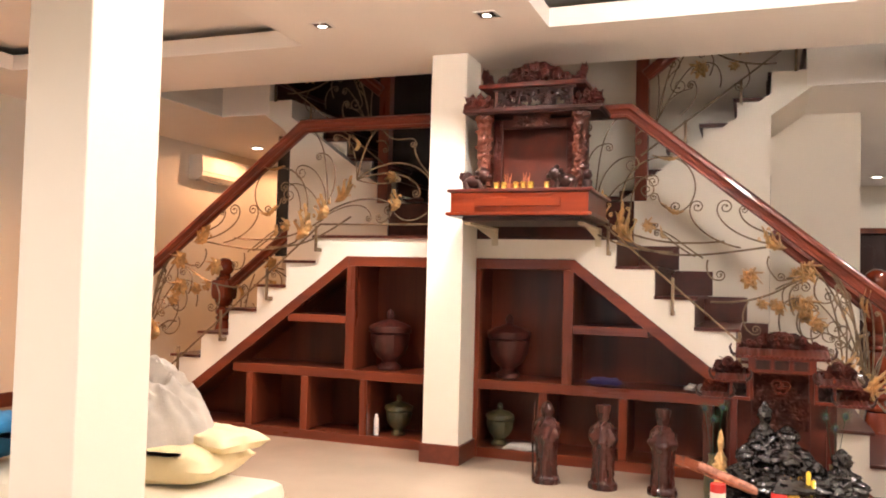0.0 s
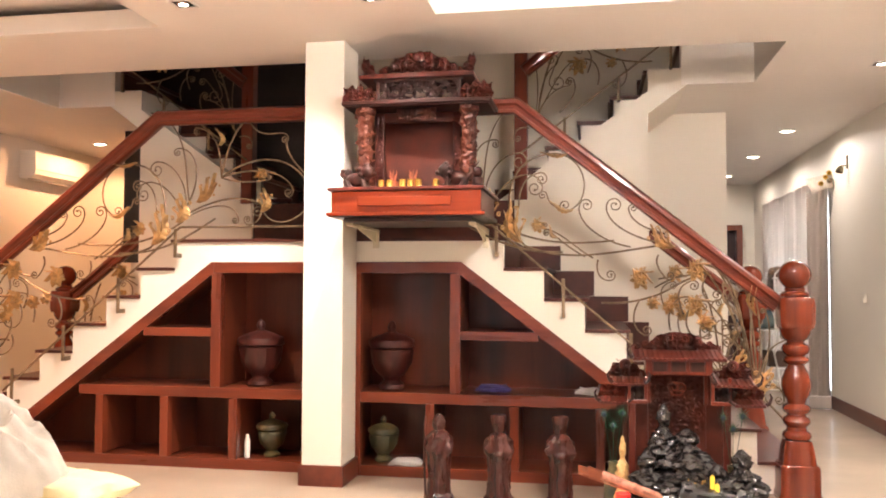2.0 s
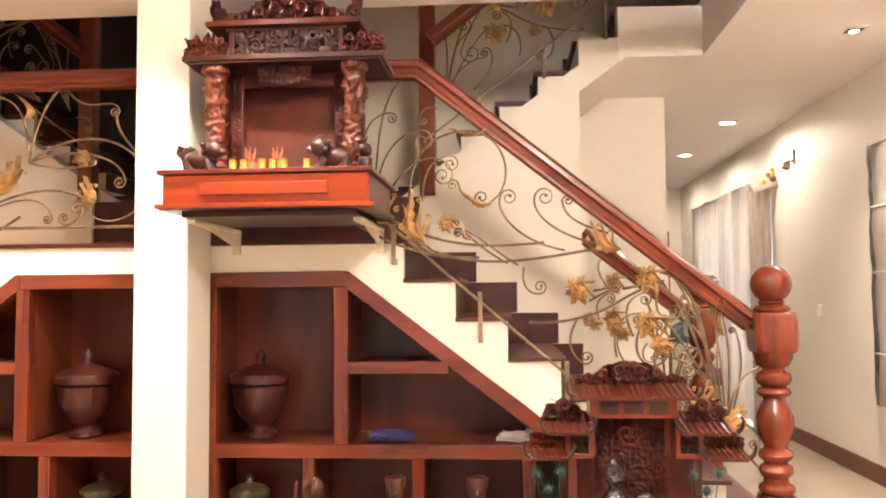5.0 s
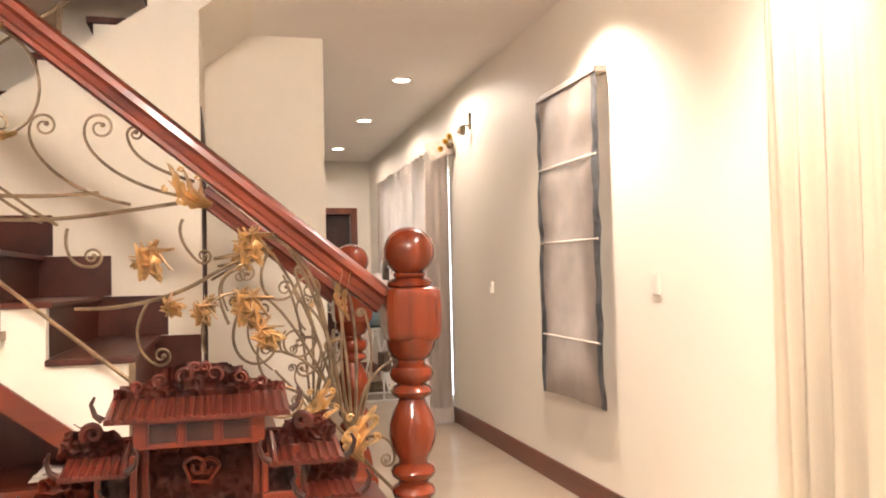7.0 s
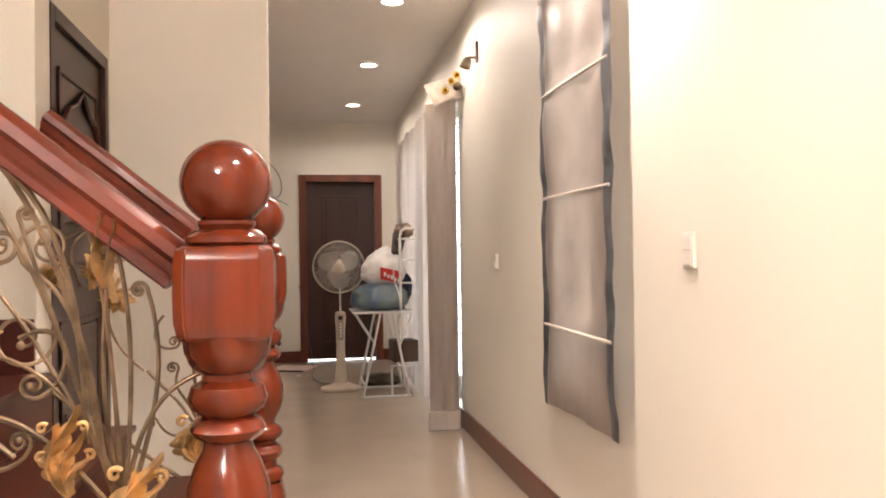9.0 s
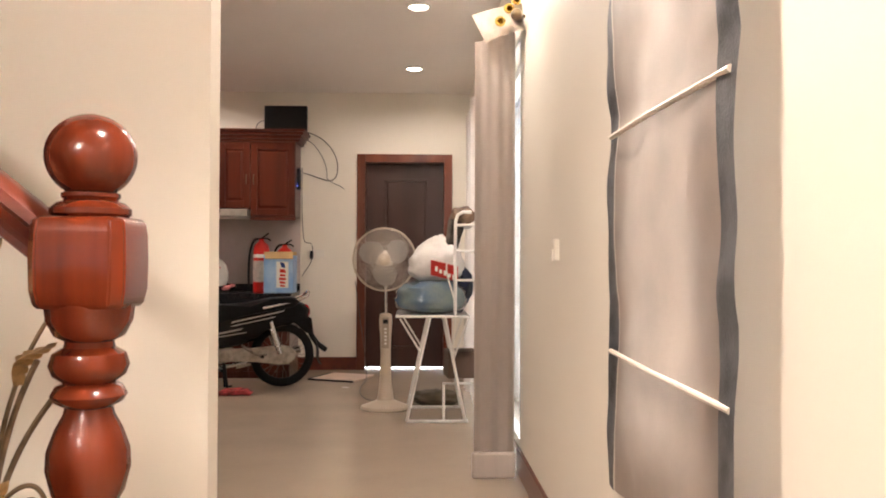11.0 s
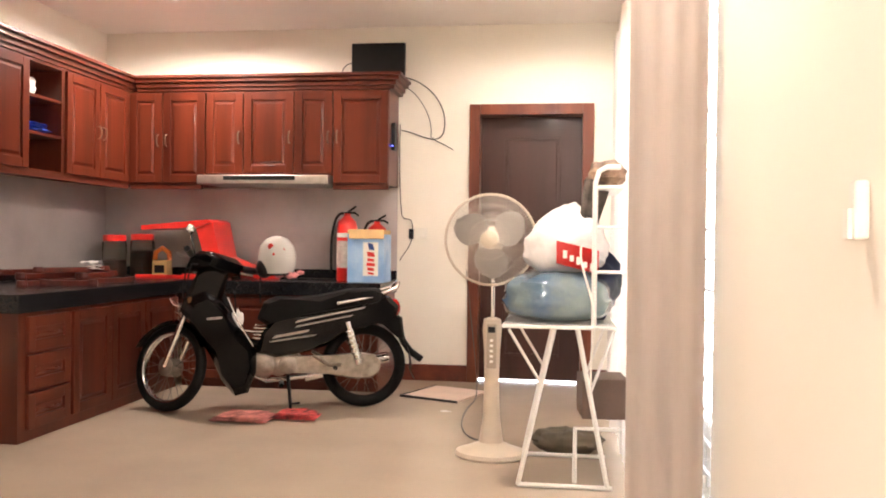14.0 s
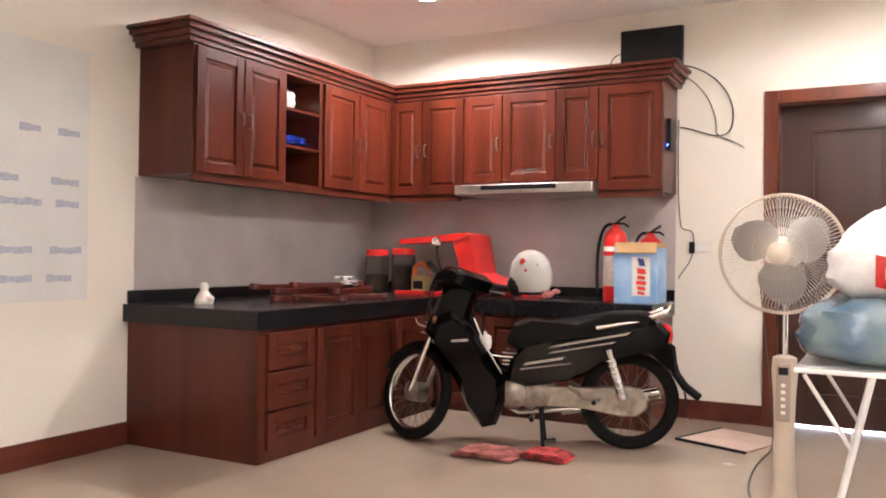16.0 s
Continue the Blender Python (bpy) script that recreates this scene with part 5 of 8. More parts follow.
solid("incense_burner", bm, M_YGOLD, "gold footed incense burner holding sticks", "incense burner", (1.03, 4.86, 0), smooth=True)
M_CANDLE = shader("yellow wax", (0.80, 0.55, 0.04), 0.45, var=0.04)
for cx, hh in ((1.105, 0.31), (1.128, 0.27)):
    bm = bmesh.new()
    lathe(bm, [(0.011, 0), (0.011, hh), (0.008, hh + 0.004), (0.001, hh + 0.005), (0.001, hh + 0.012)], seg=12)
    solid("candle", bm, M_CANDLE, "slim yellow candle standing on the floor", "candle", (cx, 4.83, 0), "candles", smooth=True)
pack = thing("incense_pack", "clear pack of red incense sticks leaning on a red can", "incense", (0.66, 4.86, 0.24))
bm = bmesh.new()
for i in range(26):
    a, r = i * 2.4, 0.026 * math.sqrt(i / 26)
    tube(bm, [(-0.17 - 0.05 * (i % 4 == 0), r * math.cos(a), 0.07 + r * math.sin(a)), (0.2, r * math.cos(a) * 1.1, -0.06 + r * math.sin(a))], 0.0028, 4)
part("sticks", bm, M_INCENSE, pack, "", True)
bm = bmesh.new()
tube(bm, [(-0.1, 0, 0.048), (0.0, 0, 0.01), (0.12, 0, -0.032), (0.2, 0, -0.06)], 0.027, 10)
part("wrapper", bm, shader("pinkish film", (0.36, 0.15, 0.10), 0.25, coat=0.5, var=0.2, scale=25, bump=0.6), pack, "crinkled film wrapper", True)


# unseen slab, added to keep sky light out of the tray gaps
tagged(new("unseen_cover_slab", mesh_of(B((XL - 0.2, XR + 0.2, YS - 0.2, 5.74, 3.2, 3.32)), "unseen_cover_slab", M_CEIL)), "unseen slab closing the ceiling trays against outside light", "slab", kind="structure")

# ---- lamps in the ceilings ----
M_RIM = shader("white lamp rim", (0.75, 0.73, 0.70), 0.35, var=0.02)
def square_lamp():
    ob = thing("square_downlight", "square recessed ceiling spotlight with chrome reflector", "ceiling light", (0, 0, CEIL), "square downlights")
    bm = bmesh.new()
    for a, b, c, d in ((-0.065, 0.065, -0.065, -0.05), (-0.065, 0.065, 0.05, 0.065), (-0.065, -0.05, -0.05, 0.05), (0.05, 0.065, -0.05, 0.05)):
        box(bm, a, b, c, d, -0.006, -0.0005)
    part("frame", bm, M_RIM, ob)
    part("housing", B((-0.05, 0.05, -0.05, 0.05, -0.003, -0.0005)), M_BLACK, ob)
    bm = bmesh.new()
    lathe(bm, [(0.028, -0.009), (0.036, -0.004), (0.036, -0.003)], seg=20)
    part("reflector", bm, M_CHROME, ob, "", True)
    bm = bmesh.new()
    lathe(bm, [(0.0, -0.0095), (0.026, -0.0092), (0.026, -0.004)], seg=20)
    part("lens", bm, M_LENS, ob, "glowing lens", True)
    return ob
lamp0 = square_lamp()
for i, (lx, ly) in enumerate(SQUARE_LIGHTS):
    if i:
        copy_thing(lamp0, pose(lx, ly, CEIL))
lamp0.matrix_basis = pose(*SQUARE_LIGHTS[0], CEIL)
def round_lamp():
    ob = thing("round_downlight", "round glowing ceiling downlight with white rim", "ceiling light", (0, 0, CEIL), "round downlights")
    bm = bmesh.new()
    lathe(bm, [(0.085, -0.0005), (0.085, -0.01), (0.07, -0.016), (0.062, -0.008)], seg=28)
    part("rim", bm, M_RIM, ob, "", True)
    bm = bmesh.new()
    lathe(bm, [(0.0, -0.013), (0.06, -0.0115), (0.062, -0.004)], seg=28)
    part("diffuser", bm, M_LENS, ob, "glowing diffuser", True)
    return ob
# body for the unseen fill lamp that was added in the tray
tl = thing("fill_lamp", "unseen fill lamp in the tray, round and white", "ceiling light", (TRAY_LAMP[0], TRAY_LAMP[1], CEIL + 0.19))
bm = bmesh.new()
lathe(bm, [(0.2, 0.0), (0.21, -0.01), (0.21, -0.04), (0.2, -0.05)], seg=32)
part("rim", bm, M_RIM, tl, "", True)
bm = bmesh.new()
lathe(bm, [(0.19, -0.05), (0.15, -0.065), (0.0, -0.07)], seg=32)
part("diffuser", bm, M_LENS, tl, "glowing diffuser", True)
lamp1 = round_lamp()
for i, (lx, ly) in enumerate(ROUND_LIGHTS):
    if i:
        copy_thing(lamp1, pose(lx, ly, CEIL))
lamp1.matrix_basis = pose(*ROUND_LIGHTS[0], CEIL)

# ---- windows, blind and curtains on the right wall ----
day = glow("daylight outside", (0.95, 0.98, 1.0), 6.0)
for i, (y0, y1, z0, z1) in enumerate((W1, W2)):
    win = thing("window_%d" % (i + 1), "bright daylit window with white frame behind its covering", "window", (XR + 0.1, (y0 + y1) / 2, z0), kind="structure")
    h, w = z1 - z0, (y1 - y0) / 2
    part("window_frame", B((-0.03, 0.03, -w, -w + 0.05, 0, h), (-0.03, 0.03, w - 0.05, w, 0, h), (-0.03, 0.03, -w + 0.05, w - 0.05, h - 0.05, h), (-0.03, 0.03, -w + 0.05, w - 0.05, 0, 0.05), (-0.03, 0.03, -0.025, 0.025, 0.05, h - 0.05)), M_WHITEP, win)
    part("pane", B((-0.003, 0.003, -w + 0.05, -0.025, 0.05, h - 0.05), (-0.003, 0.003, 0.025, w - 0.05, 0.05, h - 0.05)), glass("window glass"), win).visible_shadow = False
    if i:
        bm = bmesh.new()
        for k in range(19):
            box(bm, 0.04, 0.05, -w, w, 0.1 + k * 0.118, 0.112 + k * 0.118)
        part("grille", bm, M_BLACK, win, "dark horizontal bars")
    tagged(new("backdrop", mesh_of(B((XR + 0.6, XR + 0.62, y0 - 1.2, y1 + 1.2, -0.1, z1 + 1.0)), "backdrop", day)), "bright overcast daylight outside", "backdrop", kind="structure")
win = thing("window_3", "tall glazed entrance with dark frame letting daylight in", "window", (0, YS - 0.09, 0), kind="structure")
cuts = [W3[0] + (W3[1] - W3[0]) * k / 4 for k in range(5)]
bm = B((W3[0], W3[1], -0.03, 0.03, W3[2] - 0.06, W3[2]), (W3[0], W3[1], -0.03, 0.03, 0.0, 0.08))
for x in cuts:
    box(bm, max(W3[0], x - 0.035), min(W3[1], x + 0.035), -0.028, 0.028, 0.08, W3[2] - 0.06)
part("window_frame", bm, M_SKIRT, win, "dark red-brown frame")
for a, b in zip(cuts, cuts[1:]):
    part("pane", B((a + 0.04, b - 0.04, -0.003, 0.003, 0.085, W3[2] - 0.065)), glass("entrance glass"), win).visible_shadow = False
tagged(new("backdrop", mesh_of(B((W3[0] - 0.8, W3[1] + 0.8, YS - 0.9, YS - 0.88, -0.1, 3.0)), "backdrop", glow("soft daylight outside", (0.9, 0.95, 1.0), 1.1))), "soft daylight outside the entrance", "backdrop", kind="structure")
tagged(new("backdrop", mesh_of(B((D0 - 0.5, D1 + 0.4, YK + 0.7, YK + 0.72, -0.1, 2.6)), "backdrop", day)), "bright daylight behind the door", "backdrop", kind="structure")


def drape(bm, length, height, folds, depth, seed, n=None, flare=0.3, thick=0.004):
    """Hanging cloth along +y from 0 to length, folded in x, with uneven pleats."""
    nu, nv = n or folds * 10, 14
    rows = []
    for j in range(nv + 1):
        v = j / nv
        row = []
        for i in range(nu + 1):
            u = i / nu
            ph = folds * 2 * math.pi * (u + 0.015 * noise.noise(Vector((u * 9, seed, v * 0.6))))
            amp = depth * (0.55 + flare * v + 0.35 * noise.noise(Vector((u * 6, seed + 3, v * 1.4))))
            x = amp * math.sin(ph) + 0.25 * depth * math.sin(2.3 * ph + 1.7 * v)
            row.append(bm.verts.new((x, u * length + 0.01 * math.cos(ph) * v, height * (1 - v))))
        rows.append(row)
    fs = []
    for a, b in zip(rows, rows[1:]):
        for i in range(nu):
            fs.append(bm.faces.new((a[i], a[i + 1], b[i + 1], b[i])))
    bmesh.ops.solidify(bm, geom=fs, thickness=thick)


M_CREAMC = shader("cream satin curtain cloth", (0.80, 0.73, 0.60), 0.45, var=0.05, scale=8, fine=300, bump=0.1, stretch=(1, 1, 0.1))
M_GREYC = shader("beige-grey curtain cloth", (0.58, 0.515, 0.465), 0.5, var=0.08, scale=5, fine=260, bump=0.1, stretch=(1, 1, 0.1))
M_BLIND = shader("taupe satin blind cloth", (0.42, 0.355, 0.305), 0.38, var=0.06, scale=5, fine=240, bump=0.12)
M_BLUE = shader("blue-grey satin edging", (0.16, 0.165, 0.175), 0.32, var=0.2, scale=14, fine=200, bump=0.3)
near = thing("curtain", "cream pleated full-length curtain hanging by the wall", "curtain", (2.88, 3.95, 0.02))
bm = bmesh.new()
drape(bm, 1.265, CEIL - 0.04, 9, 0.052, 1.0, 150)
part("cloth", bm, M_CREAMC, near, "", True)

far = thing("curtain", "beige-grey pleated curtain over the tall window", "curtain", (2.885, 9.63, 0.03))
bm = bmesh.new()
drape(bm, 3.1, 2.37, 15, 0.05, 5.0)
M_GREYC.node_tree.nodes["Principled BSDF"].inputs["Diffuse Roughness"].default_value = 0.3
thin = M_GREYC.node_tree.nodes.new("ShaderNodeBsdfTranslucent")
thin.inputs[0].default_value = (0.75, 0.66, 0.58, 1)
weave = M_GREYC.node_tree.nodes.new("ShaderNodeMixShader")
weave.inputs[0].default_value = 0.16
M_GREYC.node_tree.links.new(M_GREYC.node_tree.nodes["Principled BSDF"].outputs[0], weave.inputs[1])
M_GREYC.node_tree.links.new(thin.outputs[0], weave.inputs[2])
M_GREYC.node_tree.links.new(weave.outputs[0], M_GREYC.node_tree.nodes["Material Output"].inputs[0])
part("cloth", bm, M_GREYC, far, "", True)
part("hem", B((-0.19, 0.035, -0.03, 0.0, -0.028, 0.105), bevel=0.012), M_GREYC, far, "thick folded hem")
bm = bmesh.new()
rows = []
for i in range(25):
    u = i / 24
    rows.append([bm.verts.new((0.03 - 0.21 * u, -0.018 + 0.011 * math.sin(9 * u + 2 * v) * (0.5 + 0.6 * v) + 0.004 * math.sin(23 * u + 1), 2.26 - 2.15 * v - 0.05 * u * (1 - v))) for v in (j / 12 for j in range(13))])
fs = [bm.faces.new((p[j], q[j], q[j + 1], p[j + 1])) for p, q in zip(rows, rows[1:]) for j in range(12)]
bmesh.ops.solidify(bm, geom=fs, thickness=0.004)
part("turned_edge", bm, M_GREYC, far, "flat turned-in edge of the curtain", True)
bm = bmesh.new()
tube(bm, [(0.02, -0.12, 2.32), (0.02, 3.15, 2.32)], 0.014, 10)
blob(bm, (0.02, -0.14, 2.32), 0.03, (1, 1.2, 1), seg=12)
tube(bm, [(0.02, -0.05, 2.32), (0.074, -0.05, 2.34)], 0.01, 6)
part("rod", bm, M_IRON, far, "dark metal curtain rod with ball end", True)
M_HEAD = shader("pale header cloth", (0.68, 0.60, 0.51), 0.55, var=0.06, scale=18, bump=0.3)
bm = bmesh.new()
rows = []
for i in range(13):
    u = i / 12
    row = []
    for j in range(9):
        v = j / 8
        x = 0.05 - (0.25 - 0.05 * v) * u + 0.02 * v
        z = 2.385 - 0.05 * u * u - v * (0.13 - 0.03 * u) - 0.05 * u * v
        row.append(bm.verts.new((x, -0.115 + 0.02 * math.sin(3 * u + 2 * v) + 0.05 * u, z)))
    rows.append(row)
fs = [bm.faces.new((p[j], q[j], q[j + 1], p[j + 1])) for p, q in zip(rows, rows[1:]) for j in range(8)]
bmesh.ops.solidify(bm, geom=fs, thickness=0.005)
part("valance", bm, M_HEAD, far, "folded-over pale header of the curtain", True)
for cx, cz in ((-0.06, 2.29), (-0.015, 2.355), (0.02, 2.40)):
    bm = bmesh.new()
    lathe(bm, [(0.015, -0.004), (0.021, -0.006), (0.027, 0.0), (0.021, 0.006), (0.015, 0.004), (0.015, -0.004)], 0, 0, 0, 18)
    for v in bm.verts:
        v.co = Vector((cx + v.co.x, -0.122 + v.co.z, cz + v.co.y))
    bmesh.ops.recalc_face_normals(bm, faces=bm.faces)
    eye = part("eyelet", bm, M_YGOLD, far, "brass eyelet", True)
    # black disc paints the darkness inside the ring
    bm = bmesh.new()
    lathe(bm, [(0.0, -0.002), (0.0155, -0.002), (0.0155, 0.002), (0.0, 0.002)], 0, 0, 0, 18)
    for v in bm.verts:
        v.co = Vector((cx + v.co.x, -0.122 + v.co.z, cz + v.co.y))
    bmesh.ops.recalc_face_normals(bm, faces=bm.faces)
    part("eyelet_dark_disc", bm, M_BLACK, eye)

blind = thing("roman_blind", "taupe roman blind with blue-grey edges over the window", "blind", (2.905, 7.035, 0))
BY, BZ0, BZ1 = 0.425, 0.555, 2.30
bm = bmesh.new()
def blind_x(u, z, seed):
    bulge = 0.012 * math.sin(((z - BZ0) % 0.46) / 0.46 * math.pi)
    pucker = 0.01 * math.exp(-((abs(u) - BY) / 0.16) ** 2) * noise.noise(Vector((u * 7 + 3, z * 7 + u * 4, seed))) + 0.012 * noise.noise(Vector((u * 4 + z * 2.5, z * 3.2, 2)))
    return -bulge + pucker + 0.006 * noise.noise(Vector((u * 5, z * 4, seed))) + 0.018 * max(0, 0.9 - z) * noise.noise(Vector((u * 9, z * 9, seed + 4)))
def cloth_strip(y0, y1, ny, seed, off):
    rows = []
    for j in range(73):
        z = BZ0 + (BZ1 - BZ0) * j / 72
        rows.append([bm.verts.new((off + blind_x(y, z, seed), y + 0.008 * noise.noise(Vector((z * 5, y, seed))), z - 0.02 * abs(y) * (j == 0))) for y in (y0 + (y1 - y0) * i / ny for i in range(ny + 1))])
    fs = [bm.faces.new((a[i], a[i + 1], b[i + 1], b[i])) for a, b in zip(rows, rows[1:]) for i in range(ny)]
    bmesh.ops.solidify(bm, geom=fs, thickness=0.004)
cloth_strip(-BY + 0.064, BY - 0.054, 22, 1.0, 0.0)
part("cloth", bm, M_BLIND, blind, "", True)
for y0, y1, sd in ((-BY, -BY + 0.07, 3.0), (BY - 0.06, BY, 5.0)):
    bm = bmesh.new()
    cloth_strip(y0, y1, 6, 1.0, -0.004)
    part("edging", bm, M_BLUE, blind, "shiny blue-grey edging", True)
for z in (1.86, 1.425, 0.89):
    bm = bmesh.new()
    tube(bm, [(-0.014, -BY + 0.02, z - 0.008), (-0.02, 0, z - 0.004), (-0.014, BY - 0.04, z)], 0.0065, 8)
    part("batten", bm, shader("pale batten", (0.66, 0.60, 0.52), 0.4, var=0.05), blind, "pale batten", True)
part("head_rail", B((-0.02, XR - 2.907, -BY + 0.01, BY - 0.01, BZ1 - 0.03, BZ1 + 0.004), bevel=0.004), M_BLIND, blind)

def plate(x, y, z, facing, label, rocker=2):
    ob = thing("wall_switch", label, "switch", (x, y, z), "wall switches")
    s = B((-0.01, 0.0, -0.035, 0.035, -0.052, 0.052), bevel=0.003)
    part("plate", s, M_WHITEP, ob)
    for k in range(rocker):
        part("rocker", B((-0.014, -0.0105, -0.026, 0.026, -0.043 + 0.045 * k, -0.004 + 0.045 * k), bevel=0.0015), M_WHITEP, ob)
plate(XR - 0.0005, 6.18, 1.187, -1, "white double light switch on the cream wall")
bm = bmesh.new()
box(bm, -0.022, 0, -0.014, 0.014, -0.045, 0.04, 0.005)
box(bm, -0.03, -0.0225, -0.011, 0.011, -0.045, 0.0, 0.002)
solid("cable_clip", bm, M_WHITEP, "small white plastic holder on the wall", "holder", (XR - 0.0005, 8.57, 1.16))
ws = thing("wall_spotlight", "small dark metal wall spotlight below the ceiling", "wall light", (XR, 9.06, 2.42))
part("base", B((-0.015, -0.0005, -0.02, 0.02, -0.01, 0.12), bevel=0.003), M_IRON, ws)
bm = bmesh.new()
lathe(bm, [(0.012, 0), (0.03, 0.02), (0.036, 0.07), (0.03, 0.07), (0.0, 0.04)], seg=16)
for v in bm.verts:
    v.co = Matrix.Rotation(radians(200), 3, "Y") @ v.co + Vector((-0.06, 0, 0.02))
tube(bm, [(-0.01, 0, 0.02), (-0.06, 0, 0.02)], 0.008, 6)
part("head", bm, M_IRON, ws, "", True)

# ---- doors ----
M_DOOR = wood("dark brown door wood", (0.05, 0.018, 0.014), (0.025, 0.009, 0.007), 0.35, 0.3, "z", 3)
M_FRAME = wood("red-brown door frame wood", (0.17, 0.045, 0.02), (0.09, 0.022, 0.011), 0.32, 0.4, "z", 4)
def panel(bm, x0, x1, z0, z1, y, d=0.012, w=0.022):
    """A raised moulding round a field, on a face that looks to -y."""
    for a, b, c, e in ((x0, x1, z0, z0 + w), (x0, x1, z1 - w, z1), (x0, x0 + w, z0 + w, z1 - w), (x1 - w, x1, z0 + w, z1 - w)):
        box(bm, a, b, y - d, y, c, e, 0.003)
    box(bm, x0 + w + 0.012, x1 - w - 0.012, y - d * 0.7, y, z0 + w + 0.012, z1 - w - 0.012, 0.004)
kd = thing("door_1", "closed dark brown panelled door in a red-brown frame", "door", (0, 0, 0), kind="structure")
part("door_frame", B((D0, D0 + 0.085, YK - 0.03, YK + 0.12, 0, DH), (D1 - 0.085, D1, YK - 0.03, YK + 0.12, 0, DH), (D0 + 0.0855, D1 - 0.0855, YK - 0.03, YK + 0.12, DH - 0.085, DH), bevel=0.004), M_FRAME, kd, "red-brown frame")
bm = B((D0 + 0.06, D1 - 0.06, YK + 0.121, YK + 0.15, 0.012, DH - 0.06), bevel=0.003)
panel(bm, D0 + 0.27, D1 - 0.25, 0.95, 1.96, YK + 0.121)
panel(bm, D0 + 0.27, D1 - 0.25, 0.2, 0.8, YK + 0.121)
leaf = part("leaf", bm, M_DOOR, kd, "dark leaf with raised panels")
bm = bmesh.new()
tube(bm, [(D1 - 0.15, YK + 0.12, 1.0), (D1 - 0.15, YK + 0.06, 1.0), (D1 - 0.25, YK + 0.06, 1.0)], 0.01, 8)
part("door_handle", bm, M_STEEL, leaf, "", True)
# door below the upper flight, in the wall that looks to the corridor
hd = thing("door_2", "closed dark brown panelled door below the stairs", "door", (0.945, 0, 0), kind="structure")
tagged(new("wall_under_stair", mesh_of(B((0.845, 0.945, YW + 0.1, 7.28, 0, 2.72), (0.845, 0.945, 8.12, YB, 0, 2.72), (0.845, 0.945, 7.28, 8.12, 2.12, 2.72)), "wall_under_stair", M_WALL)), "cream wall below the stairs with a door", "wall", kind="structure")
part("door_frame", B((-0.05, 0.005, 7.24, 7.30, 0, 2.16), (-0.05, 0.005, 8.10, 8.16, 0, 2.16), (-0.05, 0.005, 7.3005, 8.0995, 2.10, 2.16), bevel=0.004), M_DOOR, hd)
bm = bmesh.new()
panel(bm, 7.40, 8.0, 1.15, 1.95, 0.0)
panel(bm, 7.40, 8.0, 0.2, 0.95, 0.0)
tube(bm, [(7.42, -0.012, 1.72), (7.5, -0.02, 1.8), (7.6, -0.02, 1.83), (7.7, -0.02, 1.9), (7.8, -0.02, 1.83), (7.9, -0.02, 1.8), (7.98, -0.012, 1.72)], 0.012, 6)
for k in range(6):
    box(bm, 7.46, 7.94, -0.012, 0.0, 0.3 + 0.08 * k, 0.34 + 0.08 * k)
for v in bm.verts:
    v.co = Vector((-v.co.y - 0.02, v.co.x, v.co.z))
bmesh.ops.recalc_face_normals(bm, faces=bm.faces)
box(bm, -0.06, -0.02, 7.302, 8.098, 0.01, 2.098)
part("leaf", bm, M_DOOR, hd, "dark leaf with arched moulding")

# ---- kitchen cabinets ----
M_CABZ = wood("cabinet wood upright", (0.1020, 0.0190, 0.0082), (0.0510, 0.0095, 0.0048), 0.3, 0.45, "z", 4)
M_CABX = wood("cabinet wood lengthwise", (0.0884, 0.0177, 0.0082), (0.0442, 0.0088, 0.0048), 0.3, 0.45, "x", 4)
# copy meant as cabinet wood in shade: carcasses, trim, base doors
M_CABD = wood("cabinet wood shaded", (0.1, 0.022, 0.011), (0.05, 0.011, 0.006), 0.35, 0.35, "z", 4)


def on_back(u, d, z):
    return Vector((u, d, z))


def on_left(u, d, z):
    """u runs along the left wall; fronts look to +x."""
    return Vector((-d, u, z))


def turned(bm, place):
    for v in bm.verts:
        v.co = place(*v.co)
    bmesh.ops.recalc_face_normals(bm, faces=bm.faces)
    return bm


M_HANDLE = shader("dull bronze handle", (0.16, 0.12, 0.09), 0.4, 0.7, var=0.08)


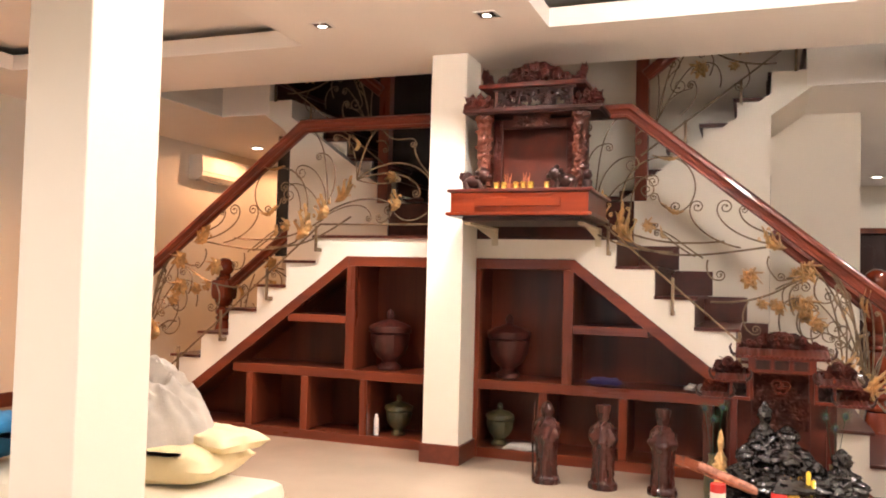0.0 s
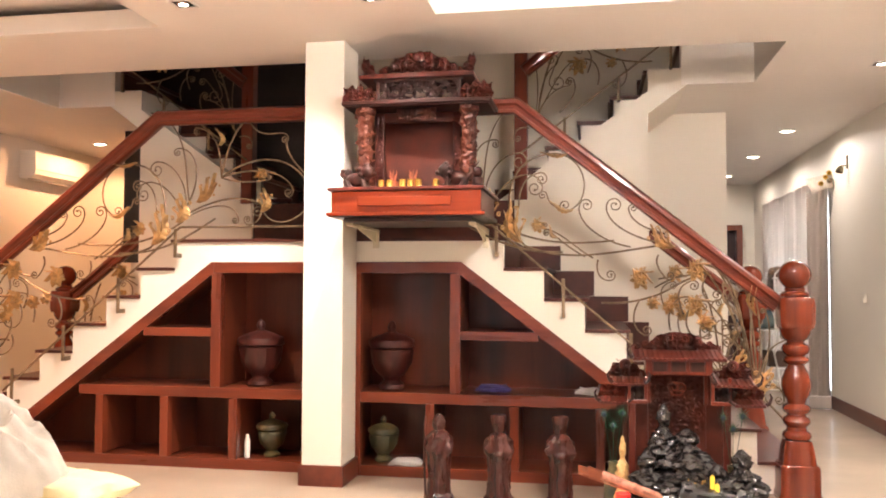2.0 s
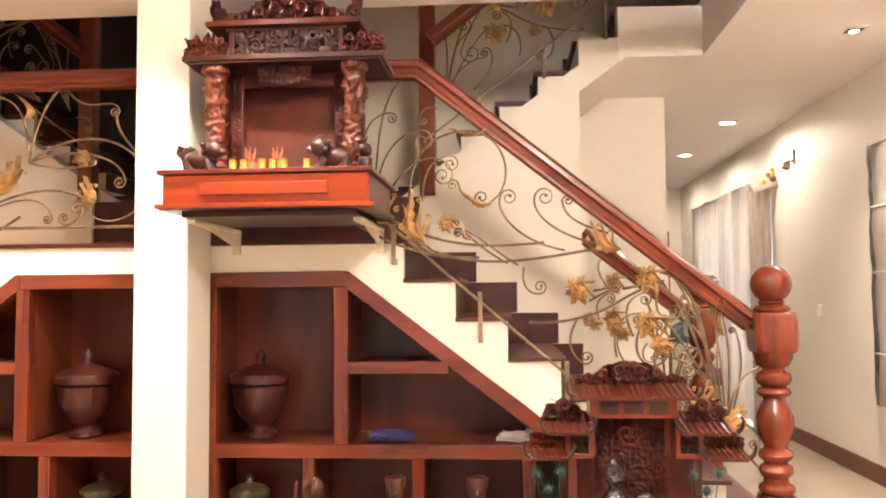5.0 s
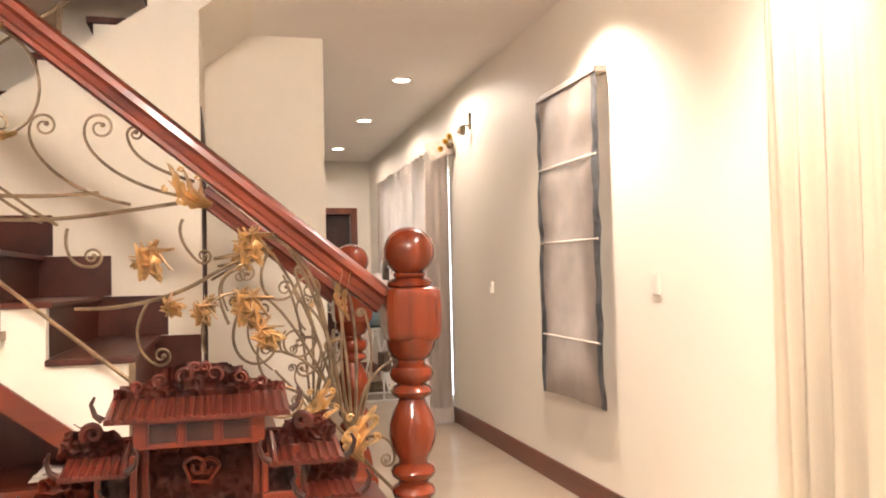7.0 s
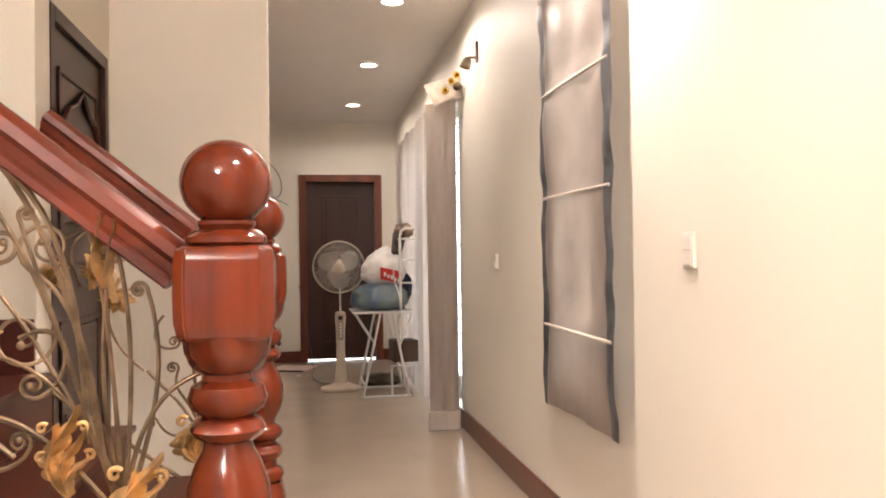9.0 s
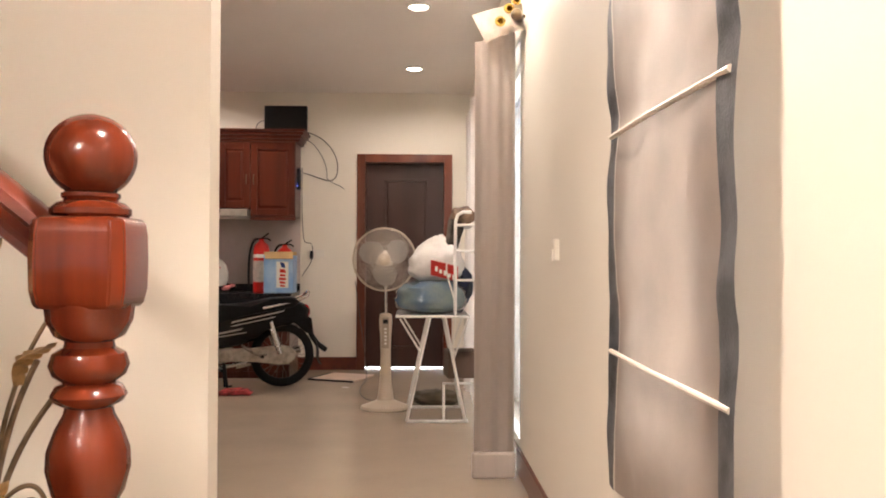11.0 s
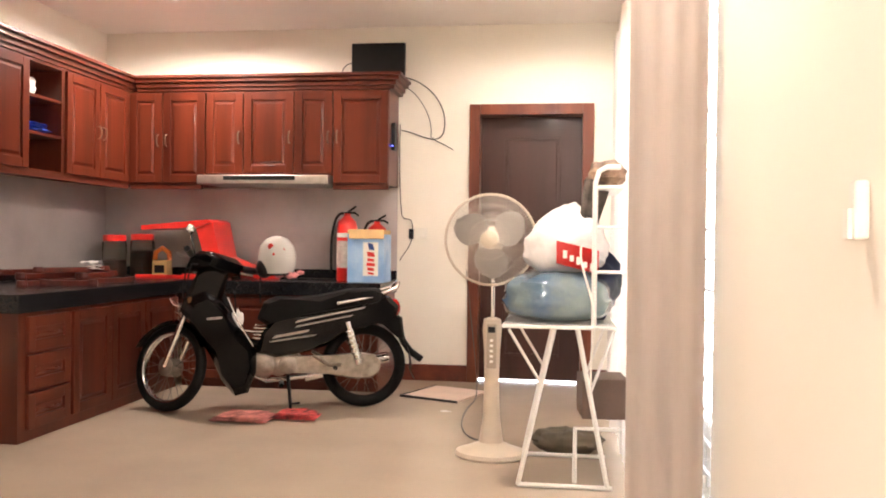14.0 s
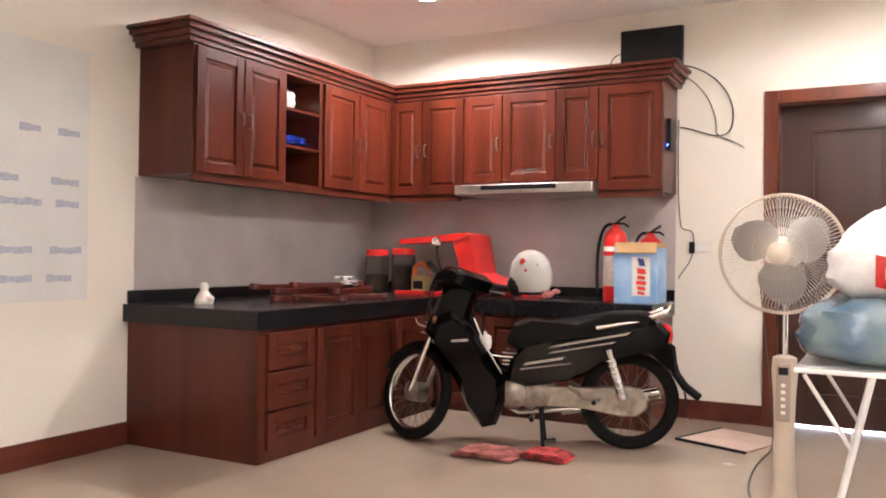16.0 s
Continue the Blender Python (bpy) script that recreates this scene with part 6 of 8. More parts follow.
def cab_door(parent, u0, u1, z0, z1, d, place, handle, name="door", mat=None):
    g = 0.004
    bm = bmesh.new()
    st = min(0.062, (u1 - u0) * 0.22)
    a, b, c, e = u0 + g, u1 - g, z0 + g, z1 - g
    for q in ((a, a + st, c, e), (b - st, b, c, e), (a + st, b - st, c, c + st), (a + st, b - st, e - st, e)):
        box(bm, q[0], q[1], d - 0.022, d - 0.001, q[2], q[3], 0.003)
    ob = part(name, turned(bm, place), mat or M_CABZ, parent)
    bm = bmesh.new()
    if e - c > 3 * st:
        q = [(a + st - 0.002, b - st + 0.002, c + st - 0.002, e - st + 0.002, d - 0.010), (a + st + 0.012, b - st - 0.012, c + st + 0.012, e - st - 0.012, d - 0.010),
             (a + st + 0.03, b - st - 0.03, c + st + 0.03, e - st - 0.03, d - 0.020)]
        loops = [[bm.verts.new((u, dd, z)) for u, z in ((u0_, z0_), (u1_, z0_), (u1_, z1_), (u0_, z1_))] for u0_, u1_, z0_, z1_, dd in q]
        for lo, hi in zip(loops, loops[1:]):
            for k in range(4):
                bm.faces.new((lo[k], lo[(k + 1) % 4], hi[(k + 1) % 4], hi[k]))
        bm.faces.new(loops[-1])
        back = [bm.verts.new((v.co.x, d - 0.002, v.co.z)) for v in loops[0]]
        for k in range(4):
            bm.faces.new((loops[0][k], loops[0][(k + 1) % 4], back[(k + 1) % 4], back[k]))
        bm.faces.new(back)
    else:
        box(bm, a + st - 0.002, b - st + 0.002, d - 0.014, d - 0.002, c + st - 0.002, e - st + 0.002)
    part("panel", turned(bm, place), mat or M_CABZ, ob)
    if handle is not None:
        hu, hz, hor = handle
        bm = bmesh.new()
        ax = (lambda t: (hu + t, d - 0.022, hz)) if hor else (lambda t: (hu, d - 0.022, hz + t))
        pts = []
        for t, out in ((-0.045, 0.0), (-0.04, 0.022), (-0.015, 0.03), (0.015, 0.03), (0.04, 0.022), (0.045, 0.0)):
            p = ax(t)
            pts.append((p[0], p[1] - out, p[2]))
        tube(bm, pts, 0.006, 6)
        part("handle", turned(bm, place), mat or M_HANDLE, ob, "small curved handle", True)
    return ob


def cab(name, label, u0, u1, d0, d1, z0, z1, place, cat="cabinet", group="", open_front=False, mat=None):
    """A carcass from its front d0 to the wall d1."""
    ob = thing(name, label, cat, (0, 0, 0), group)
    bm = bmesh.new()
    t = 0.018
    if open_front:
        for q in ((u0, u0 + t, z0, z1), (u1 - t, u1, z0, z1), (u0 + t, u1 - t, z0, z0 + t), (u0 + t, u1 - t, z1 - t, z1)):
            box(bm, q[0], q[1], d0, d1, q[2], q[3])
        box(bm, u0 + t, u1 - t, d1 - 0.01, d1, z0 + t, z1 - t)
    else:
        box(bm, u0, u1, d0, d1, z0, z1)
    part("body", turned(bm, place), mat or M_CABD, ob)
    return ob

UF, UT, UB = 13.50, 2.255, 1.545   # upper run: front, door top, door bottom
WALLB, WALLL = YK - 0.002, -(XK + 0.002)
LF = 0.86                         # left run's front, as distance along -x
for u0, u1, zb, hs in ((-0.86, -0.578, UB, "r"), (-0.578, -0.224, UB, "l")):
    c = cab("upper_cabinet", "red-brown wooden wall cabinet with raised panel door", u0, u1 - 0.001, UF, WALLB, zb - 0.01, UT + 0.01, on_back, group="upper cabinets")
    cab_door(c, u0, u1, zb, UT, UF, on_back, ((u1 - 0.035) if hs == "r" else (u0 + 0.035), 1.88, False))
for u0, u1, zb, hs in ((-0.224, 0.086, 1.62, "r"), (0.086, 0.492, 1.62, "r"), (0.492, 0.80, 1.62, "r"), (0.80, 1.235, UB, "l")):
    c = cab("upper_cabinet", "red-brown wooden wall cabinet above the cooker hood" if zb > 1.6 else "red-brown wooden wall cabinet at the run's end", u0, u1 - 0.001, UF, WALLB, zb - 0.01, UT + 0.01, on_back, group="upper cabinets")
    cab_door(c, u0, u1, zb, UT, UF, on_back, ((u1 - 0.035) if hs == "r" else (u0 + 0.035), 1.90, False))
for u0, u1 in ((11.42, 12.21), (12.60, 13.46)):
    c = cab("upper_cabinet", "red-brown wooden wall cabinet with two panelled doors", u0, u1 - 0.001, LF, WALLL, UB - 0.01, UT + 0.01, on_left, group="upper cabinets")
    m = (u0 + u1) / 2
    cab_door(c, u0 + 0.01, m, UB, UT, LF, on_left, (m - 0.035, 1.88, False))
    cab_door(c, m, u1 - 0.01, UB, UT, LF, on_left, (m + 0.035, 1.88, False))
cab("corner_cabinet", "closed corner carcass joining the two runs of wall cabinets", -0.861, XK + 0.002, 13.461, WALLB, UB - 0.01, UT + 0.01, on_back, group="upper cabinets")
c = cab("open_cabinet", "open wall shelf with two boards between cabinets", 12.211, 12.598, LF, WALLL, UB - 0.01, UT + 0.01, on_left, "shelf", open_front=True)
for z in (1.78, 2.02):
    part("shelf_board", turned(B((12.23, 12.58, LF + 0.005, WALLL - 0.012, z, z + 0.018)), on_left), M_CABX, c)
for nm, runs in (("cornice", ((on_back, -0.80, 1.27, UF, WALLB), (on_left, 11.38, 13.87, LF, WALLL))),):
    ob = thing("cornice", "stepped red-brown wooden cornice along the wall cabinets", "cornice")
    for place, u0, u1, d0, d1 in runs:
        bm = bmesh.new()
        for k, (z0, z1, out) in enumerate(((UT + 0.012, 2.295, 0.012), (2.2955, 2.33, 0.03), (2.3305, 2.36, 0.055), (2.3605, 2.385, 0.075))):
            a = u0 - (out - 0.012 if place is on_left else 0)
            b = u1 + (out - 0.012 if place is on_back else -0.001)
            box(bm, a, b, d0 - out, d1, z0, z1, 0.004)
        part("cornice_run", turned(bm, place), M_CABD, ob)
ob = thing("light_rail", "red-brown trim below the wall cabinets", "trim")
part("rail", turned(B((11.42, 13.46, LF - 0.008, LF + 0.02, UB - 0.045, UB - 0.012)), on_left), M_CABD, ob)
part("rail", turned(B((-0.85, -0.26, UF - 0.008, UF + 0.02, UB - 0.045, UB - 0.012)), on_back), M_CABD, ob)
part("rail", turned(B((0.80, 1.235, UF - 0.008, UF + 0.02, UB - 0.045, UB - 0.012)), on_back), M_CABD, ob)
hood = thing("cooker_hood", "slim steel cooker hood under the cabinets", "cooker hood")
part("body", B((-0.256, 0.787, 13.40, WALLB, 1.535, 1.605), bevel=0.006), M_STEEL, hood)
part("grille", B((-0.04, 0.53, 13.392, 13.399, 1.565, 1.598)), M_BLACK, hood, "black vent strip")

# base units
# base doors and their handles take the shaded wood colour
BF, BL = 13.27, 0.32
c = cab("base_cabinet", "red-brown wooden base cabinet with three drawers", 11.36, 11.84, BL, WALLL, 0.0, 0.70, on_left, group="base cabinets")
for z0, z1 in ((0.06, 0.26), (0.27, 0.47), (0.48, 0.68)):
    cab_door(c, 11.42, 11.82, z0, z1, BL, on_left, (11.62, (z0 + z1) / 2, True), "drawer", M_CABD)
for u0, u1 in ((11.84, 12.27), (12.27, 12.70), (12.70, 13.2)):
    c = cab("base_cabinet", "red-brown wooden base cabinet with panelled door", u0 + 0.001, u1, BL, WALLL, 0.0, 0.70, on_left, group="base cabinets")
    cab_door(c, u0, u1, 0.06, 0.68, BL, on_left, (u1 - 0.04, 0.5, False), mat=M_CABD)
for i in range(4):
    u0, u1 = -0.30 + i * 0.38, -0.30 + (i + 1) * 0.38
    c = cab("base_cabinet", "red-brown wooden base cabinet behind the motorbike", u0 + 0.001, u1, BF, WALLB, 0.0, 0.70, on_back, group="base cabinets")
    cab_door(c, u0, u1, 0.06, 0.68, BF, on_back, (u1 - 0.04, 0.5, False), mat=M_CABD)
M_STONE = shader("black polished granite", (0.012, 0.012, 0.014), 0.22, coat=0.1, var=0.1, scale=60, fine=300, bump=0.0, spec=0.35)
top = thing("worktop", "black polished stone worktop running round the corner", "worktop")
part("slab", B((XK + 0.002, -BL + 0.03, 11.32, YK - 0.002, 0.70, 0.80), (-BL + 0.0305, 1.235, BF - 0.03, YK - 0.002, 0.70, 0.80), bevel=0.004), M_STONE, top)
part("upstand", B((XK + 0.002, XK + 0.02, 11.35, YK - 0.002, 0.801, 0.875), (XK + 0.0205, 1.235, YK - 0.02, YK - 0.002, 0.801, 0.875), bevel=0.002), M_STONE, top)
# one grey for the tile and the shadow under the wall cabinets
M_SPLASH = shader("grey-mauve glazed tile with cabinet shade", (0.46, 0.415, 0.40), 0.45, coat=0.0, var=0.05, scale=3, fine=60, bump=0.03)
tagged(new("splashback", mesh_of(B((XK + 0.0005, XK + 0.006, 11.40, YK - 0.0005, 0.876, 1.53), (XK + 0.0065, 1.235, YK - 0.006, YK - 0.0005, 0.876, 1.53)), "splashback", M_SPLASH)), "grey glazed splashback, its colour both tile and shadow below the cabinets", "splashback", kind="structure")

# things on and above the worktop
M_RED = shader("red plastic", (0.62, 0.02, 0.015), 0.3, coat=0.2, var=0.05)
bm = bmesh.new()
prism(bm, [(-0.34, 0.375), (0.12, 0.40), (0.24, 0.44), (0.2, 0.46), (-0.34, 0.41)], -0.18, 0.18)
prism(bm, [(0.10, 0.40), (0.24, 0.44), (0.30, 0.17), (0.19, 0.12)], -0.17, 0.17)
prism(bm, [(0.19, 0.12), (0.30, 0.17), (0.5, 0.09), (0.5, 0.06), (0.3, 0.06)], -0.17, 0.17)
for lx, ly in ((0.05, -0.15), (0.05, 0.13), (-0.2, -0.15), (0.55, 0.12)):
    box(bm, lx - 0.2, lx + 0.12, ly, ly + 0.03, 0.0, 0.03, 0.006)
box(bm, 0.2, 0.26, -0.16, 0.16, 0.0, 0.14, 0.01)
solid("plastic_chair", bm, M_RED, "red plastic chair lying upturned on the worktop", "chair", (-0.34, 13.52, 0.80))
def jar(x, y, h, fill):
    ob = thing("glass_jar", "glass jar with red lid and dark contents", "jar", (x, y, 0.80), "glass jars")
    bm = bmesh.new()
    lathe(bm, [(0.085, 0), (0.095, 0.01), (0.095, h - 0.06), (0.075, h - 0.03), (0.075, h - 0.02)], seg=22)
    part("glass", bm, glass("jar glass", (0.9, 0.95, 0.93)), ob, "", True)
    bm = bmesh.new()
    lathe(bm, [(0.088, 0.012), (0.088, h * fill), (0.0, h * fill + 0.005)], seg=22)
    part("contents", bm, shader("dark pickle", (0.06, 0.025, 0.015), 0.4, var=0.3, scale=40), ob, "", True)
    bm = bmesh.new()
    lathe(bm, [(0.09, h - 0.045), (0.09, h), (0.08, h + 0.006), (0.0, h + 0.008)], seg=22)
    part("lid", bm, M_RED, ob, "red lid", True)
jar(-1.03, 13.58, 0.33, 0.4)
jar(-0.80, 13.60, 0.34, 0.6)
tin = thing("biscuit_tin", "small pale boxed tin with orange handle", "tin", (-0.58, 13.50, 0.80))
part("box", B((-0.06, 0.06, -0.05, 0.05, 0, 0.14), bevel=0.006), shader("cream printed card", (0.6, 0.45, 0.2), 0.5, var=0.1), tin)
part("print", B((-0.04, 0.04, -0.0535, -0.0505, 0.04, 0.10)), M_BLACK, tin)
bm = bmesh.new()
tube(bm, [(-0.06, 0, 0.14), (-0.055, 0, 0.2), (0.0, 0, 0.235), (0.055, 0, 0.2), (0.06, 0, 0.14)], 0.02, 8)
part("handle", bm, shader("orange plastic", (0.7, 0.18, 0.03), 0.35), tin, "orange handle", True)
rnd = random.Random(4)
for i, (x, y, z, a, ln) in enumerate(((-0.86, 12.4, 0.865, 70, 0.72), (-0.72, 12.3, 0.80, 84, 0.62), (-0.62, 12.5, 0.80, 58, 0.66), (-0.9, 12.75, 0.80, 25, 0.45), (-0.68, 12.7, 0.835, 102, 0.58), (-0.56, 12.2, 0.80, 20, 0.3), (-0.8, 12.42, 0.838, 80, 0.6), (-0.72, 12.5, 0.874, 62, 0.5), (-0.6, 12.62, 0.836, 95, 0.45))):
    bm = bmesh.new()
    box(bm, -ln / 2, ln / 2, -0.028, 0.028, 0.0, 0.035, 0.006)
    for e in (-1, 1):
        lathe(bm, [(0.03, 0), (0.036, 0.012), (0.03, 0.04), (0.0, 0.042)], e * ln * 0.47, 0, 0, 12)
    solid("wooden_leg", bm, M_CARVE, "loose dark red wooden furniture leg on the worktop", "wood", (x, y, z), "loose wooden pieces", turn=a)
sheets("white_rag", -0.66, 12.62, 0.872, 0.14, 0.12, 0.06, M_PAPER, "crumpled white rag on the loose wooden pieces", 31, "cloth")
ob = thing("figurine", "small white china figurine on the worktop", "figurine", (-0.95, 11.62, 0.80))
bm = bmesh.new()
lathe(bm, [(0.05, 0), (0.055, 0.015), (0.04, 0.05), (0.022, 0.075), (0.027, 0.095), (0.022, 0.115), (0.0, 0.125)], seg=16)
blob(bm, (0.03, 0, 0.03), 0.03, (1.4, 0.8, 0.8))
part("body", bm, M_WHITEP, ob, "", True)
helm = thing("helmet", "white open-face helmet with red star stickers hung on the motorbike's grip", "helmet", (0.632, 12.72, 0.885), turn=14)
bm = bmesh.new()
lathe(bm, [(0.115, 0.0), (0.135, 0.05), (0.138, 0.11), (0.12, 0.18), (0.08, 0.23), (0.03, 0.25), (0.0, 0.252)], seg=26, sx=0.95, sy=1.05)
bmesh.ops.solidify(bm, geom=bm.faces[:], thickness=0.012)
part("shell", bm, shader("white helmet paint", (0.78, 0.76, 0.72), 0.2, coat=0.5, var=0.02), helm, "", True)
bm = bmesh.new()
lathe(bm, [(0.11, -0.015), (0.118, 0.0), (0.112, 0.012), (0.1, 0.0)], seg=26)
blob(bm, (-0.075, -0.055, 0.035), 0.07, (0.85, 0.95, 1.0))
part("trim", bm, M_BLACK, helm, "black edge and lining", True)
for x, z, r in ((-0.03, 0.18, 0.02), (0.05, 0.16, 0.009), (-0.01, 0.13, 0.009)):
    bm = bmesh.new()
    n = Vector((x, -math.sqrt(max(0.002, 0.128 ** 2 - x * x)), 0)).normalized()
    blob(bm, (n.x * 0.134, n.y * 0.142 * (1 if z < 0.14 else 0.88), z), r, (1, 0.25, 1), 0.4, 7)
    part("sticker", bm, M_RED, helm, "red star sticker", True)
bm = bmesh.new()
for k in range(5):
    blob(bm, (0.02 + 0.035 * k, -0.06 - 0.01 * (k % 2), -0.006 + 0.012 * math.sin(k * 1.9)), 0.034 - 0.003 * k, (1.1, 0.8, 0.75), 0.5, 10, k)
part("glove", bm, shader("pink cloth", (0.66, 0.24, 0.25), 0.8, var=0.2, scale=20, bump=0.5), helm, "crumpled pink glove tucked into the helmet", True)
bm = bmesh.new()
tube(bm, [(-0.1, -0.05, 0.0), (-0.105, -0.06, -0.1), (-0.1, -0.06, -0.2)], 0.006, 6)
part("chin_strap", bm, M_BLACK, helm, "dangling black strap", True)


def extinguisher(x, y, h):
    ob = thing("fire_extinguisher", "red fire extinguisher with black hose and white label", "fire extinguisher", (x, y, 0.80), "fire extinguishers")
    bm = bmesh.new()
    lathe(bm, [(0.075, 0), (0.08, 0.01), (0.08, h * 0.74), (0.07, h * 0.82), (0.035, h * 0.88), (0.025, h * 0.9), (0.025, h * 0.93)], seg=24)
    part("cylinder", bm, M_RED, ob, "", True)
    bm = bmesh.new()
    lathe(bm, [(0.0812, h * 0.18), (0.0812, h * 0.55)], seg=24)
    part("label_band", bm, shader("pale label", (0.55, 0.48, 0.42), 0.4, var=0.1, scale=20), ob, "pale printed label", True)
    bm = bmesh.new()
    lathe(bm, [(0.0812, h * 0.6), (0.0812, h * 0.66)], seg=24)
    part("white_band", bm, M_WHITEP, ob, "", True)
    bm = bmesh.new()
    tube(bm, [(0.0, 0, h * 0.93), (0.02, 0, h * 0.97), (0.07, 0, h * 1.03)], 0.009, 6)
    tube(bm, [(-0.02, 0, h * 0.94), (0.06, 0, h * 0.94), (0.09, 0, h * 0.9)], 0.008, 6)
    tube(bm, bez((-0.02, -0.02, h * 0.93), (-0.09, -0.03, h * 0.96), (-0.13, -0.03, h * 0.7), (-0.115, -0.03, h * 0.1)), 0.011, 8)
    part("valve_and_hose", bm, M_BLACK, ob, "black handle and hose", True)
extinguisher(0.89, 13.6, 0.56)
extinguisher(1.10, 13.72, 0.50)
bb = thing("carton", "pale blue drinks carton with open brown flap", "box", (1.09, 13.47, 0.80))
M_BLUEBOX = shader("pale blue printed card", (0.20, 0.36, 0.62), 0.5, var=0.12, scale=6, second=(0.42, 0.58, 0.75))
part("body", B((-0.13, 0.15, -0.13, 0.13, 0.0, 0.36), bevel=0.004), M_BLUEBOX, bb)
bm = bmesh.new()
prism(bm, [(-0.135, 0.395), (-0.148, 0.33), (-0.144, 0.325), (-0.128, 0.392)], -0.115, 0.15, "x")
box(bm, -0.13, 0.15, -0.13, 0.1, 0.361, 0.392, 0.003)
part("flap", bm, shader("brown card", (0.55, 0.36, 0.16), 0.7, var=0.08), bb, "brown card flap")
M_PRINT = shader("deep blue print", (0.02, 0.06, 0.25), 0.5)
part("print_panel", B((-0.01, 0.105, -0.1315, -0.1302, 0.05, 0.30)), M_WHITEP, bb, "white print ground")
for z, h, w, lean, mat in ((0.245, 0.05, 0.05, 0.012, M_PRINT), (0.195, 0.035, 0.06, 0.006, M_RED), (0.16, 0.022, 0.05, 0.0, M_RED), (0.125, 0.024, 0.06, -0.004, M_RED), (0.09, 0.024, 0.055, 0.004, M_RED), (0.062, 0.018, 0.045, 0.0, M_RED)):
    bm = bmesh.new()
    prism(bm, [(0.05 - w / 2 + lean, z), (0.05 + w / 2 + lean * 0.3, z - 0.004), (0.05 + w / 2 - lean, z + h - 0.006), (0.05 - w / 2, z + h)], -0.1335, -0.1318)
    part("print_mark", bm, mat, bb, "unreadable printed mark")

mon = thing("flat_screen", "black flat box leaning on top of the wall cabinets", "screen", (1.12, 13.62, 2.386))
part("panel", B((-0.21, 0.21, -0.02, 0.02, 0, 0.255), bevel=0.006), M_BLACK, mon)
part("stand", B((-0.1, 0.1, -0.05, 0.05, 0.0, 0.012)), M_BLACK, mon)
M_CABLE = shader("dark cable", (0.06, 0.055, 0.05), 0.5, var=0.1)
def cable(label, pts, r=0.005, mat=None):
    bm = bmesh.new()
    out = []
    for i in range(0, len(pts) - 3, 3):
        out += bez(*pts[i:i + 4], 16)[(1 if i else 0):]
    tube(bm, out, r, 5)
    return solid("cable", bm, mat or M_CABLE, label, "cable", group="wall cables", smooth=True)
yw = YK - 0.012
cable("dark cable looping from the cabinet top down the wall", [(1.25, 13.7, 2.40), (1.45, yw, 2.42), (1.66, yw, 2.2), (1.60, yw, 1.98), (1.55, yw, 1.86), (1.40, yw, 1.98), (1.26, yw, 2.0)])
cable("thin dark cable with a loose end", [(1.28, yw, 2.35), (1.4, yw, 2.3), (1.52, yw, 2.1), (1.50, yw, 1.95), (1.54, yw, 1.9), (1.6, yw, 1.9), (1.68, yw, 1.84)], 0.0035)
cable("cable hanging from the cabinet to the socket", [(1.25, yw, 2.05), (1.245, yw, 1.7), (1.25, yw, 1.5), (1.27, yw, 1.33), (1.28, yw, 1.25), (1.36, yw, 1.34), (1.36, yw, 1.22), (1.37, yw, 1.05), (1.26, yw, 1.0), (1.26, yw, 0.95)], 0.004)
cable("short cable behind the black screen", [(0.90, 13.66, 2.50), (0.82, 13.68, 2.5), (0.8, 13.68, 2.42), (0.82, 13.68, 2.39)], 0.004)
sk = thing("socket", "white wall socket with a black plug", "socket", (1.42, YK - 0.0005, 1.18))
part("plate", B((-0.06, 0.06, -0.012, 0.0, -0.04, 0.04), bevel=0.003), M_WHITEP, sk)
part("plug", B((-0.085, -0.05, -0.045, -0.013, -0.05, 0.03), bevel=0.006), M_BLACK, sk)
rt = thing("router", "small dark box with a blue light on the cabinet side", "router", (1.236, 13.62, 1.9))
part("body", B((0.0, 0.03, -0.05, 0.05, -0.09, 0.12), bevel=0.005), M_BLACK, rt)
part("status_light", B((0.005, 0.012, -0.0535, -0.0505, -0.06, -0.05)), glow("blue diode", (0.05, 0.1, 1.0), 8.0), rt)
bm = bmesh.new()
blob(bm, (0, 0, 0.075), 0.075, (1, 1, 1), 0.3, 14, 3)
solid("white_bundle", bm, M_PAPER, "white wrapped bundle on the open shelf", "bundle", (-1.02, 12.4, 2.038), smooth=True)
sheets("blue_cloth", -1.0, 12.4, 1.798, 0.2, 0.26, 0.06, shader("blue cloth", (0.02, 0.07, 0.45), 0.6, var=0.2, scale=14), "folded blue cloth on the open shelf", 15, "cloth")
pw = thing("paper_notice", "large pale sheet with lines of unreadable writing", "poster", (XK + 0.001, 10.55, 0))
part("sheet", B((0.0, 0.004, -0.52, 0.53, 0.835, 2.17)), shader("pale laminated paper", (0.72, 0.72, 0.70), 0.35, var=0.03, scale=2), pw)
M_INK = shader("faded blue ink", (0.46, 0.49, 0.58), 0.7, var=0.05, scale=50)
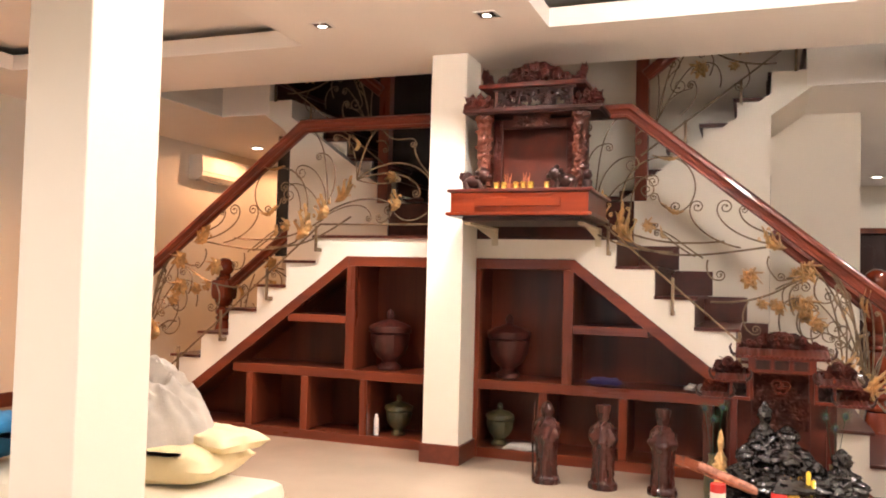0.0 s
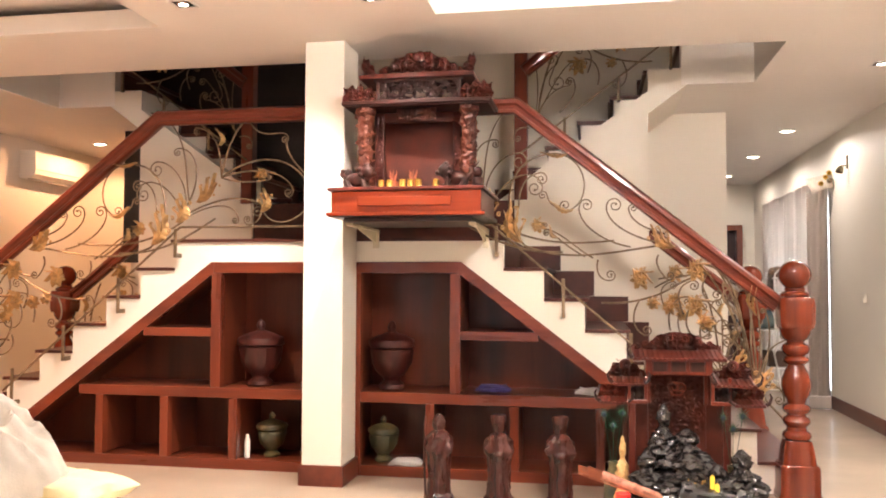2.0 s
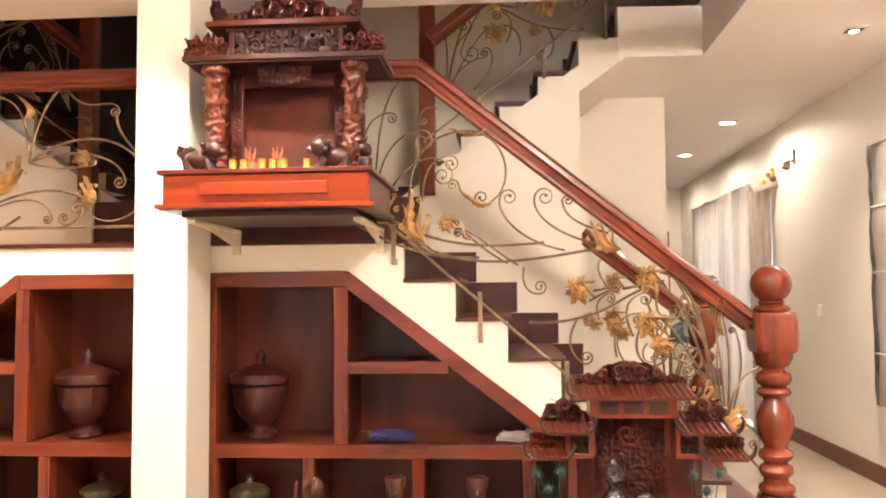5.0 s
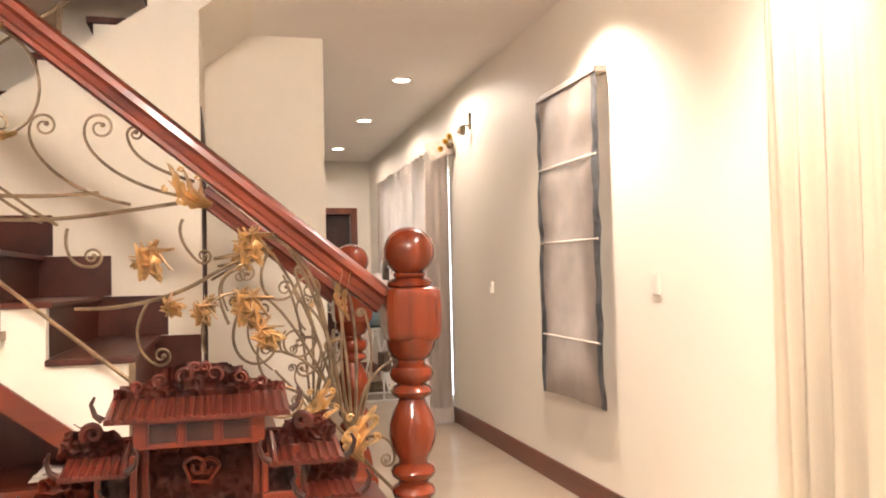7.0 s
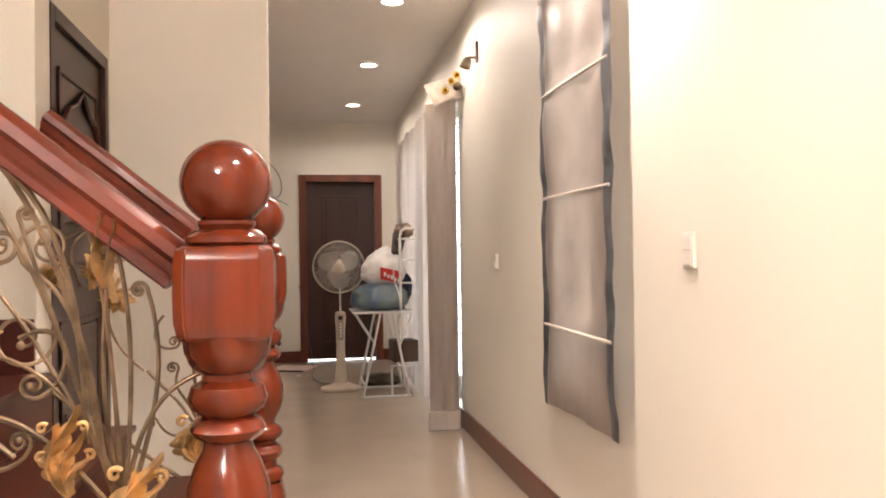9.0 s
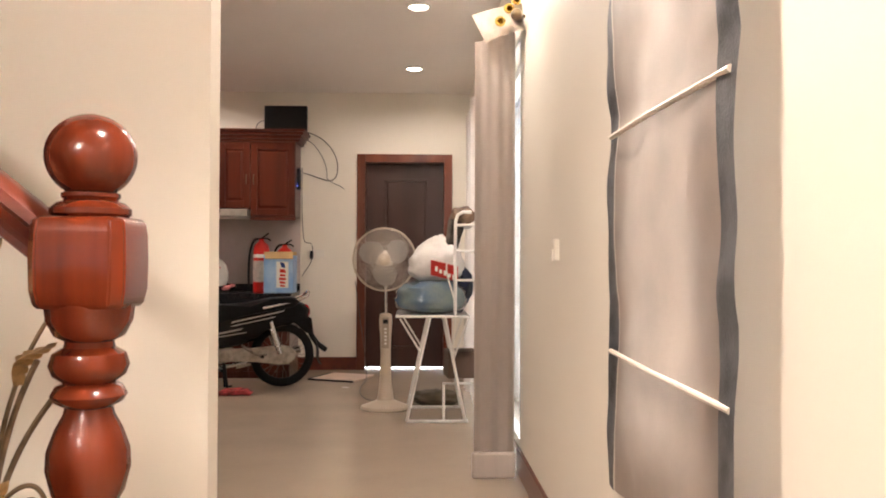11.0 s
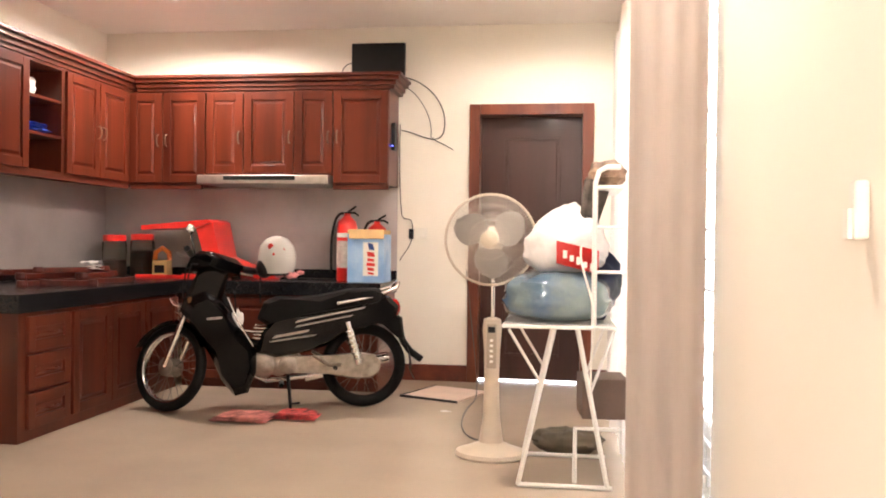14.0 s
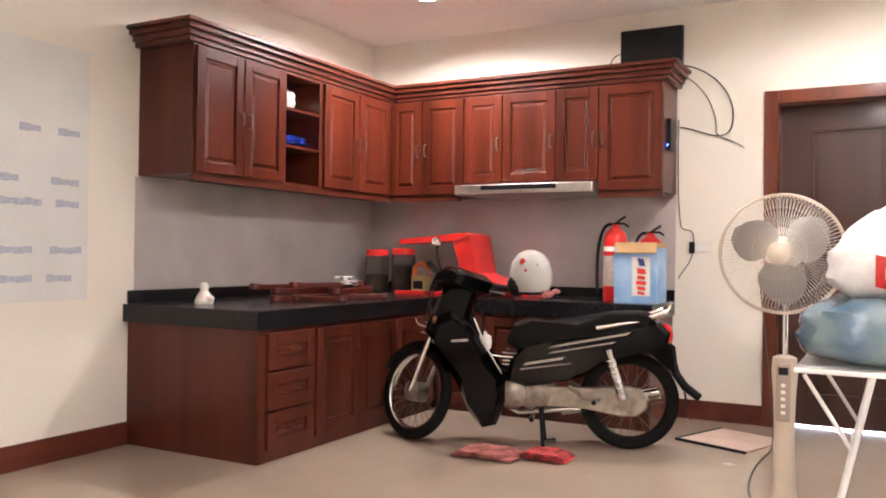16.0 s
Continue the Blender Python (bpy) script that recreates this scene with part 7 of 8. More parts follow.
for z, spans in ((1.70, ((-0.4, -0.2), (0.12, 0.24), (0.34, 0.47))), (1.44, ((-0.38, -0.16), (0.02, 0.12), (0.30, 0.47))), (1.325, ((-0.42, -0.2), (0.0, 0.25), (0.33, 0.47))), (1.08, ((-0.4, -0.12), (0.0, 0.2), (0.30, 0.49))), (0.935, ((-0.36, -0.14), (0.02, 0.2), (0.28, 0.43)))):
    for a, b in spans:
        n = max(2, int((b - a) / 0.045))
        bm = bmesh.new()
        for k in range(n):
            u = a + (b - a) * k / n
            box(bm, 0.0045, 0.0055, u, u + (b - a) / n * 0.985, z + 0.004 * (k % 2), z + 0.034 + 0.006 * ((k * 7) % 3 == 0))
        part("text_line", bm, M_INK, pw)

# ---- motorbike ----
bike = thing("motorbike", "black step-through motorbike parked on its stand", "motorbike", (0.06, 12.35, 0), turn=18.5)
M_BPAINT = shader("black gloss paint", (0.003, 0.003, 0.0033), 0.13, coat=0.06, var=0.1, scale=8, bump=0.0, spec=0.18)
M_TYRE = shader("tyre rubber", (0.007, 0.0068, 0.0065), 0.75, var=0.15, scale=30, bump=0.5, spec=0.2)
M_ALU = shader("dull cast aluminium", (0.34, 0.30, 0.25), 0.42, 0.7, var=0.12, scale=18, bump=0.2)
M_SPOKE = shader("dull spoke steel", (0.22, 0.2, 0.18), 0.45, 0.8, var=0.1)
M_SEAT = shader("black vinyl", (0.004, 0.004, 0.004), 0.5, var=0.1, scale=40, fine=300, bump=0.2, spec=0.13)
def ring(bm, cx, cz, R, r, sx=1.0, seg=40, sides=10):
    rs = []
    for i in range(seg):
        a = 2 * math.pi * i / seg
        rs.append([bm.verts.new((cx + (R + r * math.cos(b)) * math.cos(a), r * sx * math.sin(b), cz + (R + r * math.cos(b)) * math.sin(a))) for b in (2 * math.pi * j / sides for j in range(sides))])
    for i in range(seg):
        a, b = rs[i], rs[(i + 1) % seg]
        for j in range(sides):
            k = (j + 1) % sides
            bm.faces.new((a[j], b[j], b[k], a[k]))
for wx, wide in ((0.0, 0.034), (1.24, 0.038)):
    bm = bmesh.new()
    ring(bm, wx, 0.28, 0.28 - wide, wide)
    wheel = part("wheel", bm, M_TYRE, bike, "spoked wheel with black tyre", True)
    if wx == 0.0:
        front_wheel = wheel
    bm = bmesh.new()
    ring(bm, wx, 0.28, 0.222, 0.014, 1.8)
    part("rim", bm, M_CHROME, wheel, "chrome rim", True)
    bm = bmesh.new()
    for i in range(28):
        a = 2 * math.pi * i / 28
        b = a + (0.5 if i % 2 else -0.5)
        y = 0.025 if i % 4 < 2 else -0.025
        tube(bm, [(wx + 0.05 * math.cos(b), y, 0.28 + 0.05 * math.sin(b)), (wx + 0.216 * math.cos(a), 0, 0.28 + 0.216 * math.sin(a))], 0.0022, 4)
    part("spoke_set", bm, M_SPOKE, wheel)
    bm = bmesh.new()
    lathe(bm, [(0.03, -0.06), (0.06, -0.05), (0.06, 0.05), (0.03, 0.06)], seg=20)
    for v in bm.verts:
        v.co = Vector((wx + v.co.x, v.co.z, 0.28 + v.co.y))
    bmesh.ops.recalc_face_normals(bm, faces=bm.faces)
    part("hub", bm, M_ALU, wheel, "", True)


def shell(bm, outline, y0, y1, inset=0.02):
    """A rounded body panel: an (x, z) outline with a thinner rim on both sides."""
    cx, cz = sum(p[0] for p in outline) / len(outline), sum(p[1] for p in outline) / len(outline)
    small = [(cx + (x - cx) * (1 - inset / max(0.05, math.hypot(x - cx, z - cz))), cz + (z - cz) * (1 - inset / max(0.05, math.hypot(x - cx, z - cz)))) for x, z in outline]
    loops = [[bm.verts.new((x, y, z)) for x, z in o] for o, y in ((small, y0), (outline, y0 + inset), (outline, y1 - inset), (small, y1))]
    n = len(outline)
    for a, b in zip(loops, loops[1:]):
        for i in range(n):
            bm.faces.new((a[i], a[(i + 1) % n], b[(i + 1) % n], b[i]))
    bm.faces.new(loops[0]), bm.faces.new(loops[-1])
    bmesh.ops.recalc_face_normals(bm, faces=bm.faces)
def bshell(name, outline, w, mat, label="", inset=0.02, y=0.0):
    bm = bmesh.new()
    shell(bm, outline, y - w / 2, y + w / 2, inset)
    bmesh.ops.triangulate(bm, faces=[f for f in bm.faces if len(f.verts) > 4])
    return part(name, bm, mat, bike, label, True)
def btube(name, pts, r, mat, label="", sides=10):
    bm = bmesh.new()
    for p in pts:
        tube(bm, p, r, sides)
    return part(name, bm, mat, bike, label, True)
btube("fork", [[(0.0, s, 0.28), (0.13, s, 0.62)] for s in (-0.06, 0.06)], 0.019, M_CHROME, "chrome front fork")
bm = bmesh.new()
rs = []
for i in range(15):
    a = radians(25 + 130 * i / 14)
    rs.append([bm.verts.new((0.31 * math.cos(a) * (1 - 0.03 * abs(u)), 0.055 * u, 0.28 + (0.31 - 0.03 * u * u) * math.sin(a))) for u in (-1, -0.5, 0, 0.5, 1)])
fs = [bm.faces.new((p[j], p[j + 1], q[j + 1], q[j])) for p, q in zip(rs, rs[1:]) for j in range(4)]
bmesh.ops.solidify(bm, geom=fs, thickness=0.006)
part("front_mudguard", bm, M_BPAINT, bike, "", True)
bshell("leg_shield", [(0.09, 0.64), (0.13, 0.74), (0.22, 0.78), (0.31, 0.72), (0.37, 0.64), (0.45, 0.51), (0.54, 0.38), (0.54, 0.26), (0.49, 0.13), (0.41, 0.11), (0.33, 0.2), (0.26, 0.36), (0.17, 0.5)], 0.36, M_BPAINT, "black leg shield", 0.055)
bshell("front_cowl", [(0.06, 0.66), (0.10, 0.60), (0.2, 0.58), (0.31, 0.70), (0.36, 0.90), (0.25, 0.95), (0.17, 0.90), (0.12, 0.8)], 0.24, M_BPAINT, "", 0.03)
bshell("handlebar_cover", [(0.14, 0.89), (0.17, 0.97), (0.24, 1.01), (0.34, 1.0), (0.41, 0.95), (0.38, 0.89), (0.28, 0.87)], 0.3, M_BPAINT, "", 0.03)
btube("handlebar", [[(0.34, -0.34, 0.965), (0.25, -0.2, 0.965), (0.22, -0.1, 0.96), (0.22, 0.1, 0.96), (0.25, 0.2, 0.965), (0.34, 0.34, 0.965)]], 0.012, M_CHROME)
for s in (-1, 1):
    btube("grip", [[(0.255, s * 0.21, 0.965), (0.35, s * 0.355, 0.965)]], 0.02, M_BLACK)
    btube("brake_lever", [[(0.24, s * 0.2, 0.955), (0.23, s * 0.26, 0.945), (0.29, s * 0.37, 0.94)]], 0.006, M_STEEL, "steel lever")
bm = bmesh.new()
blob(bm, (0.135, 0, 0.94), 0.065, (0.7, 1, 0.9))
part("headlight", bm, glass("lamp glass", (0.9, 0.9, 0.9), 0.1), bike, "round glass headlight", True)
bm = bmesh.new()
tube(bm, [(0.24, -0.15, 0.965), (0.228, -0.175, 1.04), (0.222, -0.195, 1.11)], 0.007, 6)
stalk = part("mirror", bm, M_BLACK, bike, "small mirror on a black stalk", True)
bm = bmesh.new()
blob(bm, (0.22, -0.2, 1.135), 0.034, (0.6, 1, 0.95))
part("mirror_head", bm, M_CHROME, stalk, "bright mirror head", True)
for s in (-1, 1):
    bm = bmesh.new()
    blob(bm, (0.13, s * 0.11, 0.72), 0.035, (0.7, 1, 0.8))
    part("indicator", bm, shader("amber lens", (0.16, 0.08, 0.03), 0.25, coat=0.3), bike, "", True)
bshell("tail_fender", [(1.0, 0.44), (1.1, 0.56), (1.42, 0.64), (1.49, 0.6), (1.51, 0.45), (1.47, 0.46), (1.38, 0.555), (1.22, 0.595), (1.1, 0.57)], 0.13, M_BPAINT, "", 0.02)
btube("front_basket_rail", [[(0.12, -0.09, 0.66), (0.02, -0.09, 0.69), (0.0, -0.06, 0.72), (0.0, 0.06, 0.72), (0.02, 0.09, 0.69), (0.12, 0.09, 0.66)], [(0.12, -0.08, 0.62), (0.03, -0.05, 0.64), (0.03, 0.05, 0.64), (0.12, 0.08, 0.62)]], 0.005, M_CHROME, "bent chrome front carrier")
bshell("seat", [(0.54, 0.60), (0.58, 0.70), (0.66, 0.735), (0.80, 0.73), (0.95, 0.745), (1.15, 0.785), (1.32, 0.79), (1.38, 0.77), (1.36, 0.71), (1.1, 0.66), (0.85, 0.61), (0.6, 0.56)], 0.27, M_SEAT, "black vinyl seat", 0.035)
bshell("side_panel", [(0.54, 0.38), (0.56, 0.5), (0.64, 0.6), (0.9, 0.65), (1.2, 0.70), (1.40, 0.74), (1.46, 0.68), (1.44, 0.6), (1.3, 0.56), (1.1, 0.5), (0.98, 0.42), (0.84, 0.38), (0.66, 0.35)], 0.26, M_BPAINT, "black tail panel", 0.03)
for s in (-1, 1):
    for k, (x0, z0, x1, z1, h) in enumerate(((0.78, 0.575, 1.22, 0.665, 0.016), (0.78, 0.545, 1.14, 0.615, 0.012), (0.64, 0.475, 0.86, 0.515, 0.018), (0.62, 0.45, 0.9, 0.49, 0.01))):
        bm = bmesh.new()
        prism(bm, [(x0, z0), (x1, z1), (x1 + 0.02, z1 + h), (x0 + 0.02, z0 + h)], s * 0.1302, s * 0.1335)
        part("stripe", bm, shader("silver stripe", (0.36, 0.33, 0.30), 0.35, 0.6), bike, "silver and red stripe")
btube("grab_rail", [[(1.05, s * 0.125, 0.70), (1.30, s * 0.12, 0.745), (1.44, s * 0.10, 0.80), (1.46, s * 0.04, 0.83)] for s in (-1, 1)] + [[(1.46, -0.04, 0.83), (1.465, 0, 0.835), (1.46, 0.04, 0.83)]], 0.015, M_CHROME, "chrome grab rail")
bm = bmesh.new()
blob(bm, (1.44, 0, 0.66), 0.055, (0.8, 1.5, 1.2))
part("tail_light", bm, shader("red lens", (0.5, 0.01, 0.01), 0.15, coat=0.6), bike, "red tail light", True)
bm = bmesh.new()
rs = []
for i in range(13):
    a = radians(-18 + 125 * i / 12)
    rs.append([bm.verts.new((1.24 + (0.315 + 0.04 * (i == 0)) * math.cos(a), 0.06 * u, 0.28 + (0.32 - 0.02 * u * u) * math.sin(a))) for u in (-1, 0, 1)])
fs = [bm.faces.new((p[j], p[j + 1], q[j + 1], q[j])) for p, q in zip(rs, rs[1:]) for j in range(2)]
bmesh.ops.solidify(bm, geom=fs, thickness=0.006)
part("rear_mudguard", bm, M_BLACK, bike, "", True)
btube("mud_flap", [[(1.46, 0, 0.58), (1.50, 0, 0.44), (1.55, 0, 0.37), (1.63, 0, 0.31)]], 0.024, M_BLACK)
bm = bmesh.new()
for x, z, rr, w in ((0.58, 0.30, 0.085, 0.11), (0.68, 0.30, 0.075, 0.10), (0.76, 0.31, 0.07, 0.09)):
    lathe(bm, [(rr * 0.6, -w), (rr, -w * 0.85), (rr, w * 0.85), (rr * 0.6, w)], 0, 0, 0, 22)
    for v in [v for v in bm.verts if not v.tag]:
        v.co = Vector((x + v.co.x, v.co.z, z + v.co.y))
        v.tag = True
tube(bm, [(0.52, 0, 0.30), (0.42, 0, 0.32), (0.36, 0, 0.33)], 0.05, 14)
for k in range(5):
    tube(bm, [(0.50 - 0.03 * k, 0, 0.245), (0.50 - 0.03 * k, 0, 0.375)], 0.062, 12)
bmesh.ops.recalc_face_normals(bm, faces=bm.faces)
part("engine", bm, M_ALU, bike, "dull aluminium engine", True)
bshell("chain_case", [(0.70, 0.25), (0.74, 0.355), (1.0, 0.36), (1.22, 0.375), (1.30, 0.36), (1.345, 0.31), (1.34, 0.25), (1.28, 0.205), (1.18, 0.2), (1.0, 0.235)], 0.03, M_ALU, "long dull chain case", 0.012, -0.09)
btube("swing_arm", [[(0.7, s * 0.075, 0.30), (1.24, s * 0.075, 0.28)] for s in (-1, 1)], 0.018, M_ALU)
btube("shock_absorber", [[(1.20, s * 0.10, 0.30), (1.12, s * 0.11, 0.58)] for s in (-1, 1)], 0.026, M_CHROME, "chrome spring shock absorber")
btube("exhaust", [[(0.45, 0.05, 0.26), (0.6, 0.10, 0.17), (0.85, 0.13, 0.19)]], 0.018, M_CHROME)
btube("muffler", [[(0.85, 0.13, 0.19), (1.1, 0.14, 0.24), (1.42, 0.14, 0.31)]], 0.038, M_CHROME, "chrome muffler")
btube("stand", [[(0.74, s * 0.05, 0.22), (0.76, s * 0.12, 0.005), (0.82, s * 0.13, 0.004)] for s in (-1, 1)], 0.011, M_BLACK)
btube("foot_peg", [[(0.70, -0.10, 0.19), (0.70, -0.24, 0.19)]], 0.014, M_BLACK)
btube("foot_peg", [[(1.04, -0.08, 0.28), (1.04, -0.2, 0.29)]], 0.014, M_BLACK)
btube("frame_tube", [[(0.26, 0, 0.86), (0.36, 0, 0.62), (0.48, 0, 0.44), (0.62, 0, 0.40), (1.2, 0, 0.60)]], 0.03, M_BPAINT)
btube("step_rail", [[(0.34, -0.05, 0.66), (0.44, -0.06, 0.52), (0.62, -0.06, 0.50)]], 0.009, M_CHROME)
bm = bmesh.new()
blob(bm, (0.42, -0.1, 0.6), 0.06, (0.6, 0.4, 1.0), 0.5, 10, 4)
part("rag", bm, M_PAPER, bike, "pale rag tucked by the shield", True)
btube("tool_strap", [[(0.40, -0.12, 0.78), (0.41, -0.13, 0.64)]], 0.005, M_BLACK)

# the steering is turned to its right lock
AXLE, STEER = Vector((0.0, 0.0, 0.28)), Vector((0.13, 0.0, 0.34)).normalized()
swing = Matrix.Translation(AXLE) @ Matrix.Rotation(radians(-38), 4, STEER) @ Matrix.Translation(-AXLE)
for ob in bike.children:
    if ob.name.split(".")[0] in ("fork", "front_mudguard", "handlebar_cover", "handlebar", "grip", "brake_lever", "headlight", "mirror") or ob == front_wheel:
        ob.matrix_basis = swing
btube("brake_cable", [[(0.22, -0.05, 0.95), (0.1, -0.12, 0.92), (0.08, -0.1, 0.75), (0.12, -0.07, 0.64)], [(0.24, -0.07, 0.95), (0.14, -0.16, 0.95), (0.1, -0.15, 0.8), (0.16, -0.1, 0.68)]], 0.005, M_BLACK)
btube("shield_trim", [[(0.36, -0.15, 0.74), (0.42, -0.165, 0.6), (0.52, -0.15, 0.43)]], 0.006, M_CHROME, "chrome edge of the leg shield")
for s in (-1, 1):
    bm = bmesh.new()
    prism(bm, [(0.235, 0.6), (0.33, 0.608), (0.33, 0.622), (0.235, 0.614)], s * 0.181, s * 0.184)
    part("badge", bm, M_STEEL, bike, "small plain silver badge")
    btube("tread_strip", [[(0.52, s * 0.1, 0.475 + 0.022 * k), (0.66, s * 0.11, 0.47 + 0.022 * k)] for k in range(4)], 0.005, M_CHROME, "bright strips behind the shield")
    btube("passenger_peg_arm", [[(0.9, s * 0.1, 0.36), (1.0, s * 0.14, 0.3), (1.08, s * 0.2, 0.31)]], 0.011, M_ALU)
for k in range(7):
    btube("shock_coil", [[(1.195 - 0.0105 * k + 0.03 * math.cos(a), -0.105 + 0.03 * math.sin(a), 0.335 + 0.03 * k) for a in (2 * math.pi * q / 12 for q in range(13))]], 0.005, M_CHROME)
bm = bmesh.new()
for cx, rr in ((0.58, 0.075), (0.74, 0.06)):
    lathe(bm, [(rr, -0.012), (rr, 0.0), (rr * 0.85, 0.008), (0.0, 0.01)], 0, 0, 0, 20)
    for v in [v for v in bm.verts if not v.tag]:
        v.co = Vector((cx + v.co.x, -0.105 - v.co.z, 0.3 + v.co.y))
        v.tag = True
bmesh.ops.recalc_face_normals(bm, faces=bm.faces)
part("engine_cover", bm, M_ALU, bike, "round polished engine cover", True)

sheets("floor_rag", 0.62, 12.18, 0.0, 0.36, 0.24, 0.03, shader("faded red cloth", (0.55, 0.20, 0.18), 0.8, var=0.25, scale=16, bump=0.4), "faded red cloth lying on the floor below the bike", 21, "cloth")
sheets("floor_rag", 0.92, 12.28, 0.0, 0.28, 0.18, 0.035, shader("red patterned cloth", (0.50, 0.06, 0.06), 0.8, var=0.4, scale=24, bump=0.4), "crumpled red patterned cloth on the floor", 23, "cloth")
bd = thing("floor_board", "pale pink tile board with dark edge lying on the floor", "board", (1.72, 13.28, 0), turn=-22)
part("board", B((-0.22, 0.22, -0.24, 0.24, 0.0, 0.012), bevel=0.003), shader("pinkish tile", (0.58, 0.44, 0.36), 0.4, var=0.05), bd)
part("edge", B((-0.232, -0.221, -0.24, 0.24, 0.0, 0.016), (-0.232, 0.232, -0.252, -0.241, 0.0, 0.016)), M_BLACK, bd)

# ---- standing fan ----
FX, FY, FZ = 2.185, 11.60, 1.122
fan = thing("standing_fan", "beige pedestal fan with round wire guard", "fan", (FX, FY, 0))
M_BEIGE = shader("beige plastic", (0.52, 0.44, 0.34), 0.35, coat=0.15, var=0.03)
bm = bmesh.new()
lathe(bm, [(0.18, 0), (0.188, 0.012), (0.18, 0.03), (0.12, 0.05), (0.065, 0.075), (0.058, 0.1)], seg=36, sy=0.85)
part("base", bm, M_BEIGE, fan, "round beige base", True)
bm = bmesh.new()
lathe(bm, [(0.06, 0.095), (0.045, 0.2), (0.038, 0.4), (0.042, 0.55), (0.05, 0.66), (0.045, 0.71), (0.02, 0.72)], seg=24, sy=0.8)
body = part("column", bm, M_BEIGE, fan, "flared beige column", True)
part("control_panel", B((-0.026, 0.026, -0.045, -0.036, 0.46, 0.69), bevel=0.006), shader("taupe plastic", (0.33, 0.27, 0.21), 0.35), body)
part("display", B((-0.018, 0.018, -0.048, -0.0455, 0.645, 0.675)), M_BLACK, body)
for k in range(5):
    part("button", B((-0.008, 0.008, -0.05, -0.0455, 0.49 + 0.027 * k, 0.503 + 0.027 * k), bevel=0.002), M_WHITEP, body)
bm = bmesh.new()
tube(bm, [(0, 0, 0.71), (0, 0, 1.0)], 0.011, 10)
part("pole", bm, M_CHROME, fan, "thin steel pole", True)
def facing(bm, dy=0.0):
    for v in bm.verts:
        v.co = Vector((v.co.x - 0.01, -0.06 + v.co.z + dy, FZ + v.co.y))
    bmesh.ops.recalc_face_normals(bm, faces=bm.faces)
    return bm
R = 0.232
bm = bmesh.new()
def wire(pts):
    tube(bm, pts, 0.0011, 4)
for k in range(96):
    a = 2 * math.pi * k / 96
    c, s = math.cos(a), math.sin(a)
    wire([(0.045 * c, 0.045 * s, -0.075), (0.14 * c, 0.14 * s, -0.07), (0.215 * c, 0.215 * s, -0.04), (R * c, R * s, 0.0)])
    wire([(0.06 * c, 0.06 * s, 0.06), (0.15 * c, 0.15 * s, 0.058), (0.215 * c, 0.215 * s, 0.035), (R * c, R * s, 0.0)])
for rr, z in ((0.10, -0.073), (0.18, -0.056)):
    wire([(rr * math.cos(t), rr * math.sin(t), z) for t in (2 * math.pi * i / 40 for i in range(41))])
guard = part("guard", facing(bm), shader("pale wire", (0.62, 0.57, 0.5), 0.35, 0.3), fan, "pale round wire guard", True)
bm = bmesh.new()
tube(bm, [(R * math.cos(t), R * math.sin(t), 0.0) for t in (2 * math.pi * i / 48 for i in range(49))], 0.007, 6)
part("rim", facing(bm), M_BEIGE, guard, "", True)
bm = bmesh.new()
lathe(bm, [(0.0, -0.088), (0.03, -0.086), (0.044, -0.078), (0.046, -0.07)], seg=24)
part("badge", facing(bm), M_BEIGE, guard, "round beige badge", True)
for k in range(3):
    bm = bmesh.new()
    a0 = 2 * math.pi * k / 3 + 0.4
    rows = []
    for i in range(9):
        r = 0.03 + 0.17 * i / 8
        w = 1.7 * math.sin(math.pi * (0.25 + 0.7 * i / 8))
        rows.append([bm.verts.new((r * math.cos(a0 + w * (j / 6 - 0.5) + 0.25 * i / 8), r * math.sin(a0 + w * (j / 6 - 0.5) + 0.25 * i / 8), 0.035 * (j / 6 - 0.5))) for j in range(7)])
    fs = [bm.faces.new((p[j], p[j + 1], q[j + 1], q[j])) for p, q in zip(rows, rows[1:]) for j in range(6)]
    bmesh.ops.solidify(bm, geom=fs, thickness=0.003)
    part("blade", facing(bm), shader("grey blade", (0.36, 0.33, 0.30), 0.3, coat=0.2, var=0.03), fan, "grey blade", True)
bm = bmesh.new()
lathe(bm, [(0.03, -0.03), (0.06, 0.03), (0.07, 0.07), (0.065, 0.16), (0.04, 0.2), (0.0, 0.205)], seg=24)
part("motor", facing(bm), M_BEIGE, fan, "", True)
cable("fan cable trailing over the floor", [(2.14, 11.75, 0.04), (1.95, 11.9, 0.005), (1.9, 12.6, 0.005), (1.95, 13.0, 0.005), (1.98, 13.3, 0.005), (1.9, 13.6, 0.2), (1.80, 13.82, 0.9)], 0.004)

# ---- white metal rack with bags ----
rack = thing("metal_rack", "white metal folding table with an arched shelf frame", "rack", (2.35, 11.05, 0))
M_WMET = shader("white enamelled steel", (0.74, 0.72, 0.68), 0.3, coat=0.2, var=0.03)
def rtube(name, lines, r=0.011, label=""):
    bm = bmesh.new()
    for p in lines:
        tube(bm, p, r, 8)
    return part(name, bm, M_WMET, rack, label, True)
part("top", B((-0.08, 0.43, 0.0, 0.62, 0.722, 0.738), bevel=0.004), M_WMET, rack, "thin white table top")
for y in (0.03, 0.59):
    rtube("leg", [[(0.0, y, 0.01), (0.155, y, 0.72)]])
    rtube("leg", [[(0.40, y, 0.01), (0.26, y, 0.72)]])
    rtube("foot_rail", [[(0.0, y, 0.011), (0.42, y, 0.011)]])
    rtube("brace", [[(-0.05, y, 0.715), (0.10, y, 0.47)]], 0.007)
    rtube("brace", [[(0.42, y, 0.715), (0.32, y, 0.44)]], 0.007)
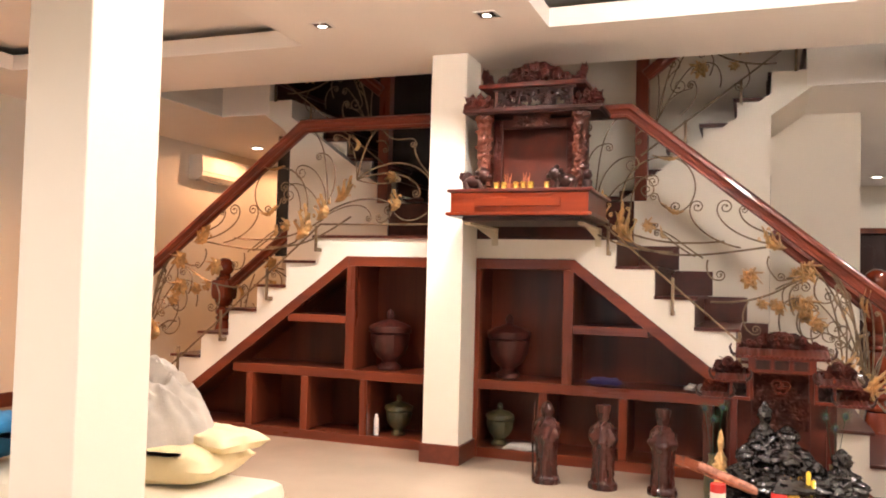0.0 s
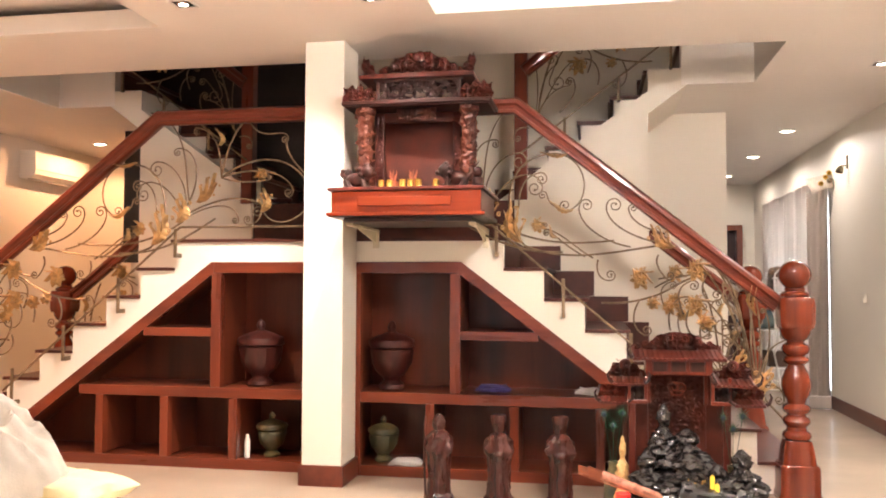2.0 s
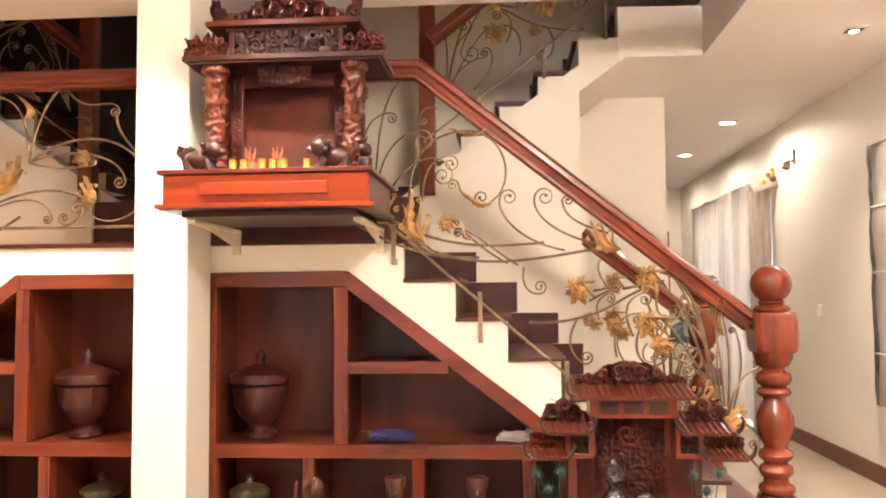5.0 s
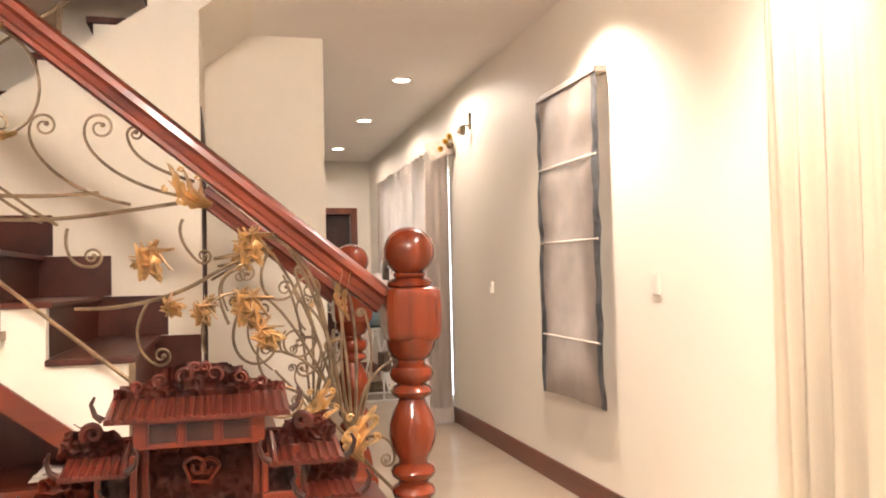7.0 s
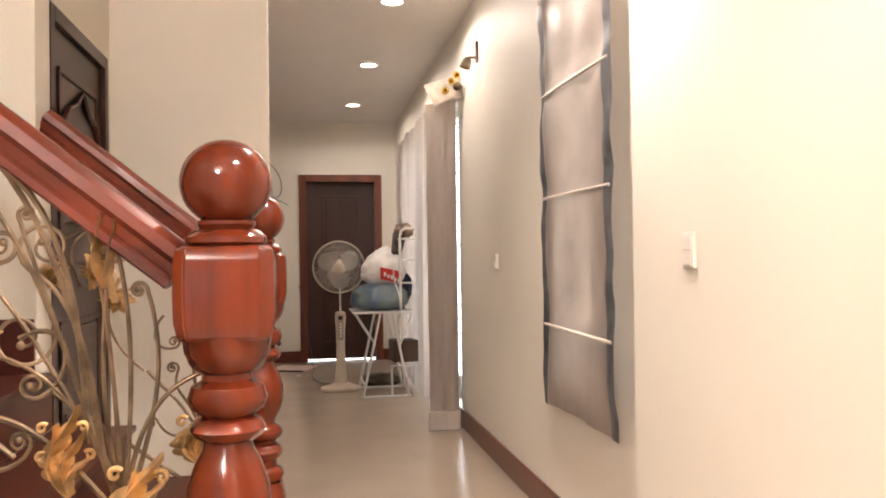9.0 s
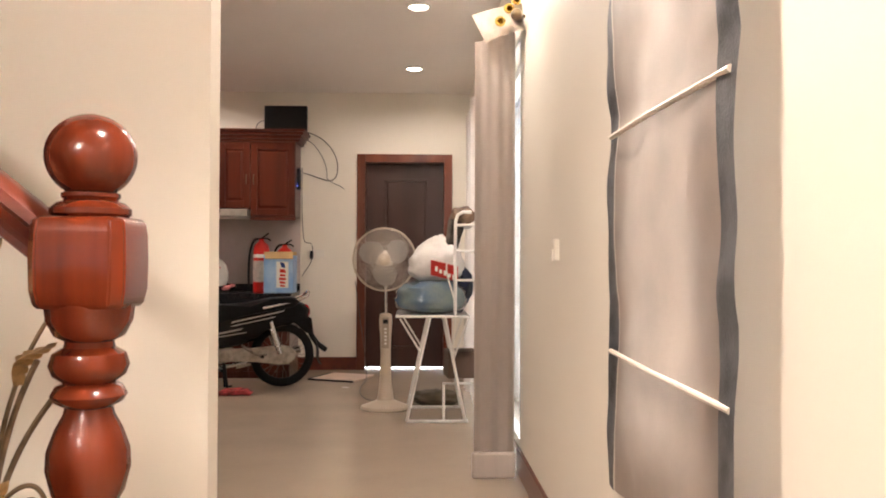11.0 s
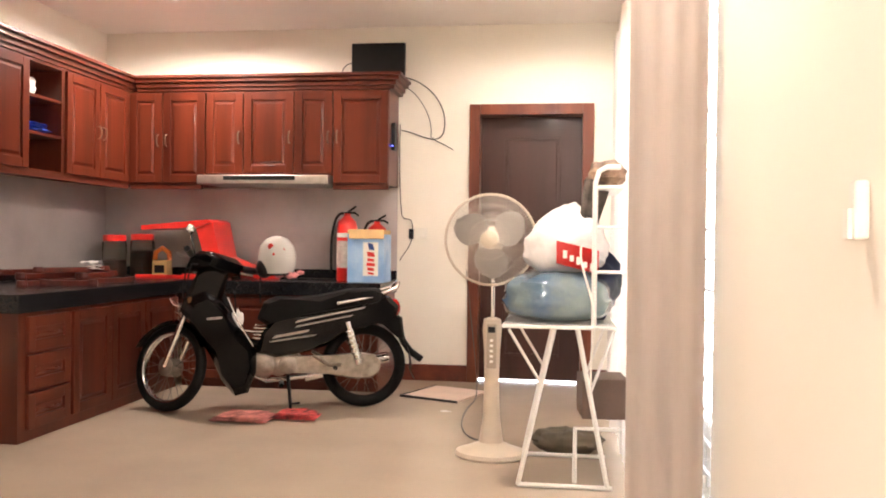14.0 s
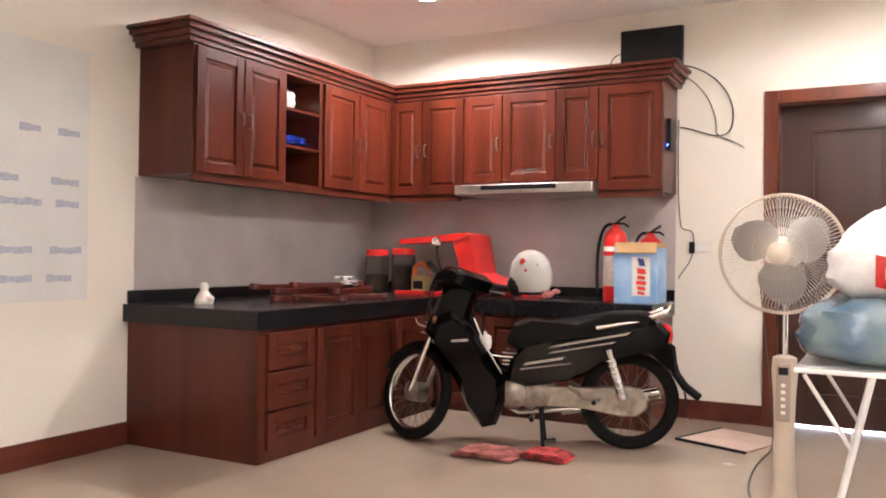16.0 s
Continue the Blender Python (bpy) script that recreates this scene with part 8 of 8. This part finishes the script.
rtube("cross_rail", [[(0.02, 0.03, 0.10), (0.02, 0.59, 0.10)]])
for y in (0.03, 0.59):
    rtube("upright", [[(0.33, y, 0.74), (0.33, y, 1.38), (0.345, y, 1.43), (0.38, y, 1.45), (0.44, y, 1.45)]], 0.012, "arched upright")
for z in (0.98, 1.18, 1.36):
    rtube("shelf_rail", [[(0.33, 0.03, z), (0.33, 0.59, z)], [(0.33, 0.03, z), (0.46, 0.03, z)]], 0.008)
rtube("inner_leg", [[(0.255, 0.10, 0.01), (0.255, 0.10, 0.26), (0.46, 0.10, 0.26)]], 0.011)
part("shelf_plate", B((0.335, 0.46, 0.03, 0.59, 1.355, 1.37)), M_WMET, rack)


def bag(name, label, c, r, squash, mat, seed, rough=0.22, cat="bag"):
    bm = bmesh.new()
    blob(bm, (0, 0, r * squash[2]), r, squash, rough, 36, seed)
    for v in bm.verts:
        k = 0.018 * noise.noise(v.co * 17 + Vector((seed, 0, 0))) + 0.01 * noise.noise(v.co * 36)
        v.co += v.co.normalized() * k
        if v.co.z < 0.012:
            v.co.z = 0.0
        if v.co.z < r * 0.5:
            v.co.x *= 1.08
    return solid(name, bm, mat, label, cat, c, smooth=True)

M_BLUEBAG = shader("blue-green shiny plastic", (0.115, 0.15, 0.145), 0.2, coat=0.5, var=0.4, scale=4, fine=50, bump=0.7, second=(0.045, 0.10, 0.19))
M_WBAG = shader("white plastic bag film", (0.76, 0.73, 0.70), 0.3, coat=0.3, var=0.06, scale=9, fine=40, bump=0.5)
sack = bag("blue_bag", "stuffed blue-green plastic sack on the white table", (2.515, 11.30, 0.738), 0.23, (1.05, 1.0, 0.52), M_BLUEBAG, 2, 0.05)
for v in sack.data.vertices:
    x, y, z = v.co.x / 0.25, v.co.y / 0.24, (v.co.z - 0.12) / 0.12
    g = (max(1e-6, x * x + y * y + z * z) ** 0.5) / (max(1e-6, abs(x) ** 4 + abs(y) ** 4 + abs(z) ** 4) ** 0.25)
    if v.co.z > 0:
        v.co = Vector((v.co.x * (0.35 + 0.65 * g), v.co.y * (0.35 + 0.65 * g), max(0, 0.12 + (v.co.z - 0.12) * min(1.12, g))))
wb = bag("white_bag", "full white plastic shopping bag with a red printed panel", (2.54, 11.29, 0.955), 0.20, (1.02, 0.95, 0.84), M_WBAG, 6, 0.1)
for v in wb.data.vertices:
    k = max(0.0, v.co.z / 0.33)
    v.co.x, v.co.y = v.co.x * (1.06 - 0.42 * k * k) + 0.03 * k, v.co.y * (1.0 - 0.3 * k * k)
bm = bmesh.new()
rows = []
for i in range(11):
    row = []
    for j in range(5):
        x, z = -0.03 + 0.19 * i / 10, 0.02 + 0.105 * j / 4 - 0.045 * i / 10
        row.append(bm.verts.new((x, -0.20 + 0.9 * (x - 0.02) ** 2 + 0.25 * (z - 0.08) ** 2 * 6, z + 0.04)))
    rows.append(row)
fs = [bm.faces.new((p[j], q[j], q[j + 1], p[j + 1])) for p, q in zip(rows, rows[1:]) for j in range(4)]
bmesh.ops.solidify(bm, geom=fs, thickness=0.004)
redp = part("printed_panel", bm, M_RED, wb, "red printed panel", True)
for i in range(5):
    x = 0.0 + 0.03 * i
    part("print_mark", B((x, x + 0.018, -0.21 + 0.9 * (x - 0.01) ** 2, -0.2 + 0.9 * (x - 0.01) ** 2, 0.085 - 0.0142 * i, 0.12 - 0.0142 * i - 0.008 * (i % 2))), M_WHITEP, redp)
bag("dark_bag", "dark blue bundle behind the white bag", (2.68, 11.42, 0.738), 0.15, (0.9, 0.9, 1.25), shader("navy cloth", (0.012, 0.018, 0.05), 0.6, var=0.3, scale=10), 9)
bag("brown_bag", "brown cloth bundle on the upper rack shelf", (2.74, 11.32, 1.372), 0.10, (0.9, 1.3, 0.65), shader("brown cloth", (0.26, 0.17, 0.11), 0.7, var=0.3, scale=12), 11)
bm = bmesh.new()
for k in range(5):
    tube(bm, bez((0.02 * k, 0.03 * k, 0.0), (-0.02 + 0.02 * k, 0.0, -0.12), (-0.03, 0.0, -0.25), (-0.06 + 0.03 * k, 0.02 * k, -0.36)), 0.022, 7, lambda t: 1.2 - 0.7 * t)
solid("hanging_garment", bm, shader("grey brown knit", (0.10, 0.08, 0.065), 0.8, var=0.3, scale=14), "dark grey garment hanging from the rack", "garment", (2.66, 11.22, 1.40), smooth=True)
solid("brown_carton", B((-0.11, 0.11, -0.13, 0.13, 0.0, 0.19), bevel=0.004), shader("dark brown card", (0.11, 0.07, 0.05), 0.6, var=0.1), "dark brown carton below the rack", "box", (2.74, 11.45, 0.27), turn=5)
bag("sack", "dark olive sack on the floor below the rack", (2.58, 11.78, 0.0), 0.15, (1.2, 1.0, 0.4), shader("olive cloth", (0.10, 0.08, 0.05), 0.8, var=0.2), 14)
cable("white cord hanging over the bags", [(2.62, 11.03, 1.1), (2.60, 11.02, 1.0), (2.68, 11.02, 0.9), (2.68, 11.02, 0.75), (2.68, 11.02, 0.7), (2.66, 11.02, 0.6), (2.67, 11.02, 0.48)], 0.005, M_WHITEP)

# ---- sofa with washing ----
M_SOFA = shader("cream leather", (0.78, 0.72, 0.58), 0.42, coat=0.1, var=0.04, scale=6, fine=120, bump=0.25)
sofa = thing("sofa", "cream leather sofa heaped with washing", "sofa", (-1.95, 2.78, 0))
part("seat_base", B((-1.05, 1.05, -0.24, 0.28, 0.06, 0.44), bevel=0.05), M_SOFA, sofa, "", True)
part("back", B((-1.05, -0.75, -0.24, 0.28, 0.30, 0.70), bevel=0.06), M_SOFA, sofa, "", True)
for fx in (-0.95, 0.95):
    for fy in (-0.18, 0.22):
        part("foot", B((fx - 0.03, fx + 0.03, fy - 0.03, fy + 0.03, 0, 0.06)), M_BLACK, sofa)
def cushion(name, label, c, w, d, h, mat, turn, seed):
    bm = bmesh.new()
    r = bmesh.ops.create_grid(bm, x_segments=20, y_segments=20, size=1.0)
    tops = {}
    for v in list(bm.verts):
        u, t = v.co.x, v.co.y
        k = max(0.0, (1 - u ** 4) * (1 - t ** 4)) ** 0.45
        pin = 1 - 0.09 * (abs(u * t)) ** 0.5 * 0 - 0.07 * (1 - abs(u)) * (abs(t) > 0.9) - 0.07 * (1 - abs(t)) * (abs(u) > 0.9)
        v.co = Vector((u * w * pin, t * d * pin, h * (0.5 + 0.5 * k) + 0.012 * k * noise.noise(Vector((u * 4, t * 4, seed)))))
    low = bmesh.ops.duplicate(bm, geom=bm.verts[:] + bm.edges[:] + bm.faces[:])
    for e in low["geom"]:
        if isinstance(e, bmesh.types.BMVert):
            e.co.z = max(0.0, h - e.co.z)
    bmesh.ops.remove_doubles(bm, verts=bm.verts, dist=0.002)
    bmesh.ops.recalc_face_normals(bm, faces=bm.faces)
    return solid(name, bm, mat, label, "cushion", c, smooth=True, turn=turn)
M_CUSH = shader("pale yellow cotton", (0.78, 0.66, 0.40), 0.7, var=0.04, scale=7, bump=0.2)
cushion("pillow", "pale yellow pillow lying on the sofa", (-1.42, 2.86, 0.44), 0.36, 0.2, 0.15, M_CUSH, 8, 1)
cushion("pillow", "cream cushion with pointed corner on the sofa", (-1.27, 2.98, 0.545), 0.26, 0.13, 0.09, M_CUSH, -12, 2)
def heap(name, label, c, w, d, h, seed, mat):
    bm = bmesh.new()
    n = 72
    g = []
    for i in range(n + 1):
        row = []
        for j in range(n + 1):
            u, t = 2 * i / n - 1, 2 * j / n - 1
            k = max(0, 1 - (u * u + t * t)) ** 0.6
            lump = 0.72 + 0.3 * noise.noise(Vector((u * 1.7 + seed, t * 1.7, 1)))
            fold = abs(noise.noise(Vector((u * 2.2 + t * 1.4 + seed, t * 3.4 - u, 0)))) * 0.42 + abs(noise.noise(Vector((u * 6 + seed, t * 5, 3)))) * 0.16
            row.append(bm.verts.new((u * w * (1 + 0.1 * noise.noise(Vector((t * 3, seed, 2)))), t * d, h * k * (lump + 0.22 - fold) + 0.008)))
        g.append(row)
    fs = [bm.faces.new((g[i][j], g[i + 1][j], g[i + 1][j + 1], g[i][j + 1])) for i in range(n) for j in range(n)]
    bmesh.ops.solidify(bm, geom=fs, thickness=0.008)
    return solid(name, bm, mat, label, "clothes", c, smooth=True)
M_LINEN = shader("white cotton washing", (0.80, 0.75, 0.68), 0.8, var=0.05, scale=9, fine=160, bump=0.25)
heap("bed_sheet", "crumpled white bed sheet heaped on the pillows", (-1.62, 2.92, 0.565), 0.44, 0.26, 0.36, 3.0, M_LINEN)
cushion("blue_cushion", "bright blue cushion on the sofa", (-2.25, 2.72, 0.45), 0.2, 0.18, 0.2, shader("bright blue cloth", (0.01, 0.16, 0.36), 0.7, var=0.1), 10, 5)

# ---- left hall ----
ac = thing("air_conditioner", "white wall air conditioner high on the wall", "air conditioner", (XL + 0.001, 8.85, 2.40))
bm = bmesh.new()
prism(bm, [(0.0, 0.0), (0.14, 0.0), (0.19, 0.04), (0.20, 0.10), (0.19, 0.28), (0.17, 0.295), (0.0, 0.295)], -0.48, 0.48)
for v in bm.verts:
    v.co = Vector((v.co.x, v.co.y, v.co.z))
part("case", bm, M_WHITEP, ac, "", False)
part("outlet", B((0.06, 0.135, -0.42, 0.42, -0.012, -0.001)), shader("grey louvre", (0.4, 0.38, 0.36), 0.4), ac)
part("front_line", B((0.2, 0.203, -0.47, 0.47, 0.085, 0.09)), shader("grey seam", (0.35, 0.33, 0.3), 0.5), ac)
hc = thing("curtain", "pinkish curtain hanging in the far hall", "curtain", (-4.9, 11.9, 0.02), turn=90)
bm = bmesh.new()
drape(bm, 0.5, 2.3, 5, 0.04, 9.0)
part("cloth", bm, shader("pink beige curtain", (0.62, 0.42, 0.34), 0.6, var=0.06), hc, "", True)
